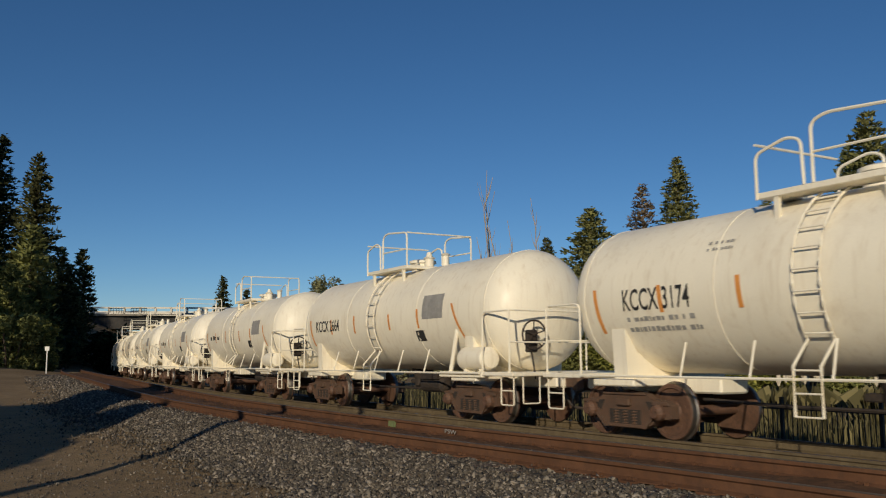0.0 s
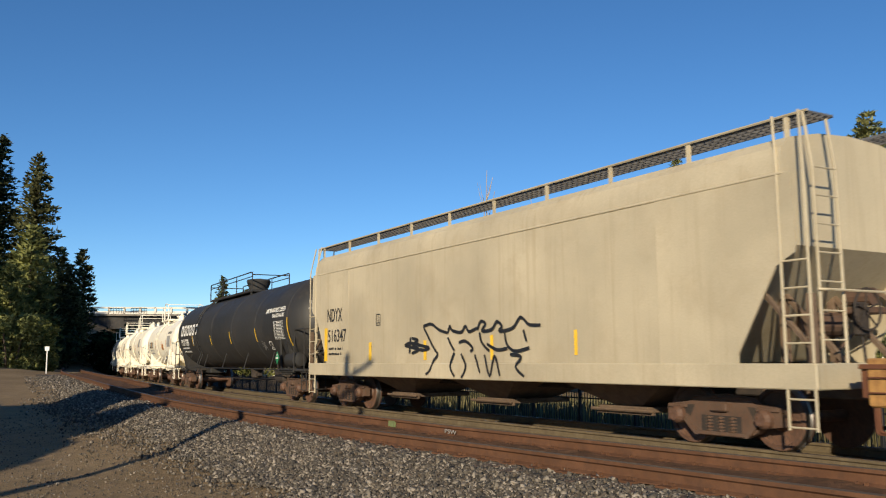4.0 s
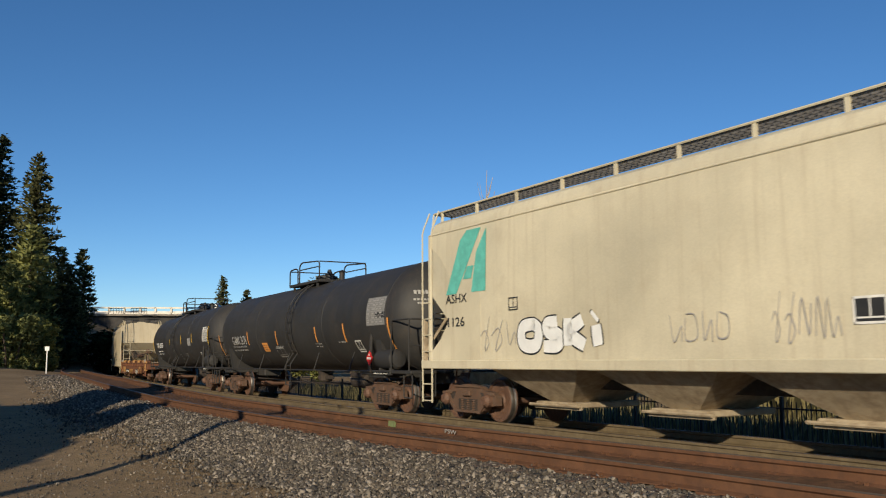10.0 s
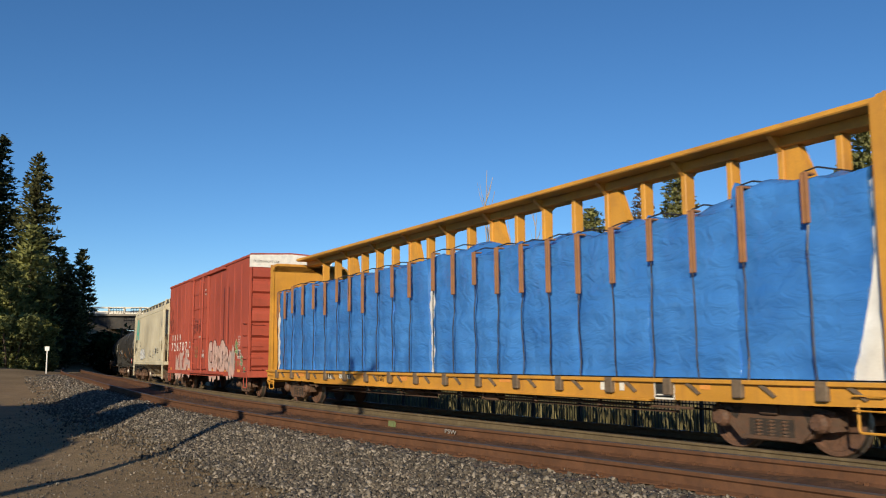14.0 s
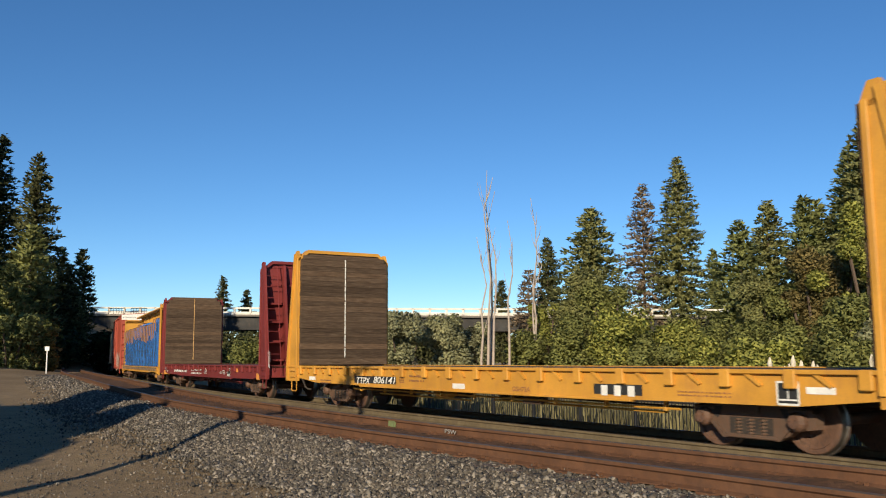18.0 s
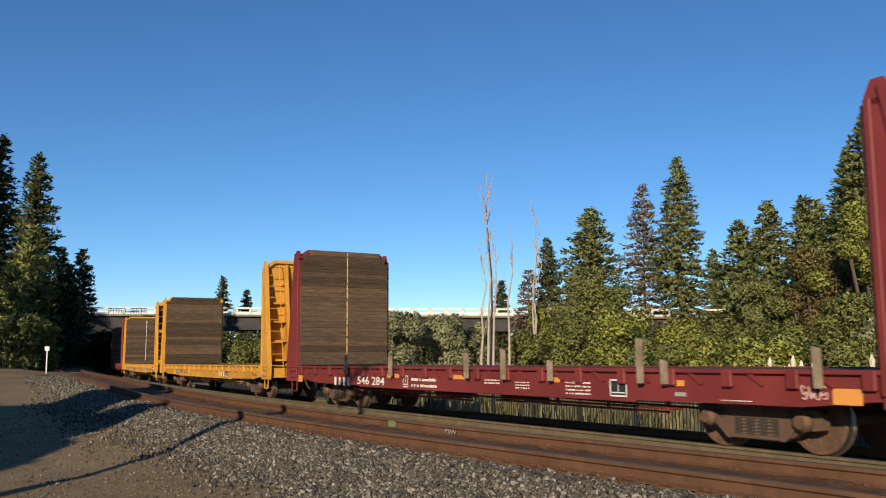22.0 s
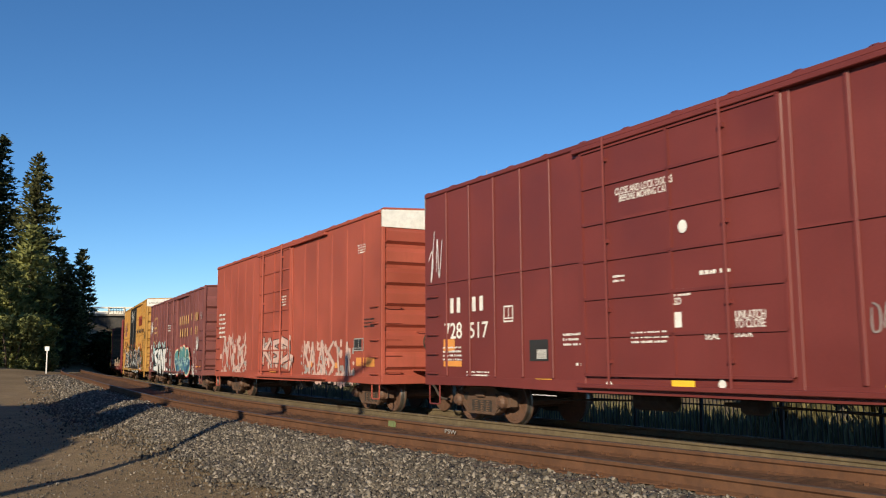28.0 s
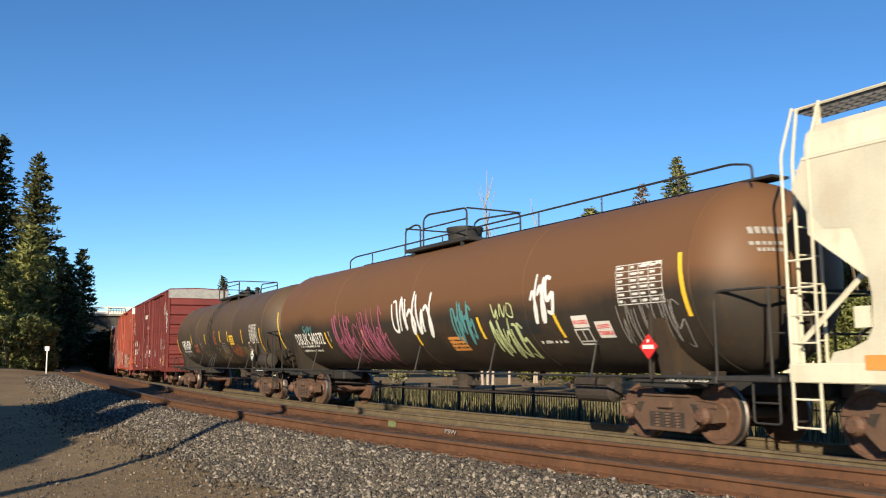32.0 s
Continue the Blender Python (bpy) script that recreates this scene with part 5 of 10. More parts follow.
def side_gear(car, half, low, paint):
    """Brake rods on hangers, a reservoir and valves under the near sill of a flat car."""
    bm = bmesh.new()
    for z, y, x0, x1 in ((low - 0.10, 1.22, half - 1.3, -half + 1.5), (low - 0.20, 1.05, half - 2.6, 0.4), (low - 0.17, 1.10, -0.6, -half + 1.9)):
        pipe(bm, [(x0, y, z), (x1, y, z - 0.02)], 0.022, 6)
    part_split("brake_rod", bm, paint, car)
    bm = bmesh.new()
    for x in np.linspace(half - 1.8, -half + 1.8, 9):
        box(bm, x - 0.03, x + 0.03, 1.19, 1.25, low - 0.16, low + 0.02, 0.006)
    part_split("rod_hanger", bm, paint, car)
    bm = bmesh.new()
    lathe(bm, [(-0.32, 0.06), (-0.29, 0.14), (0.29, 0.14), (0.32, 0.06)], 16, "x", (1.5, 1.05, low - 0.06))
    smooth(part("air_reservoir", bm, paint, car))
    bm = bmesh.new()
    box(bm, -2.3, -1.7, 1.0, 1.2, low - 0.2, low + 0.02, 0.02)
    box(bm, -1.55, -1.35, 1.0, 1.16, low - 0.14, low + 0.02, 0.02)
    part_split("brake_valve", bm, M_TRUCK, car)


def bulkhead(car, sx, hf, deck, top, paint, half_w=1.5, cap=None, line=None, depth=0.75, style="grid", seed=0):
    """A bulkhead at one end of a flat car: a steel frame with posts and shelves, boarded on the load side."""
    xo, xi = sx * (hf + 0.12), sx * (hf - depth - (0.12 if sx < 0 else 0.0))
    bm = bmesh.new()
    w = half_w
    xt = xi + sx * 0.30          # the outer face leans in towards the top

    def face_x(z):
        return xo + (xt - xo) * max(0.0, (z - deck) / (top - deck))
    for sy in (1, -1):
        # tapered side wing with an edge flange
        slab(bm, [(xo, deck - 0.45), (xi, deck - 0.45), (xi, top - 0.22), (xi + sx * 0.10, top - 0.02), (xt - sx * 0.04, top - 0.02), (xt, top - 0.10), (xo, deck)], sy * (w - 0.05), sy * (w + 0.02))
        slab(bm, [(xo, deck - 0.45), (xo - sx * 0.12, deck - 0.45), (xo - sx * 0.12, deck), (xt - sx * 0.10, top - 0.1), (xt, top - 0.12), (xo, deck)], sy * (w + 0.02), sy * (w + 0.07))
        box(bm, xi, xi + sx * 0.10, sy * (w + 0.02), sy * (w + 0.06), deck - 0.3, top - 0.25, 0.01)
    root = None
    for o in part_split("bulkhead_frame", bm, paint, car):
        root = root or o
    bm = bmesh.new()
    xb = xi + sx * 0.16
    slab(bm, [(w - 0.05, deck), (w - 0.05, top - 0.25), (w - 0.35, top), (-w + 0.35, top), (-w + 0.05, top - 0.25), (-w + 0.05, deck)], xi + sx * 0.05, xb, "yz")
    part("back_plate", bm, M_PLANK if style == "open" and paint is M_YEL else paint, root)
    bm = bmesh.new()
    for y in (-w + 0.12, -0.5, 0.18, w - 0.72):
        slab(bm, [(xb, deck - 0.1), (xo - sx * 0.06, deck - 0.1), (xo - sx * 0.06, deck), (face_x(top - 0.12) - sx * 0.03, top - 0.12), (xb, top - 0.12)], y - 0.045, y + 0.045)
    part_split("post", bm, paint, root)
    bm = bmesh.new()
    levels = ((0.04, 0.10), (0.52, 0.07), (0.95, 0.09)) if style == "open" else tuple((0.05 + 0.18 * i, 0.03) for i in range(6))
    for k, q in levels:
        z = deck + (top - deck) * k
        box(bm, xb, max(abs(xb) + 0.03, abs(face_x(z)) - (0.02 if style == "open" else 0.22)) * sx, -w + 0.06, w - 0.06, z - q, z + q)
    # gusset plates beside the middle posts
    for y in (-0.5, 0.18):
        slab(bm, [(y + 0.045, deck + 0.25), (y + 0.40, deck + 0.25), (y + 0.045, deck + 1.25)], face_x(deck + 0.7) - sx * 0.10, face_x(deck + 0.7) - sx * 0.08, "yz")
    part_split("shelf", bm, paint, root)
    bm = bmesh.new()
    slab(bm, [(w + 0.02, top - 0.26), (w - 0.30, top + 0.02), (-w + 0.30, top + 0.02), (-w - 0.02, top - 0.26), (-w - 0.02, top - 0.34), (-w + 0.32, top - 0.08), (w - 0.32, top - 0.08), (w + 0.02, top - 0.34)], xi, xt - sx * 0.02, "yz")
    part("cap", bm, paint, root)
    # ladder on the outer face, brake gear
    bm = bmesh.new()
    yl = w - 0.25
    for sy in (-0.2, 0.2):
        pipe(bm, [(xo, yl + sy, deck - 0.3), (xo, yl + sy, deck), (face_x(top - 0.15), yl + sy, top - 0.15)], 0.016, 5)
    z = deck
    while z < top - 0.2:
        rod(bm, (face_x(z), yl - 0.2, z), (face_x(z), yl + 0.2, z), 0.014, 6)
        z += 0.38
    part("end_ladder", bm, paint, root)
    # boards
    rnd = random.Random(seed + int(sx * 7))
    z = deck + 0.03
    zt = top + 0.02 if cap is None else top - 0.16
    while z < zt - 0.03:
        h = min(rnd.choice((0.13, 0.15, 0.15, 0.19)) * rnd.uniform(0.95, 1.05), zt - z)
        ww = w - 0.03 + rnd.uniform(-0.012, 0.006)
        if z + h > top - 0.20:
            ww = w - 0.03 - min(0.34, (z + h - top + 0.24) * 1.15)
        bm = bmesh.new()
        th = rnd.uniform(0.092, 0.106)
        box(bm, xi - sx * th, xi + sx * 0.05, -ww, ww, z + 0.001, z + h - 0.002, 0.005)
        part("board", bm, M_PLANK, root)
        z += h
    if line is not None:
        bm = bmesh.new()
        z = deck + 0.25
        while z < zt - 0.1:
            l = rnd.uniform(0.15, 0.4)
            box(bm, xi - sx * 0.116, xi - sx * 0.10, line - 0.014, line + 0.014, z, min(zt - 0.05, z + l))
            z += l + rnd.uniform(0.01, 0.06)
        part("centre_stripe", bm, M_WRITEY if cap is None else M_WRITE, root, "faded painted stripe down the boards")
    return root
# ---- the train, front to back; u is the place of a car's middle in it ----
WT = "white tank car with a railed top platform, dusty and rust-streaked"
WHITE_TANKS = []
for i in range(9):
    u = -239.0 - 13.15 * (7 - i) if i < 8 else -225.9
    c = tank_car("tank_car", WT, u, 4.2, 1.30, 2.36, 5.75, M_WHITE, M_WHITE, plat=(1.4, -0.9), plat_y=0.95, rail_h=0.92, arch=True, ladder_x=0.34, seams=(2.0, -2.0), head=0.62)
    WHITE_TANKS.append((c, u))
C_PROX = tank_car("tank_car", "long black pressure tank car with yellow tape and bonnet", -209.3, 8.2, 1.52, 2.55, 9.75, M_BLACK, M_BLACK,
                  plat=(5.3, -1.75), plat_y=0.75, rail_h=0.68, arch=False, dome="bonnet", ladder_x=4.3, seams=(5.0, 1.7, -1.7, -5.0), head=0.75)
C_NDYX = hopper_car("covered_hopper_car", "tan covered hopper car with black graffiti and a roof walkway", -190.1, 6.75, 8.48, 8.6, M_TANP, 3.78, 4.60, 0.90, 1.24, 1.55, 3, 2.1, steel=M_BAYB)
C_ATTX = flat_car("flat_car", "rust-covered yellow flat car with a worn wooden deck", -171.8, 6.9, 9.15, 1.22, 0.55, M_RYEL, 1.5, 10)
C_TEIX = tank_car("tank_car", "black tank car with yellow tape and brown streaks", -152.65, 6.9, 1.42, 2.42, 8.55, M_BLACK, M_BLACK, plat=(1.8, -1.4), plat_y=0.8, rail_h=0.64, ladder_x=0.75, seams=(3.2, -3.2), head=0.7, front_rail=False)
C_GAMX = tank_car("tank_car", "black tank car with orange tape and a placard", -134.6, 6.9, 1.42, 2.42, 8.55, M_BLACK, M_BLACK, plat=(1.38, -1.39), plat_y=0.8, rail_h=0.66, ladder_x=-0.47, seams=(3.2, -3.2), head=0.7, front_rail=False)
C_ASHX = hopper_car("covered_hopper_car", "pale grey covered hopper car with a teal mark and white graffiti", -118.2, 5.6, 6.75, 7.3, M_CREAM, 4.10, 4.64, 1.12, 1.30, 1.58, 3, 1.9, cut=True, steel=M_BAY)
C_M = box_car("box_car", "faded red boxcar with pale graffiti and a white end band", -101.48, 6.05, 7.8, 5.12, 0.72, M_RED, (1.9, -1.3), M_RED, 6, "hat", 1, white_top=M_WRITE)
C_N = flat_car("centre_beam_car", "yellow centre-beam flat car loaded with wrapped lumber", -80.6, 9.15, 11.1, 1.0, 0.68, M_YEL, 1.45, 16, pocket_paint=M_WINCH)
C_A = flat_car("bulkhead_flat_car", "dark red bulkhead flat car with boarded ends, empty", -57.2, 7.45, 10.15, 1.15, 0.66, M_FRED, 1.5, 18)
C_B = flat_car("bulkhead_flat_car", "yellow bulkhead flat car with boarded ends, empty", -34.7, 7.3, 10.25, 1.15, 0.66, M_YEL, 1.5, 18)
C_C = flat_car("bulkhead_flat_car", "yellow bulkhead flat car with boarded ends, empty", -12.3, 7.35, 10.25, 1.15, 0.66, M_YEL, 1.5, 18)
C_D = flat_car("bulkhead_flat_car", "dark red bulkhead flat car with boarded ends and wooden stakes", 10.1, 7.35, 10.25, 1.15, 0.66, M_FRED, 1.5, 18)
for c, hf, paint, cap, line, sd in ((C_A, 10.15, M_FRED, None, 0.02, 1), (C_B, 10.25, M_YEL, True, 0.0, 2), (C_C, 10.25, M_YEL, None, None, 3), (C_D, 10.25, M_FRED, None, -0.05, 4)):
    for sx in (1, -1):
        bulkhead(c, sx, hf, 1.15, 4.7, paint, 1.5, cap, line, 0.72, "open" if c in (C_B, C_D) else "grid", sd)
    brake_wheel(c, -hf + 0.1, -1, 0.1, 2.2, 0.28, M_UNDER)
    side_gear(c, 7.4, 0.66, paint)
C_F = box_car("box_car", "golden yellow boxcar with a black door and black-and-white graffiti", 30.35, 6.25, 7.75, 5.12, 0.70, M_YBOX, (1.9, -1.9), M_DOORBLK, 9, "post", 4, white_top=M_WRITE)
C_W = box_car("box_car", "maroon boxcar with yellow lettering and blue graffiti", 48.17, 6.35, 7.8, 4.53, 0.70, M_MAROON, (1.6, -1.45), M_MAROON, 6, "post", 1, end_ribs=5)
C_d = box_car("box_car", "orange-red boxcar with weathered white graffiti and a white end band", 66.32, 6.35, 7.82, 5.08, 0.72, M_ORED, (2.0, -1.2), M_ORED, 6, "hat", 1, white_top=M_WRITE)
C_e = box_car("box_car", "dark red boxcar with white stencils and a round emblem", 84.07, 6.2, 7.75, 5.07, 0.77, M_DRED, (2.2, -2.0), M_DRED, 6, "post", 2, white_top=M_GREY)
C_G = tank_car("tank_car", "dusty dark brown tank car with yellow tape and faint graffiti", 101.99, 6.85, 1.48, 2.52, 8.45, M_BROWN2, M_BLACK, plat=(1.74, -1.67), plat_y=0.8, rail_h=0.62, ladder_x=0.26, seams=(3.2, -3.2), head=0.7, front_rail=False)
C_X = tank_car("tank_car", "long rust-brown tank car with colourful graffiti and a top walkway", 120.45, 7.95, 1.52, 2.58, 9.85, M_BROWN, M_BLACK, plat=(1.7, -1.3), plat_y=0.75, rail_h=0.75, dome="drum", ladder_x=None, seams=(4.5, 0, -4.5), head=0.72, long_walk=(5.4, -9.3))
C_H = hopper_car("covered_hopper_car", "ivory covered hopper car with orange marks", 139.6, 7.2, 8.66, 8.6, M_IVORY, 3.90, 4.65, 0.99, 1.24, 1.55, 3, 2.2, end="round")


# the centre beam of the lumber car, with its end bulkheads
def centre_beam(car):
    bm = bmesh.new()
    box(bm, -10.95, 10.95, -0.55, 0.55, 4.68, 4.77, 0.02)
    box(bm, -10.95, 10.95, -0.16, 0.16, 4.52, 4.68, 0.01)
    part("top_beam", bm, M_YEL, car)
    for i in range(20):
        x = 9.6 - 19.2 * i / 19
        bm = bmesh.new()
        box(bm, x - 0.055, x + 0.055, -0.11, 0.11, 1.0, 4.54, 0.01)
        if i % 2 == 0:
            slab(bm, [(0.1, 4.675), (0.36, 4.675), (0.1, 4.45)], x - 0.05, x + 0.05, "yz")
            slab(bm, [(-0.1, 4.675), (-0.36, 4.675), (-0.1, 4.45)], x - 0.05, x + 0.05, "yz")
        if i % 4 == 2:
            slab(bm, [(x - 0.06, 4.52), (x - 0.3, 4.52), (x - 0.55, 3.9), (x - 0.06, 3.6)], -0.08, 0.08)
        part("column", bm, M_YEL, car)
    for sx in (1, -1):
        bm = bmesh.new()
        xo, xi = sx * 11.24, sx * 10.93
        for sy in (1, -1):
            slab(bm, [(xo, 0.55), (xi, 0.55), (xi, 4.45), (xo - sx * 0.1, 4.55)], sy * 1.30, sy * 1.38)
        slab(bm, [(1.32, 1.0), (1.32, 4.5), (-1.32, 4.5), (-1.32, 1.0)], xi, xi + sx * 0.08, "yz")
        for y in (-0.9, 0.0, 0.62):
            box(bm, xi + sx * 0.08, xo - sx * 0.04, y - 0.05, y + 0.05, 1.0, 4.45, 0.01)
        for z in (1.15, 1.95, 2.75, 3.55, 4.25):
            box(bm, xi + sx * 0.08, xo - sx * 0.12, -1.30, 1.30, z - 0.04, z + 0.04)
        slab(bm, [(1.38, 4.3), (1.22, 4.58), (-1.22, 4.58), (-1.38, 4.3)], xi, xo, "yz")
        b = part("bulkhead_frame", bm, M_YEL, car)
        bm = bmesh.new()
        for sy in (-0.2, 0.2):
            pipe(bm, [(xo, 1.0 + sy, 0.6), (xo, 1.0 + sy, 4.4)], 0.016, 5)
        for k in range(9):
            rod(bm, (xo, 0.8, 0.9 + 0.4 * k), (xo, 1.2, 0.9 + 0.4 * k), 0.014, 6)
        part("end_ladder", bm, M_YEL, b)
    brake_wheel(car, -11.2, -1, 0.5, 2.2, 0.28, None)


centre_beam(C_N)


def lumber_bundle(x0, x1, z1, seed, label, white=False, fold=0.0):
    """A stack of lumber in blue wrap, its cover bulging and creased between the bands."""
    rnd = random.Random(seed)
    ob = thing("lumber_bundle", label, "lumber load", "wrapped lumber on the centre-beam car")
    bm = bmesh.new()
    nx, nz = 20, 34
    w = x0 - x1
    grid = []
    z0 = 1.03
    depth = 1.33 if not white else 1.24
    for i in range(nx + 1):
        row = []
        for j in range(nz + 1):
            a = j / nz
            if a < 0.72:
                y, z = depth, z0 + (z1 - z0) * a / 0.72
            else:
                y, z = depth - (depth - 0.21) * (a - 0.72) / 0.28, z1 + 0.05 * math.sin(math.pi * (a - 0.72) / 0.28)
            # the load's last cover is folded in towards its foot
            x = x0 - (w - (fold * max(0.0, 1 - (z - z0) / (z1 - z0)) ** 3.0 if a < 0.72 else 0.0)) * i / nx
            n = noise.noise(Vector((x * 1.6 + seed * 3.1, z * 2.4, y * 2)))
            m = noise.noise(Vector((x * 5 + seed, z * 3.0, y * 4)))
            bulge = math.sin(math.pi * i / nx) ** 0.5
            dz = 0.10 * n
            if a < 0.72:
                y += 0.045 * n + 0.018 * m + 0.03 * bulge + 0.012 * math.cos((z - z0) * 17.5)
            else:
                z += 0.12 * n + 0.05 * m
            row.append(bm.verts.new((x, y, z + (dz if a > 0.1 else 0))))
        grid.append(row)
    for i in range(nx):
        for j in range(nz):
            bm.faces.new((grid[i][j], grid[i + 1][j], grid[i + 1][j + 1], grid[i][j + 1]))
    for row, o in ((grid[0], 1), (grid[-1], -1)):
        inner = [bm.verts.new((row[0].co.x, 0.2, z0)), bm.verts.new((row[0].co.x, 0.2, z1))]
        vs = row + [inner[1], inner[0]]
        bm.faces.new(vs if o > 0 else vs[::-1])
    bmesh.ops.recalc_face_normals(bm, faces=bm.faces[:])
    smooth(part("wrap", bm, M_WRAPW if white else M_TARP, ob), 60)
    if not white:
        for k in (0.12, 0.62):
            x = x0 - w * k
            bm = bmesh.new()
            pts = []
            for z in np.linspace(z0 - 0.05, z1 + 0.02, 9):
                pts.append((x, 1.43 + 0.06 * noise.noise(Vector((x * 1.6 + seed * 3.1, z * 2.4, 2.7))) + 0.035, z))
            pipe(bm, pts + [(x, 1.2, z1 + 0.11), (x, 0.4, z1 + 0.13)], 0.014, 5)
            part("load_band", bm, M_BAND, ob)
            bm = bmesh.new()
            lo = z1 - rnd.uniform(0.6, 1.1)
            box(bm, x - 0.055, x - 0.008, 1.45, 1.50, lo, z1, 0.008)
            box(bm, x + 0.008, x + 0.055, 1.45, 1.50, lo, z1, 0.008)
            box(bm, x - 0.05, x + 0.05, 1.30, 1.50, z1 - 0.02, z1 + 0.01, 0.008)
            part("corner_board", bm, M_STRAP, ob)
    moving(ob, -80.6, 9.15)
    return ob


lumber_bundle(10.62, 10.1, 3.3, 42, "white wrap end of a lumber stack", True)
edges = [(10.25, 9.0, 3.52), (9.0, 7.25, 3.62), (7.25, 5.5, 3.55), (5.5, 3.8, 3.58), (3.8, 2.1, 3.62), (2.1, 0.3, 3.62), (0.05, -1.7, 3.72), (-1.7, -3.4, 3.55), (-3.4, -5.1, 3.52), (-5.1, -6.9, 3.50), (-6.9, -8.7, 3.52), (-8.7, -10.82, 3.72)]
for i, (a, b, zt) in enumerate(edges):
    lumber_bundle(a, b, zt, 11 + i, "stack of lumber in creased glossy blue wrap with orange corner boards", fold=0.4 if i == 11 else 0.0)
lumber_bundle(0.32, 0.04, 3.45, 40, "white wrap end of a lumber stack", True)
lumber_bundle(-9.6, -10.88, 3.5, 41, "white wrap end of a lumber stack", True)


# wooden stakes standing in the red flat car's pockets
def stakes(car, u, half):
    for x, top in ((-0.26, 1.46), (-1.61, 1.52), (-3.10, 1.30), (-5.41, 1.64), (-5.93, 1.30), (-8.60, 1.46), (3.2, 1.42), (5.8, 1.5)):
        ob = thing("stake", "weathered wooden stake standing in a stake pocket", "stake", "stakes on the red flat car")
        bm = bmesh.new()
        slab(bm, [(x - 0.05, 0.93), (x + 0.05, 0.93), (x + 0.055, top), (x - 0.045, top - 0.03)], 1.575, 1.635)
        part("board", bm, M_TIMBER, ob)
        moving(ob, u, half)


M_TIMBER = surf("grey_weathered_timber", (0.30, 0.23, 0.16), 0.85, var=0.3, amount=0.3, scale=3, fine=25, relief=0.4)
stakes(C_D, 10.1, 7.35)


# fittings on the rusty flat car: tie-down plates along the deck, corner boxes, grab irons
def deck_fittings(car):
    for x in (6.6, 3.1, -0.9, -4.2, -7.4):
        bm = bmesh.new()
        slab(bm, [(x - 0.32, 1.22), (x + 0.32, 1.22), (x + 0.2, 1.38), (x - 0.2, 1.38)], 1.42, 1.52)
        box(bm, x - 0.12, x + 0.12, 1.30, 1.44, 1.24, 1.40, 0.02)
        part("winch_plate", bm, M_PYEL, car, "yellow tie-down plate")
    for sx in (1, -1):
        bm = bmesh.new()
        box(bm, sx * 8.45, sx * 9.05, 1.40, 1.53, 0.72, 1.30, 0.02)
        part("corner_box", bm, M_PYEL, car)
        bm = bmesh.new()
        pipe(bm, [(sx * 8.05, 1.50, 1.24), (sx * 8.05, 1.50, 1.42), (sx * 8.75, 1.50, 1.42), (sx * 8.75, 1.50, 1.24)], 0.018, 6, 0.06)
        part("grab_iron", bm, M_GREY, car)
        bm = bmesh.new()
        pipe(bm, [(sx * 8.5, 1.48, 0.72), (sx * 8.5, 1.48, 0.42), (sx * 8.95, 1.48, 0.42), (sx * 8.95, 1.48, 0.72)], 0.02, 6, 0.05)
        part("sill_step", bm, M_RYEL, car)
        bm = bmesh.new()
        box(bm, sx * 6.2, sx * 7.4, 1.38, 1.47, 0.60, 0.98, 0.03)
        pipe(bm, [(sx * 7.0, 1.52, 0.55), (sx * 7.5, 1.56, 0.95), (sx * 8.0, 1.54, 1.05)], 0.04, 6, 0.1)
        part("bracket_casting", bm, M_RYEL, car)
    bm = bmesh.new()
    box(bm, -8.9, 8.9, 1.2, 1.34, 1.215, 1.36, 0.02)
    part("deck_rail", bm, M_RYEL, car)


deck_fittings(C_ATTX)
side_gear(C_ATTX, 6.9, 0.55, M_RYEL)
side_gear(C_N, 9.15, 0.68, M_TRUCK)
# ---- ground ----
def side_of(x, y):
    """Where a place lies by the far track: metres along it and beside it (towards the camera)."""
    d2 = (_X - x) ** 2 + (_Y - y) ** 2
    i = int(np.argmin(d2))
    a = _A[i]
    dx, dy = x - _X[i], y - _Y[i]
    return GS[i] + dx * math.cos(a) + dy * math.sin(a), -dx * math.sin(a) + dy * math.cos(a)


def ramp_z(v, pts):
    return float(np.interp(v, [p[0] for p in pts], [p[1] for p in pts]))


def ground_z(x, y):
    s, l = side_of(x, y)
    base = level(s)
    D = near_side(s)
    r, q = near_z(s) - 0.24, dirt_rise(s)
    prof = [(-40, -1.6), (-12, -1.25), (-6.0, -0.95), (-3.2, -0.75), (-1.9, -0.24), (1.6, -0.24), (D - 1.9, -0.10 + r * 0.6), (D - 1.3, 0.015 + r), (D + 1.35, 0.015 + r), (D + 2.6, -0.28 + max(r, q * 0.7)),
            (D + 4.5, -0.42 + q), (D + 12, -0.45 + q), (D + 60, -0.3 + q)]
    z = base + ramp_z(l, prof)
    if l > D + 1.3:
        k = min(1.0, (l - D - 1.3) / 2.0)
        z += k * (0.06 * noise.noise(Vector((x * 0.35, y * 0.35, 0))) + 0.02 * noise.noise(Vector((x * 1.7, y * 1.7, 3))))
    # the bank on which the overpass ends
    b = (y - 88 - 0.05 * (x + 60)) / 26
    if x < -38:
        k = min(1.0, (-38 - x) / 12)
        z += k * 6.5 * max(0.0, min(1.0, b)) ** 1.2
    return z


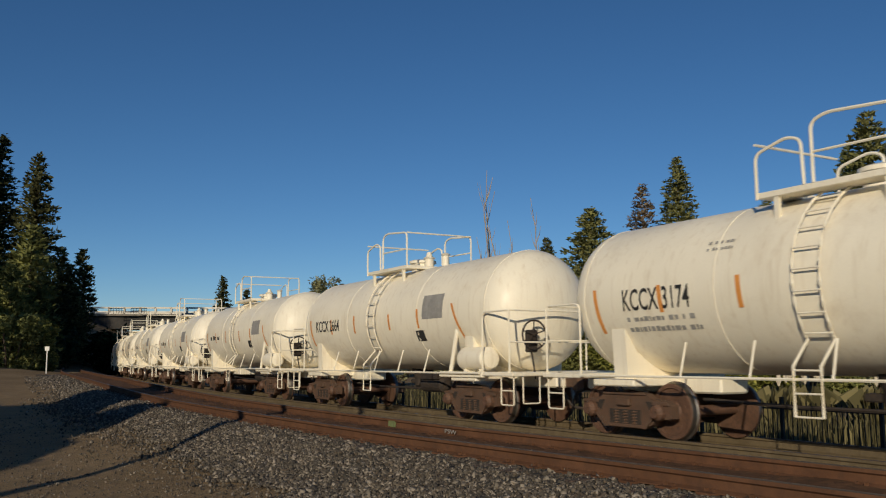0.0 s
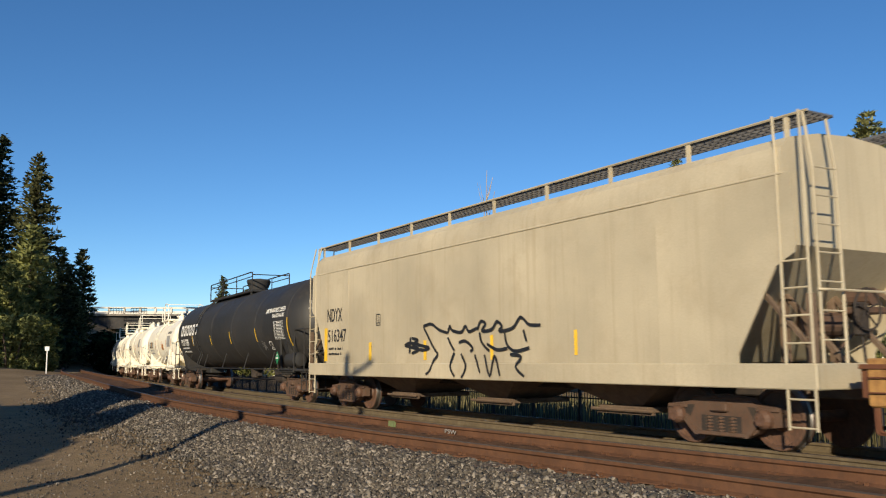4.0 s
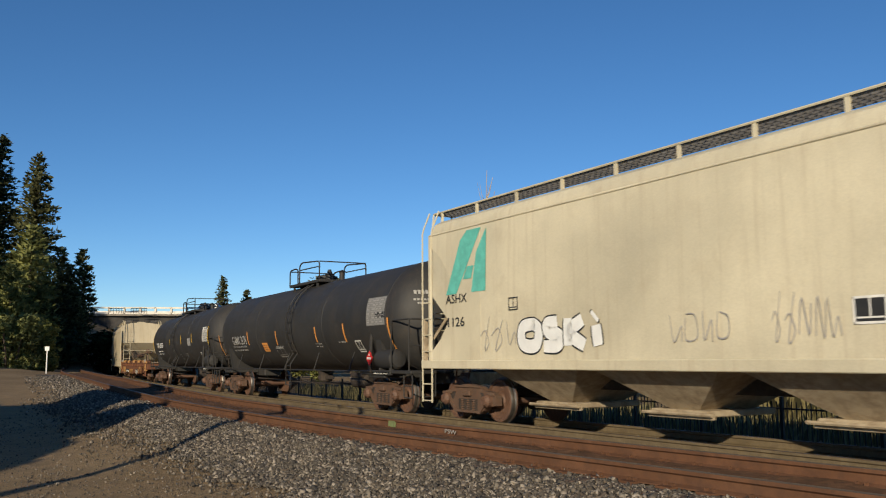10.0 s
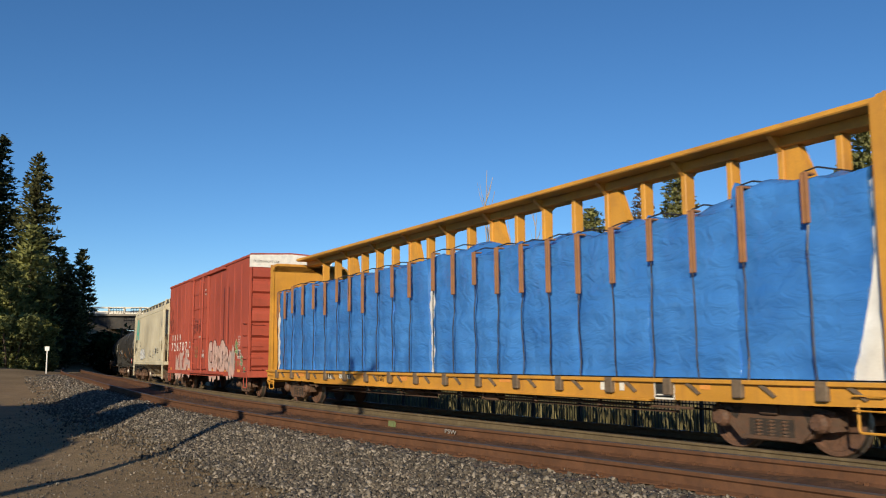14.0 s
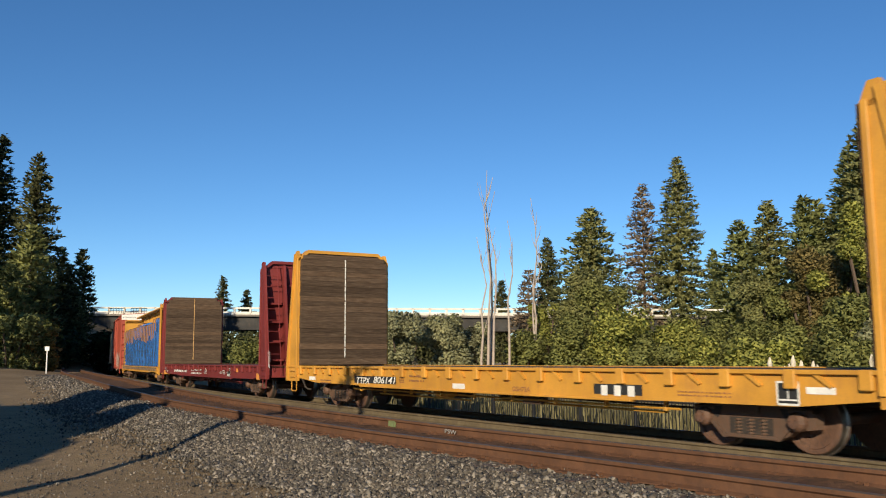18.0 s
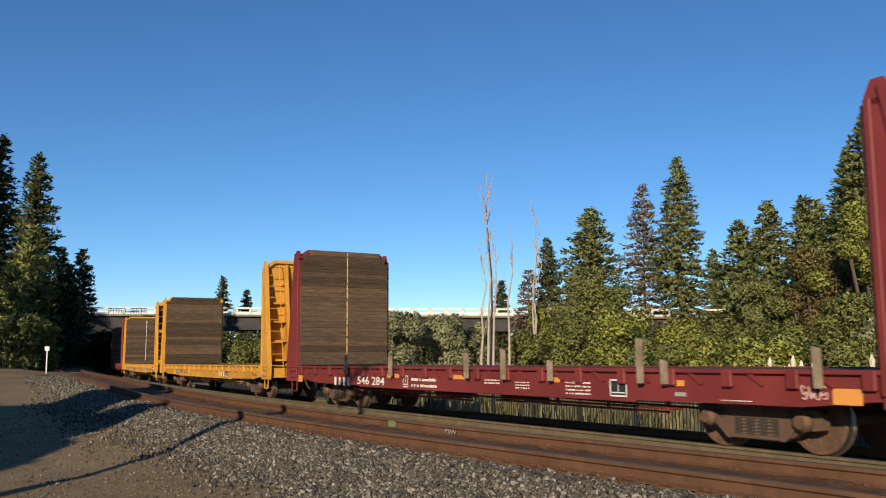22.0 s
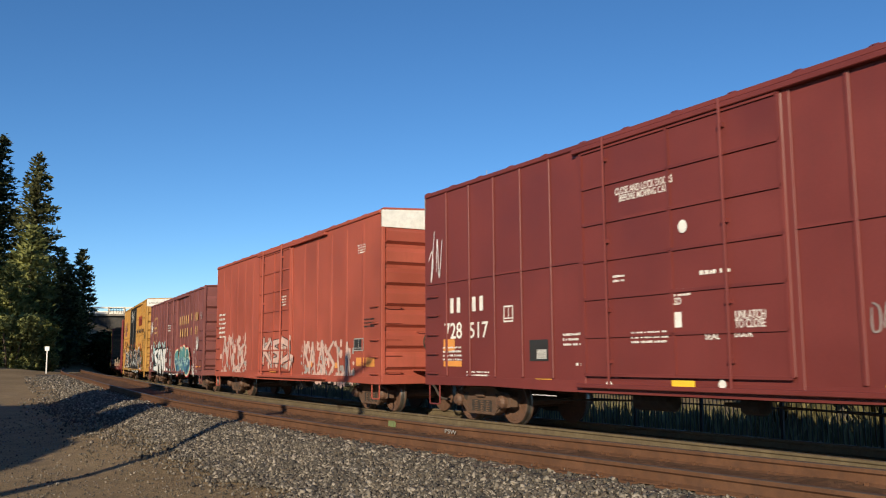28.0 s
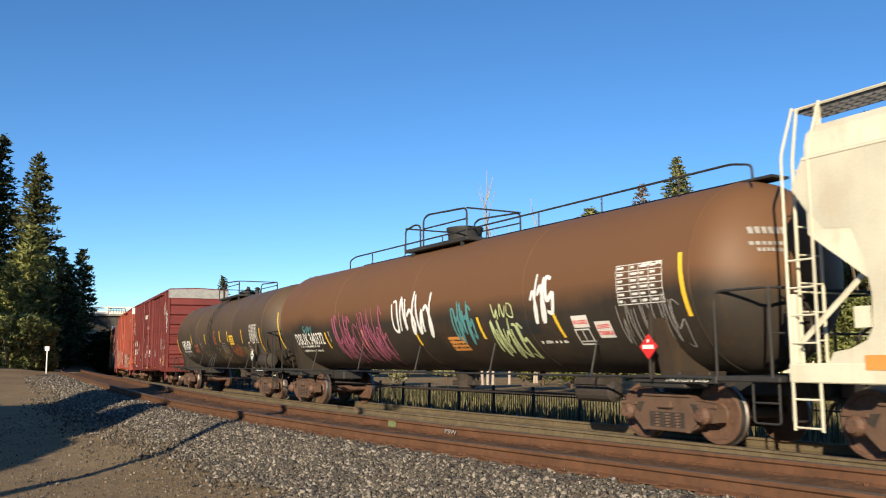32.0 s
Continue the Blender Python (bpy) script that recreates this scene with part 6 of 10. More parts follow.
def ground():
    xs = sorted(set(list(np.arange(-60, 60, 1.5)) + list(np.arange(-14, 14, 0.5)) + [-1500, -700, -350, -180, -120, -90, -75, 75, 100, 150, 350, 700, 1500]))
    ys = sorted(set(list(np.arange(-20, 130, 1.5)) + list(np.arange(2, 30, 0.5)) + [-1500, -700, -300, -120, -60, -40, 150, 180, 240, 360, 700, 1500, 2500]))
    verts, faces = [], []
    for y in ys:
        for x in xs:
            z = ground_z(x, y) if -130 < x < 160 and -70 < y < 200 else -1.6
            verts.append((x, y, z))
    n = len(xs)
    for j in range(len(ys) - 1):
        for i in range(n - 1):
            faces.append((j * n + i, j * n + i + 1, (j + 1) * n + i + 1, (j + 1) * n + i))
    me = bpy.data.meshes.new("ground")
    me.from_pydata(verts, [], faces)
    me.materials.append(M_GROUND)
    me.polygons.foreach_set("use_smooth", [True] * len(faces))
    ob = new("ground", me)
    return tagged(ob, "tan compacted dirt beside the railway", "ground", kind="structure")


ground()


# ---- rails, ties ----
def rail(name, offset, zhead, s0, s1, material, label, step=0.75):
    sec = [(-0.037, 0.0), (-0.037, -0.035), (-0.010, -0.055), (-0.009, -0.135), (-0.070, -0.158), (-0.072, -0.172), (0.072, -0.172), (0.070, -0.158), (0.009, -0.135), (0.010, -0.055), (0.037, -0.035), (0.037, 0.0), (0.03, 0.006), (-0.03, 0.006)]
    verts, faces, idx = [], [], []
    n = len(sec)
    ss = np.arange(s0, s1 + 0.01, step)
    for k, s in enumerate(ss):
        for y, z in sec:
            verts.append(tuple(along(s, offset(s) + y, zhead(s) + z)))
    for k in range(len(ss) - 1):
        for i in range(n):
            j = (i + 1) % n
            faces.append((k * n + i, k * n + j, (k + 1) * n + j, (k + 1) * n + i))
            idx.append(1 if i in (11, 12, 13) else 0)
    me = bpy.data.meshes.new(name)
    me.from_pydata(verts, [], faces)
    me.materials.append(material)
    me.materials.append(M_HEAD)
    me.polygons.foreach_set("material_index", idx)
    ob = new(name, me)
    return tagged(ob, label, "rail", kind="structure")


for k in (0.75, -0.75):
    rail("rail", lambda s, k=k: k, lambda s: 0.0, -60, 190, M_RAILD, "dusty rail of the track that the train rides on")
    rail("rail", lambda s, k=k: near_side(s) + k, near_z, -60, 190, M_RAIL, "rust-brown rail of the empty near track")


def ties(name, offset, ztop, s0, s1, pitch, label):
    top = tagged(new(name), label, "track bed", kind="structure")
    rnd = random.Random(5)
    meshes = []
    for k in range(4):
        bm = bmesh.new()
        box(bm, -0.115, 0.115, -1.3, 1.3, -0.17, 0, 0.012)
        for v in bm.verts:
            v.co += Vector((rnd.uniform(-0.008, 0.008), rnd.uniform(-0.02, 0.02), rnd.uniform(-0.006, 0.006)))
        me = bpy.data.meshes.new("tie")
        bm.to_mesh(me)
        bm.free()
        me.materials.append(M_TIE)
        meshes.append(me)
    s = s0
    while s < s1:
        p = along(s, offset(s), ztop(s) + rnd.uniform(-0.012, 0.004))
        share("tie", meshes[rnd.randint(0, 3)], top, Matrix.Translation(p) @ Matrix.Rotation(heading(s) + rnd.uniform(-0.012, 0.012), 4, "Z"))
        s += pitch
    return top


ties("near_track_ties", near_side, lambda s: near_z(s) - 0.175, -8, 62, 0.5, "row of weathered wooden ties under the near track")
ties("far_track_ties", lambda s: 0.0, lambda s: -0.175, -6, 50, 0.55, "row of weathered wooden ties under the far track")


# ---- overpass ----
def overpass():
    a, b = Vector((-88, 134, 0)), Vector((42, 121, 0))
    d = (b - a).normalized()
    nrm = Vector((-d.y, d.x, 0))
    L = (b - a).length

    def at(s, o, z):
        p = a + d * s + nrm * o
        return (p.x, p.y, z)

    def beam(bm, s0, s1, o0, o1, z0, z1, slope=True):
        v = []
        for s in (s0, s1):
            k = (s / L) * -1.1 if slope else 0
            for o, z in ((o0, z0), (o1, z0), (o1, z1), (o0, z1)):
                v.append(bm.verts.new(at(s, o, z + k)))
        for f in ((0, 1, 2, 3), (7, 6, 5, 4), (0, 4, 5, 1), (1, 5, 6, 2), (2, 6, 7, 3), (3, 7, 4, 0)):
            bm.faces.new([v[i] for i in f])
        return bm
    top = thing("overpass", "road overpass with a pale concrete parapet on dark steel girders", "bridge")
    bm = beam(bmesh.new(), -40, L, 0, 11, 6.62, 6.9)
    bmesh.ops.recalc_face_normals(bm, faces=bm.faces[:])
    part("deck", bm, M_DECK, top)
    for o in (0.9, 3.8, 7, 10):
        bm = beam(bmesh.new(), -40, L, o - 0.25, o + 0.25, 4.7, 6.62)
        bmesh.ops.recalc_face_normals(bm, faces=bm.faces[:])
        part("girder", bm, M_GIRDER, top)
    bm = bmesh.new()
    for i in range(int(L / 2.4)):
        beam(bm, i * 2.4, i * 2.4 + 0.3, 0.0, 0.25, 6.9, 7.9)
    part_split("parapet_post", bm, M_CONCW, top)
    bm = bmesh.new()
    beam(bm, -40, L, 0.0, 0.25, 7.7, 7.95)
    beam(bm, -40, L, 0.0, 0.3, 6.87, 7.13)
    beam(bm, -40, L, 10.6, 10.9, 6.87, 7.75)
    bmesh.ops.recalc_face_normals(bm, faces=bm.faces[:])
    part("parapet_rail", bm, M_CONCW, top)
    for s in (22, 64, 100):
        bm = bmesh.new()
        beam(bm, s - 0.6, s + 0.6, 1.0, 2.6, -2.5, 4.7, False)
        beam(bm, s - 0.6, s + 0.6, 7.5, 9.0, -2.5, 4.7, False)
        beam(bm, s - 0.7, s + 0.7, 0.4, 10.6, 3.9, 4.72)
        bmesh.ops.recalc_face_normals(bm, faces=bm.faces[:])
        part("pier", bm, M_CONC, top)
    return top


overpass()


# ---- iron fence beyond the train ----
def iron_fence():
    top = thing("iron_fence", "black iron picket fence along the far side of the railway", "fence")
    bm_rail = bmesh.new()
    side = -6.2
    s, i = -22.0, 0
    post = bmesh.new()
    box(post, -0.04, 0.04, -0.04, 0.04, -0.2, 1.35, 0.006)
    box(post, -0.05, 0.05, -0.05, 0.05, 1.35, 1.39, 0.01)
    pm = bpy.data.meshes.new("post")
    post.to_mesh(pm)
    post.free()
    pm.materials.append(M_FENCE)
    pk, one, rl = bmesh.new(), bmesh.new(), bmesh.new()
    box(one, -0.009, 0.009, -0.009, 0.009, 0.06, 1.28)
    for j in range(18):
        x = 0.13 * (j + 1)
        box(pk, x - 0.009, x + 0.009, -0.009, 0.009, 0.06, 1.28)
    box(rl, 0, 2.46, -0.016, 0.016, -0.02, 0.02)
    om, rm = bpy.data.meshes.new("picket"), bpy.data.meshes.new("fence_rail")
    one.to_mesh(om)
    rl.to_mesh(rm)
    one.free()
    rl.free()
    om.materials.append(M_FENCE)
    rm.materials.append(M_FENCE)
    km = bpy.data.meshes.new("picket_panel")
    pk.to_mesh(km)
    pk.free()
    km.materials.append(M_FENCE)
    while s < 75:
        p, q = along(s, side, -1.0), along(s + 2.5, side, -1.0)
        d = q - p
        a = math.atan2(d.y, d.x)
        share("post", pm, top, Matrix.Translation(p) @ Matrix.Rotation(a, 4, "Z"))
        mm = Matrix.Translation(p) @ Matrix.Rotation(a, 4, "Z") @ Matrix.Rotation(-math.atan2(d.z, d.xy.length), 4, "Y")
        for z in (0.16, 1.12):
            share("fence_rail", rm, top, mm @ Matrix.Translation((0, 0, z)))
        if -3 < s < 36:
            for j in range(18):
                share("picket", om, top, mm @ Matrix.Translation((0.13 * (j + 1), 0, 0)))
        else:
            tagged(share("picket_panel", km, top, mm), "row of thin black fence pickets", kind="stuff")
        s += 2.5
    bm_rail.free()
    return top


iron_fence()
# ---- trees ----
def spot(px, py, depth):
    """A place by its bearing from the stand: the slopes across and up, and the distance ahead."""
    t = radians(6.53)
    x, u = (px - 784) / 1549.0, (441 - py) / 1549.0
    fy, fz = math.cos(t) - u * math.sin(t), math.sin(t) + u * math.cos(t)
    k = depth / fy
    return Vector((x * k, depth, EYE_Z + fz * k))


def crown_mesh(verts, faces, outward, material, parent):
    """A crown of small leaves, shaded softly by the way that they face out of the crown."""
    V, F, O = np.array(verts, float), np.array(faces), np.array(outward, float)
    Q = V[F]
    g = np.cross(Q[:, 2] - Q[:, 0], Q[:, 3] - Q[:, 1])
    g /= np.maximum(1e-9, np.linalg.norm(g, axis=1))[:, None]
    O /= np.maximum(1e-9, np.linalg.norm(O, axis=1))[:, None]
    back = (g * O).sum(1) < 0
    F[back] = F[back][:, ::-1]
    g[back] *= -1
    N = O * 0.8 + g * 0.55
    N /= np.linalg.norm(N, axis=1)[:, None]
    me = bpy.data.meshes.new("crown")
    me.from_pydata(V.tolist(), [], F.tolist())
    me.polygons.foreach_set("use_smooth", [True] * len(F))
    me.attributes.new("custom_normal", "FLOAT_VECTOR", "POINT").data.foreach_set("vector", np.repeat(N, 4, axis=0).astype(np.float32).ravel())
    me.materials.append(material)
    ob = new("crown", me)
    ob.parent = parent
    return ob


def conifer(x, y, z0, height, width, material, label, seed, bare=0.08, dense=1.0, ragged=0.25, tufted=0.5, name="conifer"):
    """A tapered trunk with whorls of drooping boughs, each a spray of needle clumps."""
    rnd = random.Random(seed)
    tree = thing(name, label, "tree", "trees beyond the railway", Matrix.Translation((x, y, z0)))
    bm = bmesh.new()
    rod(bm, (0, 0, -0.5), (0, 0, height * 0.97), width * 0.07 + 0.06, 8, 0.02)
    part("trunk", bm, M_BARK, tree)
    verts, faces, outward = [], [], []

    def clump(c, d, l, w, o):
        d = d.normalized()
        a = Vector((rnd.uniform(-1, 1), rnd.uniform(-1, 1), rnd.uniform(-1, 1)))
        s = d.cross(a)
        if s.length < 1e-3:
            return
        s = s.normalized() * w
        i = len(verts)
        verts.extend((tuple(c - d * l * 0.3), tuple(c + s), tuple(c + d * l), tuple(c - s)))
        faces.append((i, i + 1, i + 2, i + 3))
        outward.append(tuple(o))
    n = int(height * 11 * dense)
    tier = rnd.uniform(0.75, 0.95)
    for i in range(n):
        k = bare + (1 - bare) * (i + rnd.random()) / n
        z = height * k
        z += (round(z / tier) * tier - z) * tufted       # boughs gather in whorls
        prof = min(1.0, (1 - k) / 0.5) ** 0.72
        a = rnd.uniform(0, 6.283)
        # some boughs reach further than their neighbours
        lobe = 1 + ragged * 0.9 * noise.noise(Vector((math.cos(a) * 1.3, math.sin(a) * 1.3, z / tier * 0.45 + seed)))
        r = width * prof * lobe * rnd.uniform(1 - ragged * 1.1, 1 + ragged * 0.3) + 0.26
        out = Vector((math.cos(a), math.sin(a), 0))
        droop = rnd.uniform(-0.2, 0.25) - 0.25 * (1 - k)
        m = max(3, int(r * 3.6 * dense))
        o = out + Vector((0, 0, 0.55))
        for j in range(m):
            f = ((j + 0.6) / m) ** (1.0 - 0.45 * tufted)
            c = Vector((0, 0, z)) + out * r * f + Vector((0, 0, droop * r * f * f + rnd.uniform(-0.1, 0.1)))
            for q in range(2):
                dv = out + Vector((rnd.uniform(-0.9, 0.9), rnd.uniform(-0.9, 0.9), rnd.uniform(-0.2, 0.8)))
                clump(c + Vector((rnd.uniform(-0.22, 0.22), rnd.uniform(-0.22, 0.22), rnd.uniform(-0.15, 0.15))), dv, rnd.uniform(0.22, 0.54), rnd.uniform(0.065, 0.16),
                      o + Vector((rnd.uniform(-0.5, 0.5), rnd.uniform(-0.5, 0.5), rnd.uniform(-0.5, 0.5))))
    crown_mesh(verts, faces, outward, material, tree)
    return tree


def leafy(x, y, z0, height, width, material, label, seed, leaf=0.16, count=2600, name="shrub", category="shrub", stems=5):
    """A shrub or small broadleaf tree: stems, and a crown of many small leaves in uneven clumps with gaps."""
    rnd = random.Random(seed)
    tree = thing(name, label, category, "shrubs beyond the railway", Matrix.Translation((x, y, z0)))
    bm = bmesh.new()
    tips = []
    for i in range(stems):
        a, r = rnd.uniform(0, 6.28), rnd.uniform(0.1, 0.75) * width / 2
        tip = Vector((math.cos(a) * r, math.sin(a) * r, height * rnd.uniform(0.55, 0.92)))
        mid = tip * 0.5 + Vector((rnd.uniform(-0.1, 0.1), rnd.uniform(-0.1, 0.1), 0.1)) * width * 0.3
        pipe(bm, [(rnd.uniform(-0.1, 0.1), rnd.uniform(-0.1, 0.1), -0.3), tuple(mid), tuple(tip)], 0.035 + height * 0.006, 5, 0.3)
        tips.append(tip)
    part("stem", bm, M_BARK, tree)
    verts, faces, outward = [], [], []
    lumps = []
    for i in range(int(9 + stems * 2)):
        a, r = rnd.uniform(0, 6.28), abs(rnd.gauss(0, 0.5)) * width * 0.42
        h = height * rnd.uniform(0.18, 0.88)
        lumps.append((Vector((math.cos(a) * r, math.sin(a) * r, h)), width * rnd.uniform(0.13, 0.25)))
    lumps += [(t, width * rnd.uniform(0.12, 0.2)) for t in tips]
    for i in range(count):
        c, r = lumps[rnd.randrange(len(lumps))]
        d = Vector((rnd.gauss(0, 1), rnd.gauss(0, 1), rnd.gauss(0, 1)))
        d = d / max(0.01, d.length) * r * rnd.random() ** 0.4
        p = c + d
        p.z = max(0.05, p.z)
        u = Vector((rnd.uniform(-1, 1), rnd.uniform(-1, 1), rnd.uniform(-0.6, 0.6))).normalized()
        w = u.cross(Vector((rnd.uniform(-1, 1), rnd.uniform(-1, 1), rnd.uniform(-1, 1))))
        if w.length < 1e-3:
            continue
        w = w.normalized() * leaf * rnd.uniform(0.35, 0.6)
        u = u * leaf * rnd.uniform(0.7, 1.3)
        i0 = len(verts)
        verts.extend((tuple(p - u), tuple(p + w), tuple(p + u), tuple(p - w)))
        faces.append((i0, i0 + 1, i0 + 2, i0 + 3))
        outward.append((d.x / r + p.x / width + rnd.uniform(-0.4, 0.4), d.y / r + p.y / width + rnd.uniform(-0.4, 0.4), d.z / r + 0.35 + rnd.uniform(-0.4, 0.4)))
    crown_mesh(verts, faces, outward, material, tree)
    return tree


def stand(px, top_py, depth, width_px, base_z, kind, material, label, seed, **kw):
    """A tree by its bearing, the height of its top and its breadth, at a distance."""
    p = spot(px, top_py, depth)
    w = width_px * depth / 1549.0
    if kind == "conifer":
        return conifer(p.x, p.y, base_z, p.z - base_z, w / 2, material, label, seed, **kw)
    return leafy(p.x, p.y, base_z, p.z - base_z, w, material, label, seed, **kw)


GREEN = "tall dark green conifer with drooping boughs"
BANK = 1.5
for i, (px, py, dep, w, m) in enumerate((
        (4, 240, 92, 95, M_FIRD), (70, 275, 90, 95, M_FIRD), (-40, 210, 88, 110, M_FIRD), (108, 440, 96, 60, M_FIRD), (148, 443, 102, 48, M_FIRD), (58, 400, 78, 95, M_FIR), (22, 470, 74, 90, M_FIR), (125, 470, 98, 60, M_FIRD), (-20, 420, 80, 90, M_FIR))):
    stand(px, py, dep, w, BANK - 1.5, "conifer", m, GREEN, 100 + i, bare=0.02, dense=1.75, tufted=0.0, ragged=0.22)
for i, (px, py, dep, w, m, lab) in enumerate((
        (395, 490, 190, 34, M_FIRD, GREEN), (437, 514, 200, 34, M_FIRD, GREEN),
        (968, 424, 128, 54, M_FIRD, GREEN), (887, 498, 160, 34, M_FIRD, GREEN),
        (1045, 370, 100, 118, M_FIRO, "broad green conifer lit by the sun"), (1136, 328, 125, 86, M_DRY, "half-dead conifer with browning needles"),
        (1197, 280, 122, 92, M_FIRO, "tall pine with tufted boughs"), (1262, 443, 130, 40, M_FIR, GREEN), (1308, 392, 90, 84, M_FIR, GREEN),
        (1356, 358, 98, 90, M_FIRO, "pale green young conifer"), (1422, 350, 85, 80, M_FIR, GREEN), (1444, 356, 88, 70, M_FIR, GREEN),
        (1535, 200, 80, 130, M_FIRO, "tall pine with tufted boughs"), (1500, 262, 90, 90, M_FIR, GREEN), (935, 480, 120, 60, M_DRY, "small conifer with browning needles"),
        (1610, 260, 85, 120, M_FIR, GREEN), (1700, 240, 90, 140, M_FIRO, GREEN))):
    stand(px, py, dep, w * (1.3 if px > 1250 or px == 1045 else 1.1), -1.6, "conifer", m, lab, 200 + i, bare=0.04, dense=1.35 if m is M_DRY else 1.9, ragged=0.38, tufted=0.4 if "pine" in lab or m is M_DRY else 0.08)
for i, (px, py, dep, w, m, lab, cnt) in enumerate((
        (585, 480, 82, 95, M_GREYB, "sparse young tree with open branches", 1500), (560, 575, 80, 90, M_BUSH, "olive green shrub beside the tracks", 2600), (625, 520, 84, 70, M_BUSH, "sparse young tree with open branches", 1100),
        (705, 548, 76, 110, M_GREYB, "grey-green willow shrub with fine leaves", 4200), (790, 552, 80, 110, M_GREYB, "grey-green willow shrub with fine leaves", 3800), (650, 590, 78, 80, M_GREYB, "grey-green willow shrub with fine leaves", 2600), (845, 560, 84, 70, M_GREYB, "grey-green willow shrub with fine leaves", 2200),
        (440, 610, 88, 110, M_BUSH, "low green shrub under the overpass", 2200), (520, 610, 86, 80, M_BUSH, "low green shrub by the overpass", 1800),
        (960, 525, 80, 60, M_YBUSH, "slender sapling with yellow leaves", 900), (1085, 540, 64, 140, M_YBUSH, "leafy tree with yellow-green foliage", 3600), (1010, 560, 74, 110, M_BUSH, "olive green shrub beside the tracks", 3600), (1215, 570, 66, 120, M_YBUSH, "leafy shrub turning bright yellow", 3000), (1150, 600, 62, 90, M_BUSH, "olive green shrub beside the tracks", 2400),
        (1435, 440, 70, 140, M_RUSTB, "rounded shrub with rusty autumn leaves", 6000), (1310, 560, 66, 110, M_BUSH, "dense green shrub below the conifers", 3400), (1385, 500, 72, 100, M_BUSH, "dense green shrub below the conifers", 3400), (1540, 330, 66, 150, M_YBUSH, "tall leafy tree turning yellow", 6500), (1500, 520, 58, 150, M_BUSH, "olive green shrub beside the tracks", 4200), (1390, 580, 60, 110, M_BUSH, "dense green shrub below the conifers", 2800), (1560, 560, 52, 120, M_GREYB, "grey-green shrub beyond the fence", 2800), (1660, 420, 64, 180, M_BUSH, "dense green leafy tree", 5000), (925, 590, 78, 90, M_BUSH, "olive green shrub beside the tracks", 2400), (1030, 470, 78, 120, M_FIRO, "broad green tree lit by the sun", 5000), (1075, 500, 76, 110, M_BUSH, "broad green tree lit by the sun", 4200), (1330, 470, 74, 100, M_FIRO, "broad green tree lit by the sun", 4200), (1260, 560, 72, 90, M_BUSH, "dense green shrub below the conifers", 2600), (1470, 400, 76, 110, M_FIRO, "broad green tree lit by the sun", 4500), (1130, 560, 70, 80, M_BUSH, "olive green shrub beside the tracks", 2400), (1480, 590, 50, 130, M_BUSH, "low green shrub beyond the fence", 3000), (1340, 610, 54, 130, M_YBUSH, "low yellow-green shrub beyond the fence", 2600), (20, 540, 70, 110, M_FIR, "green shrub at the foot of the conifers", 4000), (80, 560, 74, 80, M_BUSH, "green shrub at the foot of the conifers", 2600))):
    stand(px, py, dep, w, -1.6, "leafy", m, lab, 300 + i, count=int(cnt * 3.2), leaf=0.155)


def snag(px, top_py, depth, base_z, seed, branches=8):
    """A dead, bleached stem with thin upright twigs."""
    rnd = random.Random(seed)
    p = spot(px, top_py, depth)
    h = p.z - base_z
    tree = thing("dead_tree", "tall bleached dead tree stem with bare upright twigs", "tree", "dead trees", Matrix.Translation((p.x, p.y, base_z)))
    bm = bmesh.new()
    pts = [Vector((rnd.uniform(-0.12, 0.12) * k, rnd.uniform(-0.1, 0.1) * k, h * k / 6)) for k in range(7)]
    for i in range(6):
        rod(bm, pts[i], pts[i + 1], 0.125 * (1 - i / 6.8), 7, 0.115 * (1 - (i + 1) / 6.5) + 0.012)
    part("trunk", bm, M_SNAG, tree)
    bm = bmesh.new()
    for i in range(branches):
        k = rnd.uniform(0.3, 0.9)
        b = pts[int(k * 6)].lerp(pts[min(6, int(k * 6) + 1)], k * 6 % 1)
        a = rnd.uniform(0, 6.28)
        l = rnd.uniform(0.6, 2.2)
        e = b + Vector((math.cos(a) * l * 0.28, math.sin(a) * l * 0.28, l))
        rod(bm, b, (b + e) / 2 + Vector((math.cos(a), math.sin(a), 0)) * 0.08, 0.03, 5, 0.02)
        rod(bm, (b + e) / 2 + Vector((math.cos(a), math.sin(a), 0)) * 0.08, e, 0.02, 5, 0.006)
    part("twig", bm, M_SNAG, tree)


for i, (px, py, dep, n) in enumerate(((861, 312, 74, 16), (870, 340, 74, 12), (899, 390, 75, 8), (942, 350, 78, 14), (853, 420, 74, 8), (866, 304, 75, 16), (947, 430, 78, 8))):
    snag(px, py, dep, -1.6, 400 + i, n)


# distant woods beyond the overpass
for i, (px, py, w) in enumerate(((460, 592, 150), (560, 596, 130), (660, 590, 150), (760, 598, 150), (850, 590, 140), (960, 596, 130), (1080, 592, 150), (1190, 590, 150), (1290, 588, 140), (330, 600, 140))):
    stand(px, py, 165 + 6 * (i % 3), w, -1.6, "leafy", M_FIRD, "distant dark green tree beyond the overpass", 700 + i, count=2600, leaf=0.5, name="distant_tree", category="tree")
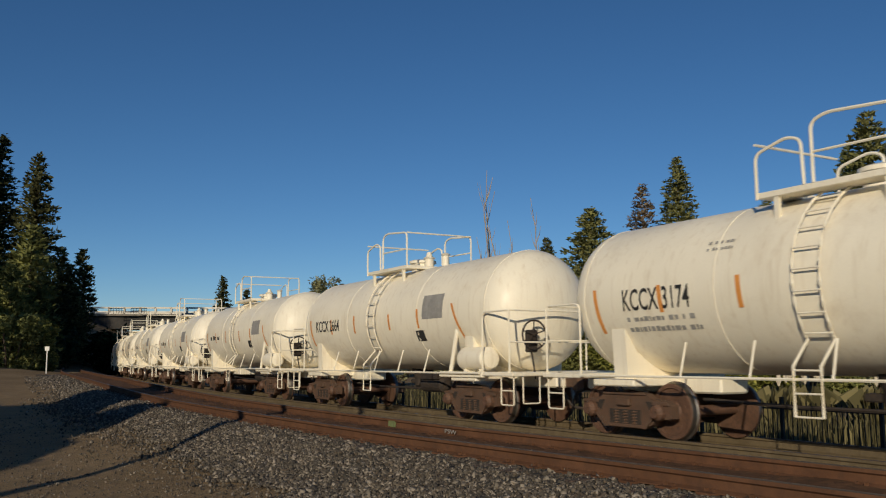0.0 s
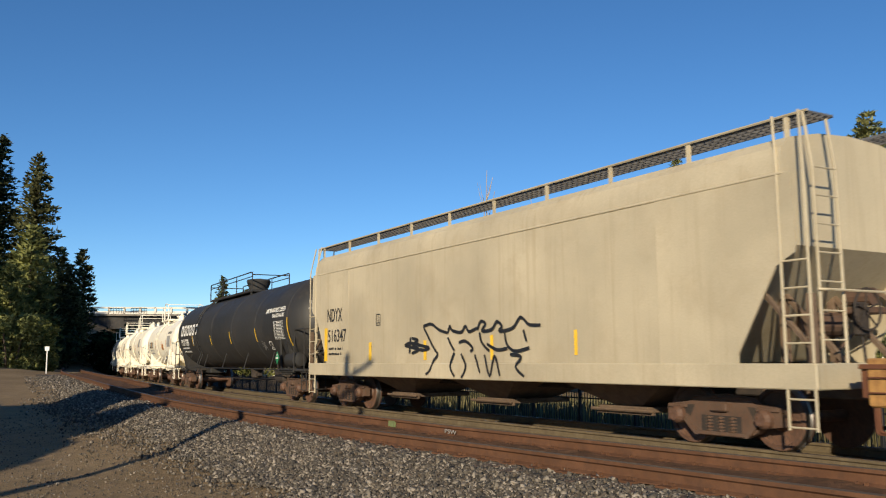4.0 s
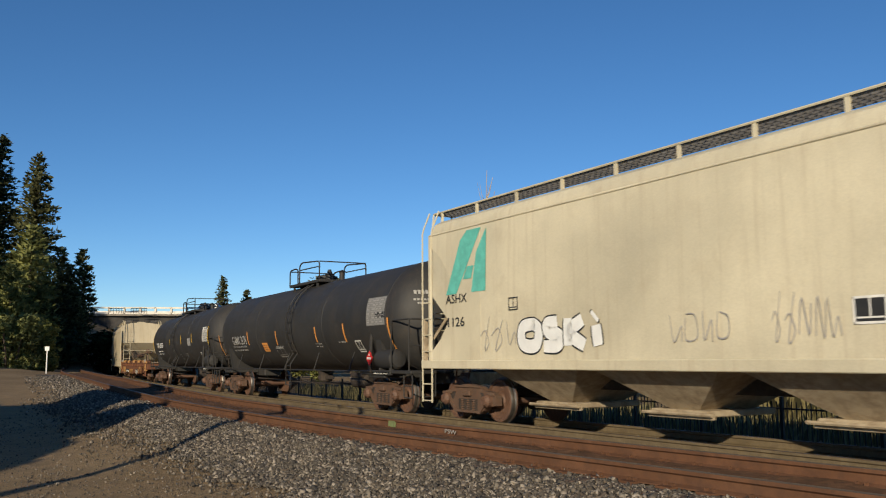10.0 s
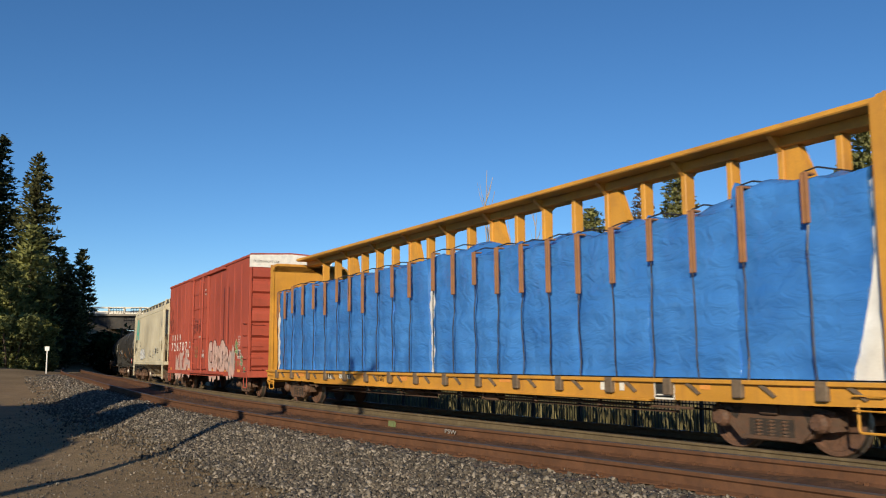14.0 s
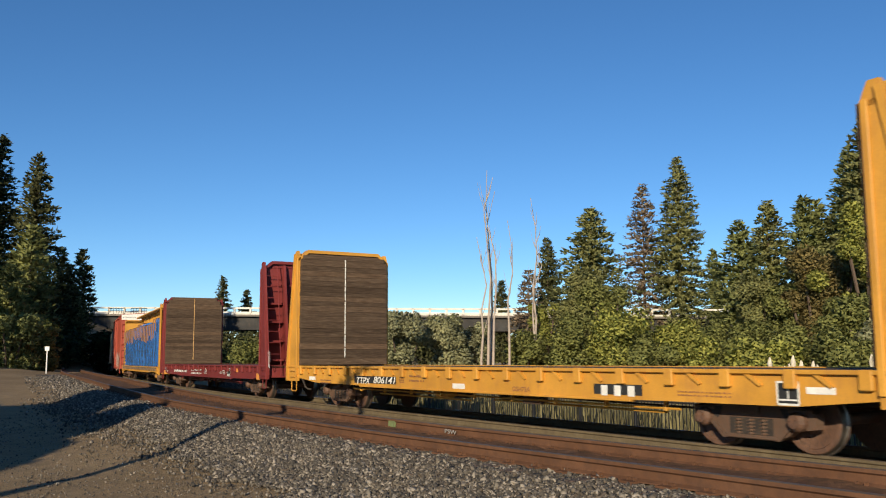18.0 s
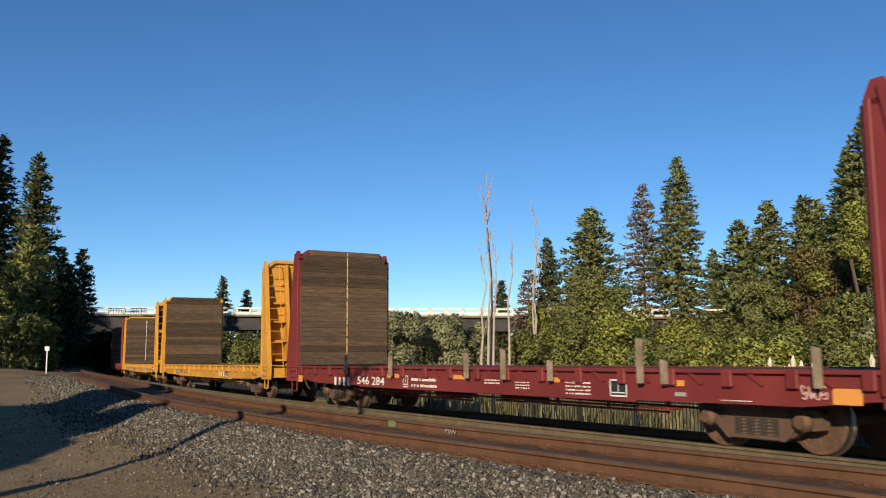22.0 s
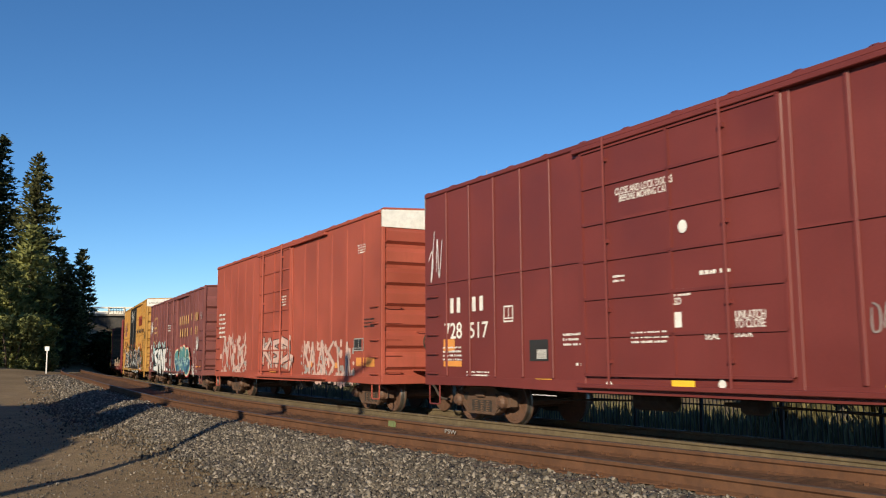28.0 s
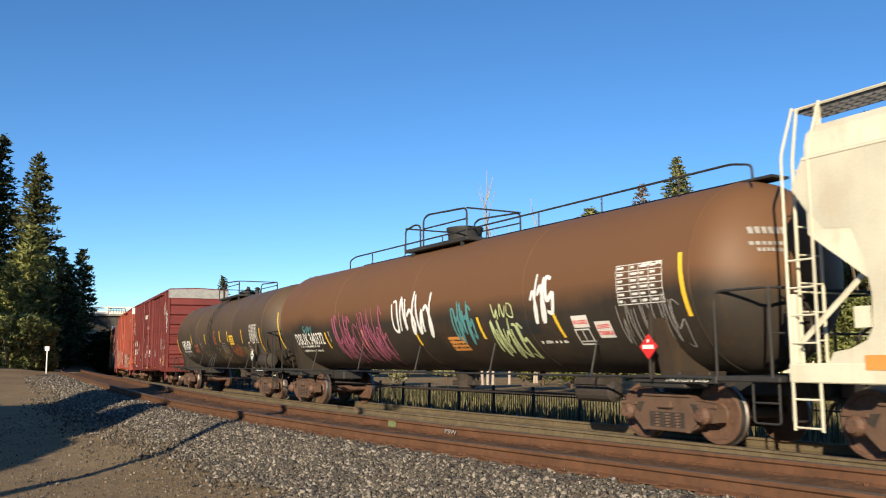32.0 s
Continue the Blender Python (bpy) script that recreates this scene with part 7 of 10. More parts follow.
# ---- ballast: loose stones on their bed beside the near track ----
def ballast():
    rng = np.random.default_rng(3)
    # bed
    verts, faces = [], []
    ss = np.arange(-9, 60, 0.5)
    ls = np.linspace(-1.5, 2.5, 15)
    for s in ss:
        D = near_side(s)
        for l in ls:
            wob = 0.35 * noise.noise(Vector((s * 0.4, 1.3, 0))) if l > 2.0 else 0
            p = along(s, D + l + wob, 0)
            verts.append((p.x, p.y, ground_z(p.x, p.y) + (0.02 if l < 2.4 else -0.03)))
    n = len(ls)
    for j in range(len(ss) - 1):
        for i in range(n - 1):
            faces.append((j * n + i, (j + 1) * n + i, (j + 1) * n + i + 1, j * n + i + 1))
    me = bpy.data.meshes.new("ballast_bed")
    me.from_pydata(verts, [], faces)
    me.materials.append(M_BED)
    tagged(new("ballast_bed", me), "grey crushed stone bed of the railway", "ballast", kind="structure")
    # stones: broken six-cornered lumps, each cut and turned its own way
    base = np.array([(1, 0, 0), (-1, 0, 0), (0, 1, 0), (0, -1, 0), (0, 0, 1), (0, 0, -1)], float) * 0.92
    tris = np.array([(0, 2, 4), (2, 1, 4), (1, 3, 4), (3, 0, 4), (2, 0, 5), (1, 2, 5), (3, 1, 5), (0, 3, 5)])
    rows = []
    for s0, s1, l0, l1, dens, size in ((-2, 9, 0.62, 4.4, 1750, 0.023), (9, 17, 0.62, 4.2, 1500, 0.024), (17, 30, 0.62, 3.8, 1050, 0.027), (30, 52, 0.62, 3.0, 300, 0.04), (-2, 26, -1.6, -0.9, 130, 0.03), (-2, 30, -0.6, 0.6, 40, 0.02)):
        cnt = int((s1 - s0) * (l1 - l0) * dens)
        s = rng.uniform(s0, s1, cnt)
        l = rng.uniform(l0, l1, cnt)
        keep = (l < np.interp(s, [0, 10, 13, 17, 24], [3.3, 3.0, 2.55, 2.1, 1.9]) + 0.18 * np.sin(s * 2.3) + 0.12 * np.sin(s * 5.1)) | (rng.random(cnt) < np.clip((4.4 - l) / 2.6, 0.0, 1) ** 3.2 * 0.5)
        for a, b in zip(s[keep], l[keep]):
            p = along(a, near_side(a) + b, 0)
            rows.append((p.x, p.y, ground_z(p.x, p.y), size))
    # strays on the dirt
    for _ in range(22000):
        x, y = rng.uniform(-12, 2), 8.5 + 25 * rng.random() ** 2.2
        rows.append((x, y, ground_z(x, y) - 0.016, 0.013))
    rows = np.array(rows)
    cnt = len(rows)
    q = rng.normal(size=(cnt, 4))
    q /= np.linalg.norm(q, axis=1)[:, None]
    w, x, y, z = q.T
    R = np.stack([np.stack([1 - 2 * (y * y + z * z), 2 * (x * y - z * w), 2 * (x * z + y * w)], 1), np.stack([2 * (x * y + z * w), 1 - 2 * (x * x + z * z), 2 * (y * z - x * w)], 1), np.stack([2 * (x * z - y * w), 2 * (y * z + x * w), 1 - 2 * (x * x + y * y)], 1)], 1)
    pts = base[None] * rng.uniform(0.6, 1.3, (cnt, 1, 3)) + rng.normal(0, 0.22, (cnt, 6, 3))
    sz = rows[:, 3] * np.minimum(1.9, np.exp(rng.normal(0, 0.32, cnt)))
    pts = np.einsum("nij,nkj->nki", R, pts) * sz[:, None, None]
    pts += rows[:, None, :3]
    pts[:, :, 2] += (sz * rng.uniform(0.1, 0.55, cnt))[:, None] + 0.02
    V = pts.reshape(-1, 3)
    F = (tris[None] + 6 * np.arange(cnt)[:, None, None]).reshape(-1, 3)
    me = bpy.data.meshes.new("ballast_stones")
    me.vertices.add(len(V))
    me.vertices.foreach_set("co", V.ravel())
    me.loops.add(F.size)
    me.loops.foreach_set("vertex_index", F.ravel().astype(np.int32))
    me.polygons.add(len(F))
    me.polygons.foreach_set("loop_start", np.arange(0, F.size, 3, dtype=np.int32))
    me.polygons.foreach_set("loop_total", np.full(len(F), 3, dtype=np.int32))
    me.update(calc_edges=True)
    me.materials.append(M_BALLAST)
    tagged(new("ballast_stones", me), "loose crushed grey and brown ballast stones", "ballast", kind="stuff")


M_BED = surf("ballast_bed_fines", (0.06, 0.052, 0.043), 0.95, var=0.4, grime=(0.05, 0.045, 0.04), amount=0.5, scale=9, fine=60, relief=0.9, relief_d=0.02)
ballast()


# ---- rust-brown fines between and beside the near rails, over the ties ----
def track_fines():
    verts, faces = [], []
    ss = np.arange(-9, 62, 0.25)
    ls = (-1.25, -1.0, -0.84, -0.67, -0.4, -0.1, 0.2, 0.45, 0.67)
    for s in ss:
        D = near_side(s)
        for l in ls:
            w = noise.noise(Vector((s * 2.1, l * 2.3, 5))) * 0.035 + noise.noise(Vector((s * 0.5, l, 9))) * 0.02
            edge = 0.05 if l < -1.1 else 0.0
            verts.append(tuple(along(s, D + l, near_z(s) - 0.155 + w - edge)))
    n = len(ls)
    for j in range(len(ss) - 1):
        for i in range(n - 1):
            faces.append((j * n + i, (j + 1) * n + i, (j + 1) * n + i + 1, j * n + i + 1))
    me = bpy.data.meshes.new("track_fines")
    me.from_pydata(verts, [], faces)
    me.polygons.foreach_set("use_smooth", [True] * len(faces))
    me.materials.append(M_FINES)
    if me.polygons[0].normal.z < 0:
        me.flip_normals()
    tagged(new("track_fines", me), "rust-brown dirt packed between the rails", "ballast", kind="structure")


M_FINES = surf("rust_brown_fines", (0.17, 0.092, 0.052), 0.95, spec=0.08, var=0.35, grime=(0.06, 0.042, 0.03), amount=0.45, scale=3, fine=70, relief=0.8, relief_d=0.015)
track_fines()


# ---- tie plates and spikes along the near track's rails ----
def plates():
    bm = bmesh.new()
    s = -8.0
    while s < 40:
        for k in (0.75, -0.75):
            for side in (1, -1):
                p = along(s, near_side(s) + k + side * 0.105, near_z(s) - 0.172)
                m = Matrix.Translation(p) @ Matrix.Rotation(heading(s), 4, "Z")
                n0 = len(bm.verts)
                box(bm, -0.095, 0.095, -0.06, 0.06, -0.012, 0.016)
                for dx in (-0.05, 0.05):
                    box(bm, dx - 0.013, dx + 0.013, -side * 0.05 - 0.012, -side * 0.05 + 0.03, 0.016, 0.045)
                bm.verts.ensure_lookup_table()
                for v in bm.verts[n0:]:
                    v.co = m @ v.co
        s += 0.5
    me = bpy.data.meshes.new("tie_plates")
    bm.to_mesh(me)
    bm.free()
    me.materials.append(M_RAIL)
    tagged(new("tie_plates", me), "rusty tie plates with spikes under the rails", "tie plates", kind="stuff")


plates()


# paint marks on the near track's far rail
def rail_marks():
    def on_rail(s, z0, z1, w):
        bm = bmesh.new()
        y = near_side(s) - 0.75
        v = [along(a, y + 0.042, near_z(s) + z) for a, z in ((s + w / 2, z0), (s - w / 2, z0), (s - w / 2, z1), (s + w / 2, z1))]
        u = [along(a, y + 0.012, near_z(s) + z) for a, z in ((s + w / 2, z0), (s - w / 2, z0), (s - w / 2, z1), (s + w / 2, z1))]
        a = [bm.verts.new(p) for p in v]
        b = [bm.verts.new(p) for p in u]
        bm.faces.new(a)
        for i in range(4):
            j = (i + 1) % 4
            bm.faces.new((a[i], b[i], b[j], a[j]))
        return bm
    ob = thing("rail_paint_mark", "pale green paint mark on the rusty rail", "paint mark")
    part("mark", on_rail(MARK_G, -0.14, -0.03, 0.24), M_DULLG, ob)
    ob = thing("rail_lettering", "white chalk letters on the rusty rail web", "lettering")
    s0 = MARK_P
    t = words("PSW", 0, 0, 0.07, 0, ob, M_GREY, width=0.36)
    p = along(s0, near_side(s0) - 0.75 + 0.045, near_z(s0) - 0.12)
    a = heading(s0)
    t.matrix_basis = Matrix.Translation(p) @ Matrix.Rotation(a, 4, "Z")


M_DULLG = surf("dull_green_rail_paint", (0.17, 0.22, 0.09), 0.7, amount=0.4, grime=(0.1, 0.06, 0.035), scale=8)
MARK_G, MARK_P = 10.9, 9.2
rail_marks()


# ---- added beyond the camera's view to throw the shade on the dirt and the bank ----
for i in range(40):
    p = -33.6 + 0.6 * i
    reach = float(np.interp(p + 0.8, [-33, -24, -21, -19.6, -18.9, -17.5, -16.2, -15.1, -13.8, -13.1, -12.6, -12.2, -11.9, -11.2, -10.4, -9.9],
                            [28, 26, 25, 24.5, 29, 33, 29, 23, 19.8, 18.8, 24, 23, 15.5, 13, 11.4, 9]))
    x, y = 0.961 * p + 0.276 * 4.0, -0.276 * p + 0.961 * 4.0
    # an unseen tree whose height sets the shadow's edge on the dirt
    leafy(x, y, ground_z(x, y), (reach - 4.0) / 2.9 + 0.1, 2.0, M_BUSH, "unseen tree in a row added to shade the dirt", 500 + i, count=2200, leaf=0.36, name="evergreen", category="tree", stems=5)
# unseen conifers added only to shade the bank and the overpass's left end
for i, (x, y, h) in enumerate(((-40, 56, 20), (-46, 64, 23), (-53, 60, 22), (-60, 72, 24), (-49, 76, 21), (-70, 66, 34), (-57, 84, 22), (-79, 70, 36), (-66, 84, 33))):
    conifer(x, y, ground_z(x, y), h, 4.2, M_SHADE, "unseen tall dark conifer added to shade the bank", 560 + i, bare=0.02, dense=1.1)


# an unseen pole added for its thin shadow across the dirt
def utility_pole():
    ob = thing("utility_pole", "unseen brown wooden utility pole with a crossarm, added for its shadow", "utility pole", m=Matrix.Translation((-8.4, 3.2, ground_z(-8.4, 3.2))))
    bm = bmesh.new()
    rod(bm, (0, 0, -0.5), (0, 0, 9.0), 0.15, 10, 0.11)
    part("pole", bm, M_BARK, ob)
    bm = bmesh.new()
    box(bm, -1.2, 1.2, -0.06, 0.06, 8.3, 8.42, 0.01)
    part("crossarm", bm, M_BARK, ob)
    for x in (-1.0, -0.4, 0.4, 1.0):
        bm = bmesh.new()
        lathe(bm, [(8.42, 0.03), (8.5, 0.05), (8.56, 0.03)], 8, "z", (x, 0, 0))
        part("insulator", bm, M_GREY, ob)


utility_pole()


# ---- white marker posts on the far dirt ----
def marker(px, top, foot, depth, label, head=0.16):
    p = spot(px, foot, depth)
    z = ground_z(p.x, p.y)
    h = spot(px, top, depth).z - z
    ob = thing("marker_post", label, "marker post", m=Matrix.Translation((p.x, p.y, z)))
    bm = bmesh.new()
    rod(bm, (0, 0, -0.3), (0, 0, h), 0.045, 10)
    part("post", bm, M_SIGNW, ob)
    bm = bmesh.new()
    box(bm, -head, head, -0.06, -0.03, h - 0.28, h + 0.02, 0.01)
    part("plate", bm, M_SIGNW, ob)


marker(82, 614, 656, 62, "thin white marker post with a small plate on the dirt")
marker(31, 625, 640, 74, "short white marker stake before the dark bank", 0.1)
# undergrowth on the bank below the conifers, its shade put into the dark colour
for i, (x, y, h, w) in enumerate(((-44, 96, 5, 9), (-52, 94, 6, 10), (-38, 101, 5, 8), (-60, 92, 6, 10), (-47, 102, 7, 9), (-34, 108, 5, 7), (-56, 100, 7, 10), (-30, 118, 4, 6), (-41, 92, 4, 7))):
    leafy(x, y, ground_z(x, y) - 0.3, h, w, M_SHADE, "undergrowth on the bank, coloured dark for shade", 560 + i, count=4500, leaf=0.3)


# ---- dry grass and plumes beyond the fence ----
def verge():
    rng = random.Random(77)
    verts, faces = [], []
    for _ in range(11000):
        s, l = rng.uniform(-22, 62), -10.2 - 6.5 * rng.random() ** 0.8
        if noise.noise(Vector((s * 0.3, l * 0.5, 7))) < -0.25:
            continue
        p = along(s, l, 0)
        z = ground_z(p.x, p.y)
        h = rng.uniform(0.3, 1.0)
        a = rng.uniform(0, 6.28)
        w = rng.uniform(0.03, 0.07)
        dx, dy = math.cos(a) * w, math.sin(a) * w
        bx, by = rng.uniform(-0.2, 0.2), rng.uniform(-0.2, 0.2)
        i = len(verts)
        verts.extend(((p.x - dx, p.y - dy, z - 0.05), (p.x + dx, p.y + dy, z - 0.05), (p.x + dx * 0.7 + bx * 0.4, p.y + dy * 0.7 + by * 0.4, z + h * 0.6), (p.x + bx, p.y + by, z + h), (p.x - dx * 0.7 + bx * 0.4, p.y - dy * 0.7 + by * 0.4, z + h * 0.6)))
        faces.append((i, i + 1, i + 2, i + 3, i + 4))
    me = bpy.data.meshes.new("dry_grass")
    me.from_pydata(verts, [], faces)
    me.materials.append(M_GRASS)
    tagged(new("dry_grass", me), "tufts of dry yellow-green grass beyond the fence", "grass", kind="stuff")


def pampas(px, py, depth, n, spread, seed):
    rnd = random.Random(seed)
    p = spot(px, py, depth)
    z0 = ground_z(p.x, p.y)
    h = p.z - z0
    ob = thing("pampas_grass", "pampas grass clump with cream feathery plumes", "grass", "plumes beyond the fence", Matrix.Translation((p.x, p.y, z0)))
    for i in range(n):
        x = (i / max(1, n - 1) - 0.5) * spread + rnd.uniform(-0.06, 0.06)
        t = h * rnd.uniform(0.85, 1.04)
        lean = rnd.uniform(-0.15, 0.15)
        bm = bmesh.new()
        rod(bm, (x * 0.4, 0, -0.2), (x, lean, t - 0.5), 0.012, 5)
        part("stalk", bm, M_GRASS, ob)
        bm = bmesh.new()
        lathe(bm, [(t - 0.55, 0.015), (t - 0.42, 0.07), (t - 0.22, 0.085), (t - 0.06, 0.04), (t, 0.008)], 8, "z", (x, lean, 0))
        for v in bm.verts:
            v.co += Vector((rnd.uniform(-0.02, 0.02), rnd.uniform(-0.02, 0.02), rnd.uniform(-0.02, 0.02)))
        part("plume", bm, M_PLUME, ob)
    verts, faces = [], []
    for _ in range(260):
        a, l = rnd.uniform(0, 6.28), rnd.uniform(0.6, 1.2) * h * 0.55
        x, y = rnd.uniform(-0.5, 0.5) * spread, rnd.uniform(-0.3, 0.3)
        c, s = math.cos(a), math.sin(a)
        i = len(verts)
        verts.extend(((x - s * 0.02, y + c * 0.02, 0), (x + s * 0.02, y - c * 0.02, 0), (x + c * l * 0.3, y + s * l * 0.3, l), (x + c * l * 0.6, y + s * l * 0.6, l * 0.8)))
        faces.append((i, i + 1, i + 3, i + 2))
    me = bpy.data.meshes.new("blades")
    me.from_pydata(verts, [], faces)
    me.materials.append(M_GRASS)
    b = new("blades", me)
    b.parent = ob


def lane():
    """The grey lane between the fence and the grass."""
    verts, faces = [], []
    ss = np.arange(-24, 70, 1.0)
    ls = (-7.0, -7.8, -8.6, -9.4, -10.2)
    for s in ss:
        for l in ls:
            p = along(s, l, 0)
            verts.append((p.x, p.y, ground_z(p.x, p.y) + 0.05))
    n = len(ls)
    for j in range(len(ss) - 1):
        for i in range(n - 1):
            faces.append((j * n + i, j * n + i + 1, (j + 1) * n + i + 1, (j + 1) * n + i))
    me = bpy.data.meshes.new("road")
    me.from_pydata(verts, [], faces)
    me.materials.append(M_ROAD)
    if me.polygons[0].normal.z < 0:
        me.flip_normals()
    tagged(new("road", me), "grey asphalt lane beyond the iron fence", "road", kind="structure")


lane()
verge()
pampas(1405, 634, 30, 9, 1.5, 1)
pampas(1556, 632, 28, 4, 0.7, 2)


# ---- the dark guard fence on the overpass's near end ----
def guard_fence():
    ob = thing("guard_fence", "dark wire guard panels on the overpass parapet", "fence")
    for px in (206, 246):
        a, b = spot(px - 14, 546, 127), spot(px + 14, 546, 127)
        bm = bmesh.new()
        for k in range(7):
            q = a.lerp(b, k / 6)
            rod(bm, (q.x, q.y, q.z - 0.75), (q.x, q.y, q.z), 0.035, 5)
        rod(bm, tuple(a), tuple(b), 0.05, 5)
        rod(bm, (a.x, a.y, a.z - 0.38), (b.x, b.y, b.z - 0.38), 0.05, 5)
        part("guard_panel", bm, M_FENCE, ob)


guard_fence()
# ---- paint, lettering and graffiti on the cars' sides ----
K0, K1 = WHITE_TANKS[7][0], WHITE_TANKS[8][0]
TANKS = {K0: (1.30, 2.36), K1: (1.30, 2.36), C_PROX: (1.52, 2.55), C_TEIX: (1.42, 2.42), C_GAMX: (1.42, 2.42), C_G: (1.48, 2.52), C_X: (1.52, 2.58)}
FLATS = {C_NDYX: 1.556, C_ASHX: 1.586, C_H: 1.572, C_ATTX: 1.482, C_N: 1.432, C_A: 1.482, C_B: 1.482, C_C: 1.482, C_D: 1.482, C_M: 1.556, C_d: 1.556, C_e: 1.556, C_F: 1.590, C_W: 1.590}
M_PALE = surf("pale_grey_data_panel", (0.22, 0.215, 0.205), 0.6, amount=0.15, scale=6)


BARE = {c: set(c.children) for c in FLATS}
BARE[C_G] = set(C_G.children)
SHIFT = {C_M: 0.12, C_F: 0.15, C_W: 0.12, C_d: 0.12, C_e: 0.12, C_G: 0.12}   # the marks lie this far forward on their cars


# doors that stand proud of the sides: their span and how far
DOORS = {C_M: (1.88, -1.32, 0.048), C_F: (1.8, -2.0, 0.014), C_W: (1.48, -1.57, 0.014), C_d: (1.88, -1.32, 0.048), C_e: (2.08, -2.12, 0.048)}


def side_y(car):
    return TANKS[car][0] if car in TANKS else FLATS[car]


def lay_on(car, ob, lift):
    """Wraps a mark round a tank, or lifts it on a flat side."""
    if ob is None:
        return None
    if car in TANKS:
        wrap(ob, *TANKS[car])
    elif car in DOORS:
        d0, d1, step = DOORS[car]
        xs = [v.co.x for v in ob.data.vertices]
        if d1 < sum(xs) / len(xs) < d0:
            lift += step
    for v in ob.data.vertices:
        v.co.y += lift
    return ob


def kids_since(car, before):
    return [c for c in car.children if c not in before]


def letter(car, text, x, z, w, h, material, lean=0.0):
    return lay_on(car, words(text, x, z, h, side_y(car), car, material, width=w, lean=lean, bold=h * 0.012), 0.009)


def rect_mesh(bm, x, z, w, h, y, n=6):
    for i in range(n):
        a, b = z + h * i / n, z + h * (i + 1) / n
        face(bm, [(x, y, a), (x - w, y, a), (x - w, y, b), (x, y, b)])


def plate(car, x, z, w, h, material, name="panel"):
    bm = bmesh.new()
    rect_mesh(bm, x, z, w, h, side_y(car))
    bmesh.ops.remove_doubles(bm, verts=bm.verts[:], dist=1e-5)
    return lay_on(car, part(name, bm, material, car), 0.005)


def small_print(car, x, z, w, h, lines, material):
    rnd = random.Random(int(abs(x * 100) + z * 1000))
    bm = bmesh.new()
    for i in range(lines):
        zz = z + h * (1 - (i + 0.8) / lines)
        a = x
        while a > x - w + 0.01:
            l = min(rnd.uniform(0.25, 0.7) * h / lines, a - (x - w))
            rect_mesh(bm, a, zz, l, h / lines * rnd.uniform(0.36, 0.5), side_y(car), 1)
            a -= l + h / lines * rnd.choice((0.12, 0.15, 0.15, 0.6))
    ob = part("small_print", bm, material, car)
    tagged(ob, "small stencilled print", kind="stuff")
    return lay_on(car, ob, 0.008)


def outline(car, x, z, w, h, material, fill=None):
    if fill is not None:
        plate(car, x, z, w, h, fill, "label_plate")
    bm = bmesh.new()
    t = min(w, h) * 0.09
    y = side_y(car)
    rect_mesh(bm, x, z, w, t, y, 1)
    rect_mesh(bm, x, z + h - t, w, t, y, 1)
    rect_mesh(bm, x, z, t, h, y, 4)
    rect_mesh(bm, x - w + t, z, t, h, y, 4)
    rect_mesh(bm, x - w * 0.48, z + h * 0.22, t * 0.7, h * 0.7, y, 3)
    rect_mesh(bm, x - w * 0.1, z + h * 0.2, w * 0.8, t * 0.7, y, 1)
    return lay_on(car, part("label_outline", bm, material, car), 0.009)


def table(car, x, z, w, h, material):
    rnd = random.Random(int(abs(x * 77)))
    bm = bmesh.new()
    t = 0.012
    y = side_y(car)
    for k in range(7):
        rect_mesh(bm, x, z + (h - t) * k / 6, w, t, y, 1)
    for k in (0, 0.3, 0.5, 0.72, 1):
        rect_mesh(bm, x - (w - t) * k, z, t, h, y, 5)
    for r in range(6):
        for k in (0.03, 0.33, 0.53, 0.75):
            rect_mesh(bm, x - w * k, z + h * (r + 0.35) / 6, w * rnd.uniform(0.08, 0.16), h * 0.06, y, 1)
    return lay_on(car, part("data_table", bm, material, car), 0.010)


def strip(car, x0, z0, x1, z1, material):
    """Reflective tape down a tank's side, from its head to its foot."""
    bm = bmesh.new()
    n = 8
    R = side_y(car)
    w = 0.085
    prev = None
    for i in range(n + 1):
        k = i / n
        x, z = x0 + (x1 - x0) * k + 0.0, z0 + (z1 - z0) * k
        cur = (bm.verts.new((x, R, z)), bm.verts.new((x - w, R, z)))
        if prev:
            bm.faces.new((prev[0], cur[0], cur[1], prev[1]))
        prev = cur
    return lay_on(car, part("reflective_tape", bm, material, car), 0.007)


def placard(car, x, z, w, h, material):
    """A diamond placard in its holder, standing off the side."""
    y = side_y(car) + 0.06 if car in TANKS else side_y(car)
    cx, cz, r = x - w / 2, z + h / 2, max(w, h) / 2
    bm = bmesh.new()
    slab(bm, [(cx + r, cz), (cx, cz + r), (cx - r, cz), (cx, cz - r)], y - 0.02, y)
    p = part("placard", bm, material, car, "diamond hazard placard")
    bm = bmesh.new()
    slab(bm, [(cx + r * 0.62, cz - r * 0.16), (cx + r * 0.62, cz + r * 0.16), (cx - r * 0.62, cz + r * 0.16), (cx - r * 0.62, cz - r * 0.16)], y, y + 0.004)
    box(bm, cx - r * 0.12, cx + r * 0.12, y, y + 0.004, cz + r * 0.35, cz + r * 0.6)
    part("placard_face", bm, M_WRITE if material is not M_WRITE else M_WRITEK, p)
    bm = bmesh.new()
    rod(bm, (cx, y - 0.03, cz - r), (cx, y - 0.05, 1.0), 0.02, 6)
    part("placard_stem", bm, M_UNDER, p)


def tag(car, x, z, w, h, n, colour, seed, stroke):
    before = list(car.children)
    scrawl(x, z, w, h, n, side_y(car), car, colour, seed, stroke)
    for o in kids_since(car, before):
        lay_on(car, o, 0.010 + (seed % 7) * 0.0012)


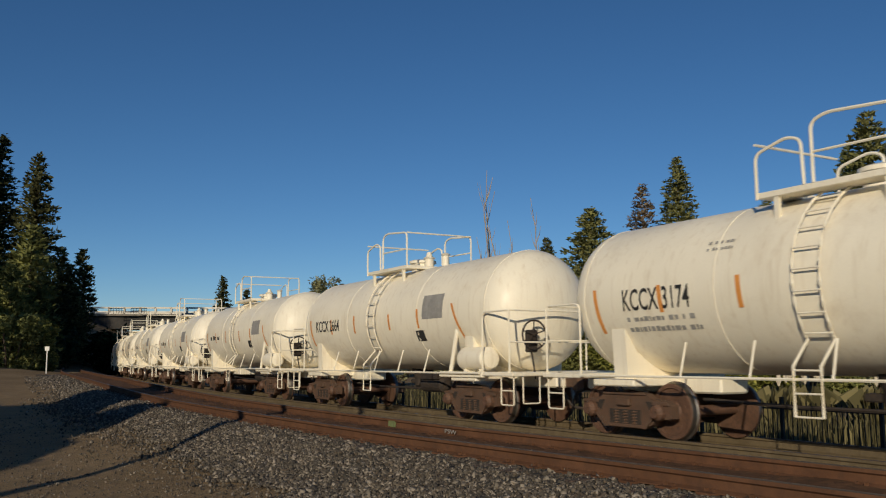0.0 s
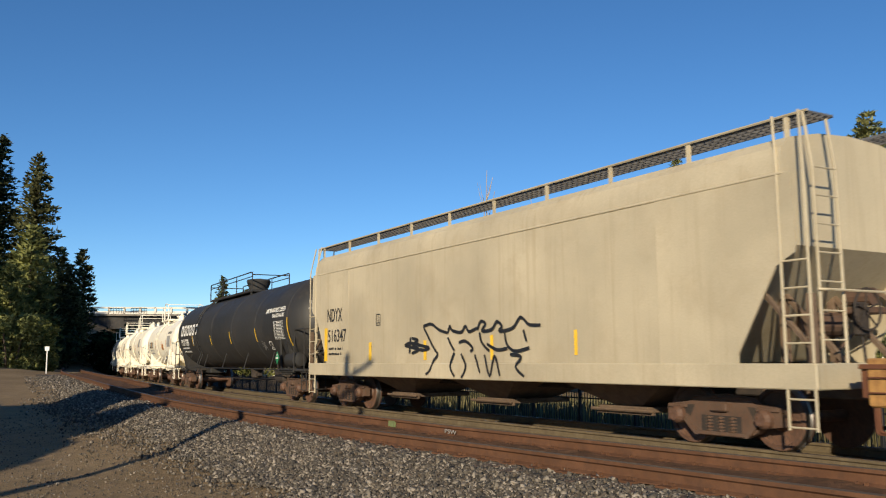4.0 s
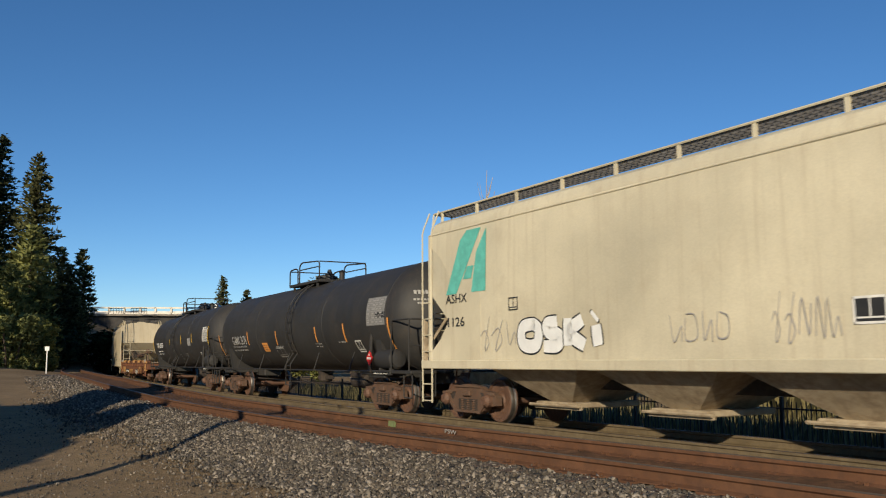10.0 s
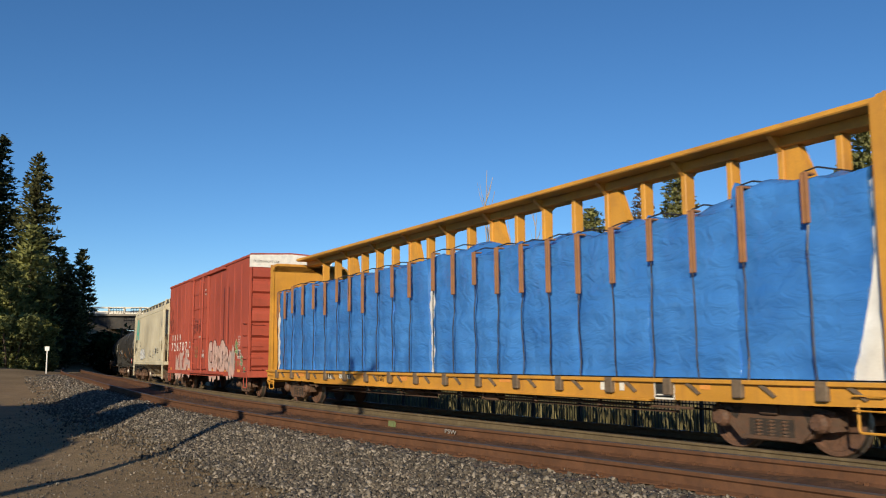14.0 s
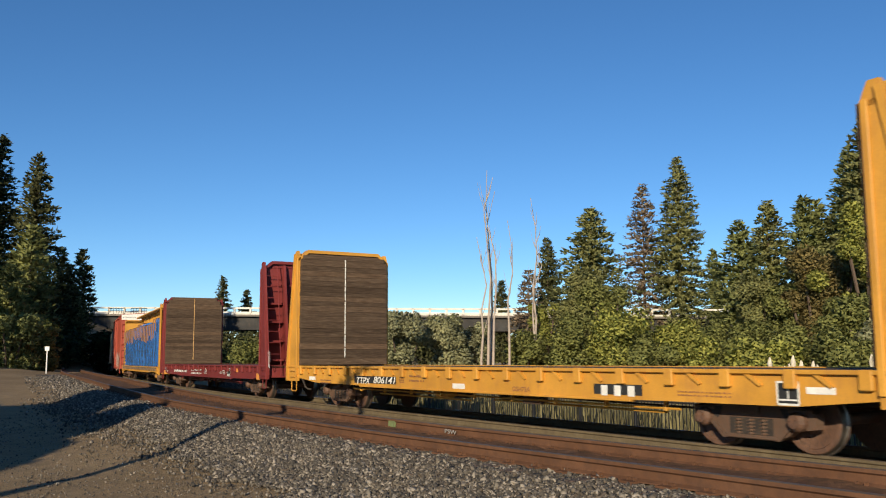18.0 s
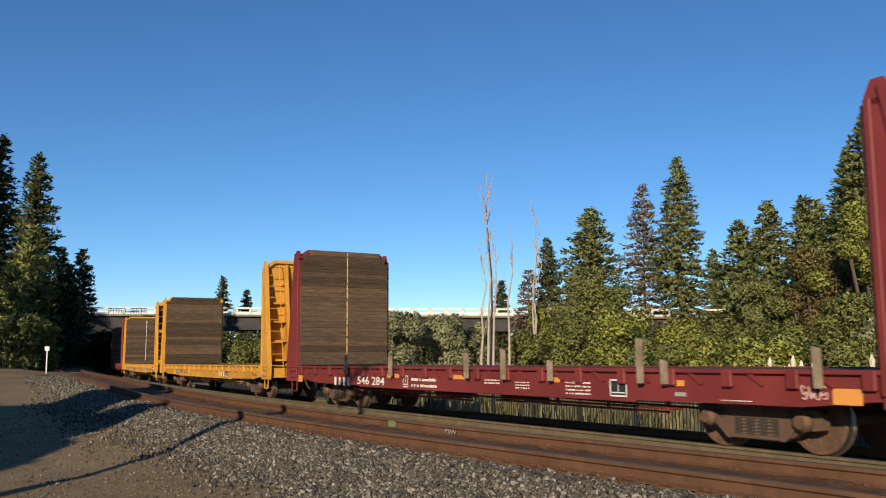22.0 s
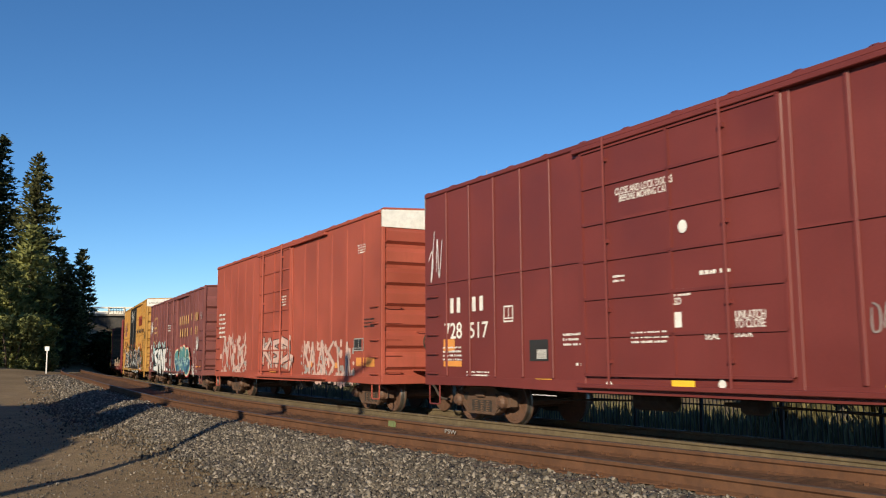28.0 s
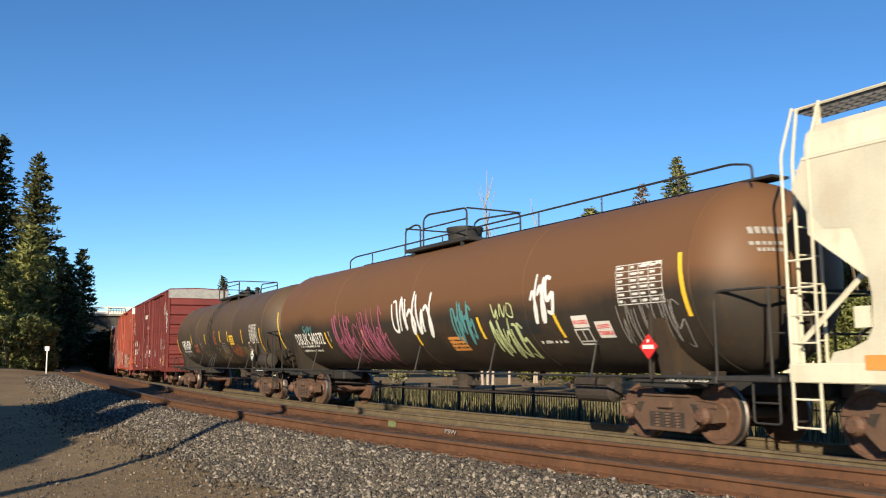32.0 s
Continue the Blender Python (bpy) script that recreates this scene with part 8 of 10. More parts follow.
# abstract painted forms, each a set of brush lines across and up its field
FORMS = {
    83: [[[(0.05, 0.79), (0.09, 0.63), (0.14, 0.66)], [(0.08, 0.62), (0.01, 0.42), (0.03, 0.15), (0.11, 0.12)], [(0.02, 0.40), (0.12, 0.44)]],
         [[(0.18, 0.85), (0.21, 0.65), (0.12, 0.19)], [(0.21, 0.65), (0.24, 0.23), (0.19, 0.04)], [(0.14, 0.38), (0.23, 0.42)]],
         [[(0.41, 0.88), (0.33, 0.85), (0.30, 0.58), (0.40, 0.50), (0.42, 0.31), (0.34, 0.12), (0.24, 0.23)]],
         [[(0.55, 0.85), (0.48, 0.62), (0.47, 0.42), (0.55, 0.38)], [(0.48, 0.42), (0.47, 0.19), (0.58, 0.15), (0.61, 0.27)]],
         [[(0.60, 0.23), (0.66, 0.62), (0.70, 0.94), (0.74, 0.46), (0.79, 0.97), (0.84, 0.65), (0.87, 0.23), (0.94, 0.19), (0.99, 0.46)]],
         [[(0.01, 0.12), (0.10, 0.19), (0.19, 0.04), (0.28, 0.19), (0.36, 0.04), (0.45, 0.19), (0.53, 0.0), (0.63, 0.12), (0.72, 0.02)]]],
    82: [[[(0.10, 0.95), (0.21, 0.75), (0.15, 0.25), (0.03, 0.18)], [(0.21, 0.75), (0.36, 0.80), (0.33, 0.55), (0.18, 0.50), (0.40, 0.22)]],
         [[(0.47, 0.92), (0.47, 0.25)], [(0.47, 0.72), (0.66, 0.76), (0.62, 0.52), (0.76, 0.38), (0.55, 0.22)]],
         [[(0.73, 0.92), (0.84, 0.80)], [(0.66, 0.60), (0.84, 0.66), (0.70, 0.40), (0.98, 0.22), (0.95, 0.06), (0.70, 0.12)]]],
    101: [[[(0.22, 0.92), (0.06, 0.80), (0.09, 0.58), (0.22, 0.45), (0.22, 0.14), (0.04, 0.12)]], [[(0.28, 0.06), (0.31, 0.84), (0.40, 0.90), (0.41, 0.06)], [(0.31, 0.42), (0.40, 0.42)]],
          [[(0.47, 0.02), (0.48, 0.88), (0.59, 0.22), (0.61, 0.90), (0.62, 0.02)]], [[(0.82, 0.94), (0.69, 0.86), (0.69, 0.12), (0.86, 0.06)], [(0.69, 0.48), (0.80, 0.50)]]],
    102: [[[(0.23, 0.82), (0.10, 0.76), (0.04, 0.58), (0.12, 0.28), (0.18, 0.06), (0.25, 0.36), (0.18, 0.42)]], [[(0.32, 0.06), (0.36, 0.60), (0.41, 0.93), (0.46, 0.60), (0.48, 0.10)], [(0.36, 0.40), (0.46, 0.40)]],
          [[(0.54, 0.06), (0.55, 0.90), (0.65, 0.90), (0.65, 0.60), (0.57, 0.50), (0.71, 0.06)]], [[(0.75, 0.86), (0.88, 0.80), (0.77, 0.44), (0.96, 0.36), (0.86, 0.08), (0.73, 0.06)]]],
    42: [[[(0.16, 0.92), (0.04, 0.88), (0.04, 0.20), (0.17, 0.16)], [(0.04, 0.54), (0.15, 0.55)]], [[(0.24, 0.14), (0.26, 0.86), (0.34, 0.90), (0.35, 0.14)], [(0.26, 0.48), (0.34, 0.48)]],
         [[(0.43, 0.90), (0.46, 0.50), (0.56, 0.14)], [(0.57, 0.90), (0.50, 0.50), (0.42, 0.14)]], [[(0.65, 0.12), (0.65, 0.90), (0.78, 0.84), (0.80, 0.50), (0.76, 0.16), (0.66, 0.12)]],
         [[(0.84, 0.76), (0.92, 0.64), (0.86, 0.40), (0.98, 0.10)]]],
    41: [[[(0.02, 0.70), (0.06, 0.10), (0.13, 0.60), (0.18, 0.10), (0.22, 0.80)]], [[(0.36, 0.95), (0.38, 0.10), (0.28, 0.14)]], [[(0.62, 0.92), (0.50, 0.80), (0.48, 0.20), (0.62, 0.10)]], [[(0.92, 0.95), (0.74, 0.90), (0.76, 0.10), (0.96, 0.06)], [(0.75, 0.50), (0.90, 0.52)]]],
    61: [[[(0.02, 0.2), (0.12, 0.9), (0.25, 0.3), (0.32, 0.95), (0.45, 0.2)]], [[(0.5, 0.8), (0.55, 0.1), (0.75, 0.15), (0.7, 0.8)]], [[(0.98, 0.7), (0.82, 0.6), (0.95, 0.3), (0.8, 0.1)]]],
    62: [[[(0.04, 0.06), (0.05, 0.94)], [(0.28, 0.92), (0.08, 0.5), (0.30, 0.06)]], [[(0.60, 0.88), (0.40, 0.80), (0.42, 0.55), (0.58, 0.44), (0.56, 0.14), (0.38, 0.10)]], [[(0.70, 0.08), (0.70, 0.92), (0.92, 0.75), (0.92, 0.25), (0.70, 0.08)]]],
    63: [[[(0.02, 0.1), (0.06, 0.8), (0.18, 0.3), (0.24, 0.95), (0.30, 0.2)]], [[(0.36, 0.3), (0.44, 0.98), (0.50, 0.2), (0.40, 0.4)]], [[(0.66, 0.95), (0.56, 0.7), (0.68, 0.4), (0.56, 0.05)]], [[(0.74, 0.8), (0.78, 0.1), (0.90, 0.2), (0.92, 0.9), (0.99, 0.0)]]],
    31: [[[(0.20, 0.80), (0.04, 0.70), (0.04, 0.20), (0.20, 0.14), (0.24, 0.60), (0.16, 0.82)]], [[(0.46, 0.82), (0.34, 0.76), (0.36, 0.52), (0.48, 0.40), (0.46, 0.12), (0.30, 0.10)]],
         [[(0.58, 0.90), (0.58, 0.10)], [(0.74, 0.84), (0.60, 0.48), (0.76, 0.10)]], [[(0.88, 0.66), (0.90, 0.08)], [(0.86, 0.86), (0.88, 0.95)]]],
    44: [[[(0.9, 0.8), (0.3, 0.85), (0.2, 0.6), (0.8, 0.42), (0.75, 0.15), (0.1, 0.2)], [(0.5, 1.0), (0.5, 0.0)]]],
}
FORMS[45] = FORMS[46] = FORMS[47] = FORMS[44]


def brush(bm, pts, w, y):
    """A hard-edged stroke with square corners through points (x, z), pointed at its ends."""
    for i, ((x0, z0), (x1, z1)) in enumerate(zip(pts, pts[1:])):
        l = math.hypot(x1 - x0, z1 - z0) or 1
        dx, dz = (x1 - x0) / l, (z1 - z0) / l
        a = 0.30 if i == 0 else 0.5
        b = 0.30 if i == len(pts) - 2 else 0.5
        e0, e1 = w * (0.5 if i == 0 else 0.32), w * (0.5 if i == len(pts) - 2 else 0.32)
        x0, z0, x1, z1 = x0 - dx * e0, z0 - dz * e0, x1 + dx * e1, z1 + dz * e1
        y += 0.00003
        face(bm, [(x0 - dz * w * a, y, z0 + dx * w * a), (x1 - dz * w * b, y, z1 + dx * w * b), (x1 + dz * w * b, y, z1 - dx * w * b), (x0 + dz * w * a, y, z0 - dx * w * a)])


def wild(car, x, z, w, h, key, fill, line, stroke, edge, lift, halo=None, low=None):
    """Sprayed forms with an outline, an optional halo and a second colour on their lower half."""
    bms = {}
    y0 = side_y(car) + lift
    for i, shape in enumerate(FORMS[key]):
        for path in shape:
            pts = [(x - w * (0.04 + 0.92 * a), z + stroke * 0.5 + (h - stroke) * b) for a, b in path]
            soft = key in (102, 42, 41, 31)
            fine = bend(pts, 6) if soft else pts
            layers = ([(halo, stroke + edge * 3.2, y0 - 0.002)] if halo else []) + [(line, stroke + edge * 2, y0 + 0.0018 * i), (fill, stroke, y0 + 0.0018 * i + 0.0009)]
            for colour, wd, y in layers:
                if soft:
                    ribbon(bms.setdefault(colour, bmesh.new()), fine, wd, y, 0.8)
                else:
                    brush(bms.setdefault(colour, bmesh.new()), fine, wd, y)
            if low:
                # the second colour fills the strokes below the middle
                zc = z + h * 0.46
                run_ = []
                for (xa, za), (xb, zb) in zip(pts, pts[1:]):
                    if min(za, zb) < zc:
                        if za > zc or zb > zc:
                            k = (zc - za) / (zb - za)
                            m = (xa + (xb - xa) * k, zc)
                            run_.append([m, (xb, zb)] if za > zc else [(xa, za), m])
                        else:
                            run_.append([(xa, za), (xb, zb)])
                for seg in run_:
                    brush(bms.setdefault(low, bmesh.new()), seg, stroke * 0.94, y0 + 0.0018 * i + 0.0013)
    for colour, bm in bms.items():
        ob = part("graffiti", bm, SPRAY[colour], car)
        for q in ob.data.polygons:
            if q.normal.y < 0:
                q.flip()


def scribble(car, x, z, w, h, colour, stroke, paths):
    """One-colour sprayed lines across and up a field of the side."""
    bm = bmesh.new()
    for i, path in enumerate(paths):
        ribbon(bm, bend([(x - w * a, z + h * b) for a, b in path], 6), stroke, side_y(car) + 0.0003 * i, 0.8)
    ob = part("graffiti", bm, SPRAY[colour], car)
    for q in ob.data.polygons:
        if q.normal.y < 0:
            q.flip()
    lay_on(car, ob, 0.026 if car is C_NDYX else 0.012)


def splash(car, x, z, w, h, n, r, colour, seed, lift=0.004):
    """Sprayed dots and drips."""
    rnd = random.Random(seed)
    bm = bmesh.new()
    for i in range(n):
        blob(bm, x - w * rnd.random(), z + h * rnd.random() ** 1.2, r * rnd.uniform(0.5, 1.7), r * rnd.uniform(0.6, 2.0), side_y(car) + lift + i * 0.00002, rnd, 4, 0.15)
    tagged(part("graffiti", bm, SPRAY[colour], car), "sprayed " + colour + " dots", kind="stuff")


STYLE = {82: (0.20, 0.06), 83: (0.36, 0.06), 101: (0.30, 0.10), 102: (0.46, 0.085), 41: (0.15, 0.03), 42: (0.40, 0.035), 31: (0.25, 0.03), 62: (0.20, 0.03), 61: (0.10, 0.02), 63: (0.10, 0.02),
         44: (0.10, 0.025), 45: (0.09, 0.025), 46: (0.08, 0.02), 47: (0.09, 0.025)}


def mural(car, x, z, w, h, n, fill, line, seed, halo=None, inner=None, stroke=0.05):
    lift = 0.046 if car in (C_F, C_W) else (0.06 if seed == 62 else 0.006)
    if fill == "orange":
        for k, c in enumerate(("orange", "green", "orange")):
            splash(car, x + 0.2, z - 0.1, w + 0.4, h + 0.35, 14, 0.14, c, seed * 7 + k, lift - 0.004 + k * 0.001)
        return
    if seed in FORMS:
        s, e = STYLE[seed]
        if seed == 101:
            splash(car, x + 0.55, z + 0.25, w + 1.5, h * 1.0, 110, 0.2, "aqua", 5, 0.002)
            splash(car, x + 0.3, z, w + 0.9, h * 0.9, 40, 0.3, "black", 6, 0.003)
        if seed in (61, 62, 63):
            splash(car, x, z, w, h * 0.9, 60 if seed != 62 else 30, 0.16, "pink", seed, lift - 0.003)
            splash(car, x, z, w, h * 0.8, 40, 0.10, "grey", seed + 1, lift - 0.002)
        if seed in (42, 41):
            splash(car, x - 0.1, z, w - 0.2, h * 0.8, 40, 0.34, "pink", 7, 0.002)
        if seed == 102:
            wild(car, x, z, w, h, seed, "cream", "cream", s, e, lift, "red")
            wild(car, x, z, w, h, seed, "teal", "cream", s, 0.02, lift + 0.008, None, "blue")
            splash(car, x - 0.5, z + h * 0.34, w - 1.0, h * 0.26, 60, 0.09, "aqua", 8, lift + 0.020)
            return
        wild(car, x, z, w, h, seed, fill, line, s, e, lift)
        return
    piece(x, z, w, h, n, side_y(car) + 0.006 + (seed % 5) * 0.0014, car, fill, line, seed, halo, inner, stroke)


def blocks(car, n, x, z, w, h, material, gap):
    """A maker's or owner's name as a row of plain rounded frames of its size and colour."""
    c = w / n
    for i in range(n):
        cw = c * (1 - gap) * (0.9 if h > 0.45 and n > 3 else 0.62)
        x0 = x - c * i - (c - cw) / 2
        t = min(0.30 * cw, h * 0.24)
        bm = bmesh.new()
        if not (h > 0.45 and n > 3):
            rect_mesh(bm, x0, z, cw, h, side_y(car), 6)
            bmesh.ops.remove_doubles(bm, verts=bm.verts[:], dist=1e-5)
            lay_on(car, part("name_block", bm, material, car), 0.009)
            continue

        def ring(inset, r):
            pts = []
            for cx, cz, a0 in ((x0 - inset - r, z + h - inset - r, 0), (x0 - cw + inset + r, z + h - inset - r, 1), (x0 - cw + inset + r, z + inset + r, 2), (x0 - inset - r, z + inset + r, 3)):
                for q in range(5):
                    a = math.pi / 2 * (a0 + q / 4)
                    pts.append(bm.verts.new((cx + r * math.cos(a), side_y(car), cz + r * math.sin(a))))
            return pts
        o, k = ring(0, min(cw, h) * 0.22), ring(t, min(cw, h) * 0.06)
        for j in range(20):
            bm.faces.new((o[j], k[j], k[(j + 1) % 20], o[(j + 1) % 20]))
        ob = lay_on(car, part("name_block", bm, material, car), 0.009)
        bmesh_flip(ob)


def disc(car, x, z, w, h, material):
    bm = bmesh.new()
    y = side_y(car) + 0.062
    vs = [bm.verts.new((x - w / 2 - w / 2 * math.cos(a), y, z + h / 2 + h / 2 * math.sin(a))) for a in (2 * math.pi * i / 20 for i in range(20))]
    bm.faces.new(vs[::-1])
    d = part("disc_mark", bm, material, car)
    bmesh_flip(d)
    return d


def bmesh_flip(ob):
    """Makes a flat mark face the camera's side."""
    if ob.data.polygons[0].normal.y < 0:
        ob.data.flip_normals()


def emblem(car, x, z, w, h):
    """The round emblem: a pale ring and cross on the car's paint."""
    y = side_y(car) + 0.006
    cx, cz, r = x - w / 2, z + h / 2, h / 2
    bm = bmesh.new()
    n = 40
    for r0, r1 in ((r, r * 0.90), (r * 0.62, r * 0.55)):
        for i in range(n):
            a, b = 2 * math.pi * i / n, 2 * math.pi * (i + 1) / n
            face(bm, [(cx - r0 * math.cos(a), y, cz + r0 * math.sin(a)), (cx - r0 * math.cos(b), y, cz + r0 * math.sin(b)), (cx - r1 * math.cos(b), y, cz + r1 * math.sin(b)), (cx - r1 * math.cos(a), y, cz + r1 * math.sin(a))])
    for dx, dz in ((r * 0.55, r * 0.10), (r * 0.10, r * 0.55)):
        face(bm, [(cx + dx, y + 0.002, cz - dz), (cx - dx, y + 0.002, cz - dz), (cx - dx, y + 0.002, cz + dz), (cx + dx, y + 0.002, cz + dz)])
    part("round_emblem", bm, SPRAY["cream"], car, "pale round emblem with a cross")
    bm = bmesh.new()
    for i in range(26):
        a = 2 * math.pi * i / 26
        ca, sa = math.cos(a), math.sin(a)
        q = [(0.68, -0.03), (0.68, 0.03), (0.92, 0.03), (0.92, -0.03)]
        if i % 9 != 0:
            face(bm, [(cx - r * (u * ca - v * sa), y + 0.003, cz + r * (u * sa + v * ca)) for u, v in q])
    part("emblem_bars", bm, SPRAY["cream"], car)


def crossed_arrows(car, x, z, w, h):
    """The red and blue crossed arrows."""
    y = side_y(car) + 0.006
    for material, poly, lift in (
            (M_BLUEL, [(0.0, 0.86), (0.22, 0.86), (0.62, 0.42), (0.85, 0.02), (1.0, 0.0), (0.9, 0.2), (0.62, 0.2), (0.45, 0.5), (0.2, 0.72)], 0.0),
            (M_BLUEL, [(0.08, 0.0), (0.28, 0.0), (0.98, 0.92), (1.0, 1.05), (0.82, 1.0)], 0.001),
            (M_MARKRED, [(0.0, 0.88), (0.0, 0.70), (0.38, 0.42), (0.44, 0.52), (0.2, 0.72)], 0.003),
            (M_MARKRED, [(0.56, 0.55), (1.0, 0.92), (1.0, 0.72), (0.62, 0.42)], 0.003),
            (M_MARKRED, [(0.0, 0.08), (0.2, 0.28), (0.42, 0.46), (0.44, 0.36), (0.12, 0.04)], 0.003),
            (M_MARKRED, [(0.58, 0.38), (0.64, 0.44), (1.0, 0.20), (0.98, 0.06)], 0.003)):
        bm = bmesh.new()
        face(bm, [(x - w * a, y + lift, z + h * b) for a, b in poly])
        o = part("arrow_mark", bm, material, car)
        bmesh_flip(o)


def leaning_mark(car, x, z, w, h):
    """The teal slanted mark."""
    y = side_y(car) + 0.006
    for poly in ([(0.0, 0.0), (0.26, 0.0), (0.86, 1.0), (0.52, 1.0), (0.36, 0.86)], [(0.62, 0.0), (0.95, 0.0), (0.98, 0.98), (0.74, 0.62)], [(0.42, 0.22), (0.62, 0.22), (0.68, 0.42), (0.52, 0.42)]):
        bm = bmesh.new()
        face(bm, [(x - w * a, y, z + h * b) for a, b in poly])
        bmesh_flip(part("teal_mark", bm, M_TEALL, car))


def shield(car, x, z, w, h):
    y = side_y(car) + 0.006
    pts = [(0.5, 0.0), (0.1, 0.12), (0.0, 0.4), (0.08, 0.62), (0.0, 0.9), (0.2, 1.0), (0.35, 0.92), (0.5, 1.0), (0.65, 0.92), (0.8, 1.0), (1.0, 0.9), (0.92, 0.62), (1.0, 0.4), (0.9, 0.12), (0.5, 0.0)]
    bm = bmesh.new()
    ribbon(bm, [(x - w * a, z + h * b) for a, b in pts], 0.05, y, 1.0)
    part("shield_outline", bm, M_WRITEY, car, "faded yellow shield outline")
    small_print(car, x - w * 0.2, z + h * 0.35, w * 0.6, h * 0.35, 2, M_WRITEY)


# the plain white tanks further ahead carry the same tapes and panels
def plain_marks(car):
    TANKS[car] = (1.30, 2.36)
    for a in ((4.70, 2.49, 4.60, 1.74), (3.16, 2.47, 3.12, 2.04), (1.58, 2.50, 1.55, 2.03), (-0.5, 2.45, -0.55, 2.05), (-2.0, 2.5, -2.05, 2.05), (-3.6, 2.55, -4.0, 1.75)):
        strip(car, *a, M_REFO)
    small_print(car, 4.0, 2.1, 1.5, 0.36, 1, M_WRITEK)
    plate(car, -2.3, 2.25, 0.95, 0.5, M_GREY)
    plate(car, -1.7, 1.8, 0.4, 0.25, M_WRITEK)


for c, _u in WHITE_TANKS[:7]:
    plain_marks(c)
for a in ((4.70, 2.49, 4.60, 1.74), (3.16, 2.47, 3.12, 2.04), (1.58, 2.50, 1.55, 2.03), (-0.5, 2.45, -0.55, 2.05), (-2.0, 2.5, -2.05, 2.05), (-3.6, 2.55, -4.0, 1.75)):
    strip(K0, *a, M_REFO)
plate(K0, -2.3, 2.25, 0.95, 0.55, M_GREY)
plate(K0, -1.9, 1.75, 0.4, 0.25, M_WRITEK)

for c in (C_GAMX, C_TEIX, C_G, C_X):
    hl = 8.55 if c in (C_GAMX, C_TEIX) else (8.45 if c is C_G else 9.85)
    words("2 INCH COMP SHOES", -hl + 1.75, 0.965, 0.07, 1.394, c, M_WRITE, width=0.85)
for i, r in enumerate(((0.95, 2.92, 0.5, 0.10), (0.98, 2.76, 0.45, 0.05), (0.9, 2.67, 0.35, 0.05))):
    for c in (C_GAMX, C_X, K1, C_PROX):
        hl, R, zc = (8.55, 1.42, 2.42) if c is C_GAMX else ((9.85, 1.52, 2.58) if c is C_X else ((9.75, 1.52, 2.55) if c is C_PROX else (5.75, 1.30, 2.36)))
        d = R * (0.7 if c is C_GAMX else (0.72 if c is C_X else (0.75 if c is C_PROX else 0.62)))
        bm = bmesh.new()
        n = 6
        for k in range(n):
            ys = [r[0] - r[2] * (k + q) / n for q in (0.1, 0.8)]
            vs = []
            for y, z in ((ys[0], r[1]), (ys[1], r[1]), (ys[1], r[1] + r[3]), (ys[0], r[1] + r[3])):
                y2 = y * R / 1.42
                z2 = zc + (z - 2.42) * R / 1.42
                f = math.sqrt(max(0.0, 1 - (y2 * y2 + (z2 - zc) ** 2) / (R * R)))
                vs.append(bm.verts.new((-hl + d - d * f - 0.012, y2, z2)))
            bm.faces.new(vs[::-1])
        tagged(part("head_lettering", bm, M_WRITEK if c is K1 else M_GREY, c), "small stencilled print on the tank head", kind="stuff")
for c, hb, top in ((C_M, 7.8, 5.12), (C_F, 7.75, 5.12)):
    for text, y, w in (("EXCESS HEIGHT CAR", 1.42, 0.95),):
        t = words(text, 0, 0, 0.085, 0, c, M_WRITEK, width=w)
        t.matrix_basis = Matrix.Translation((-hb - 0.058, y, top - 0.28)) @ Matrix.Rotation(math.pi / 2, 4, "Z")
letter(K1, 'KCCX 3174', 3.96, 2.1, 1.49, 0.36, M_WRITEK)
letter(K0, 'KCCX 2664', 4.22, 2.14, 1.68, 0.32, M_WRITEK)
strip(K1, 4.70, 2.49, 4.60, 1.74, M_REFO)
strip(K1, 3.16, 2.47, 3.12, 2.04, M_REFO)
strip(K1, 1.58, 2.50, 1.55, 2.03, M_REFO)
strip(K1, -0.82, 2.46, -0.84, 2.01, M_REFO)
strip(K1, -2.52, 2.47, -2.54, 1.99, M_REFO)
strip(K1, -4.30, 2.51, -4.31, 1.55, M_REFO)
plate(K1, -0.99, 1.94, 0.62, 0.32, M_REFO, 'panel')
small_print(K1, -1.04, 1.97, 0.55, 0.25, 3, M_WRITEK)
plate(K1, -2.86, 2.09, 1.06, 0.59, M_GREY, 'panel')
letter(K1, "SULPHURIC ACID", -2.79, 2.78, 1.3, 0.13, M_WRITEK, lean=0.2)
plate(K1, -2.14, 1.68, 0.07, 0.23, M_WRITEK, 'panel')
plate(K1, -2.41, 1.68, 0.05, 0.19, M_WRITEK, 'panel')
small_print(K1, 3.91, 1.72, 1.58, 0.33, 2, M_GREY)
small_print(K1, 2.19, 2.89, 0.5, 0.2, 2, M_GREY)
placard(K1, -3.36, 1.26, 0.33, 0.40, M_WRITEK)
blocks(C_PROX, 6, 8.01, 2.48, 3.6, 0.5, M_WRITE, 0.16)
letter(C_PROX, 'PROX 32203', 7.97, 2.04, 1.62, 0.31, M_WRITE)
small_print(C_PROX, 7.98, 1.69, 1.58, 0.32, 2, M_WRITE)
outline(C_PROX, 5.41, 2.08, 0.2, 0.28, M_WRITE, None)
strip(C_PROX, 8.95, 2.67, 8.89, 1.77, M_REFY)
strip(C_PROX, 5.52, 2.44, 5.47, 2.00, M_REFY)
strip(C_PROX, 1.97, 2.39, 1.92, 1.98, M_REFY)
strip(C_PROX, -1.32, 2.44, -1.35, 1.97, M_REFY)
strip(C_PROX, -4.94, 2.44, -5.00, 1.96, M_REFY)
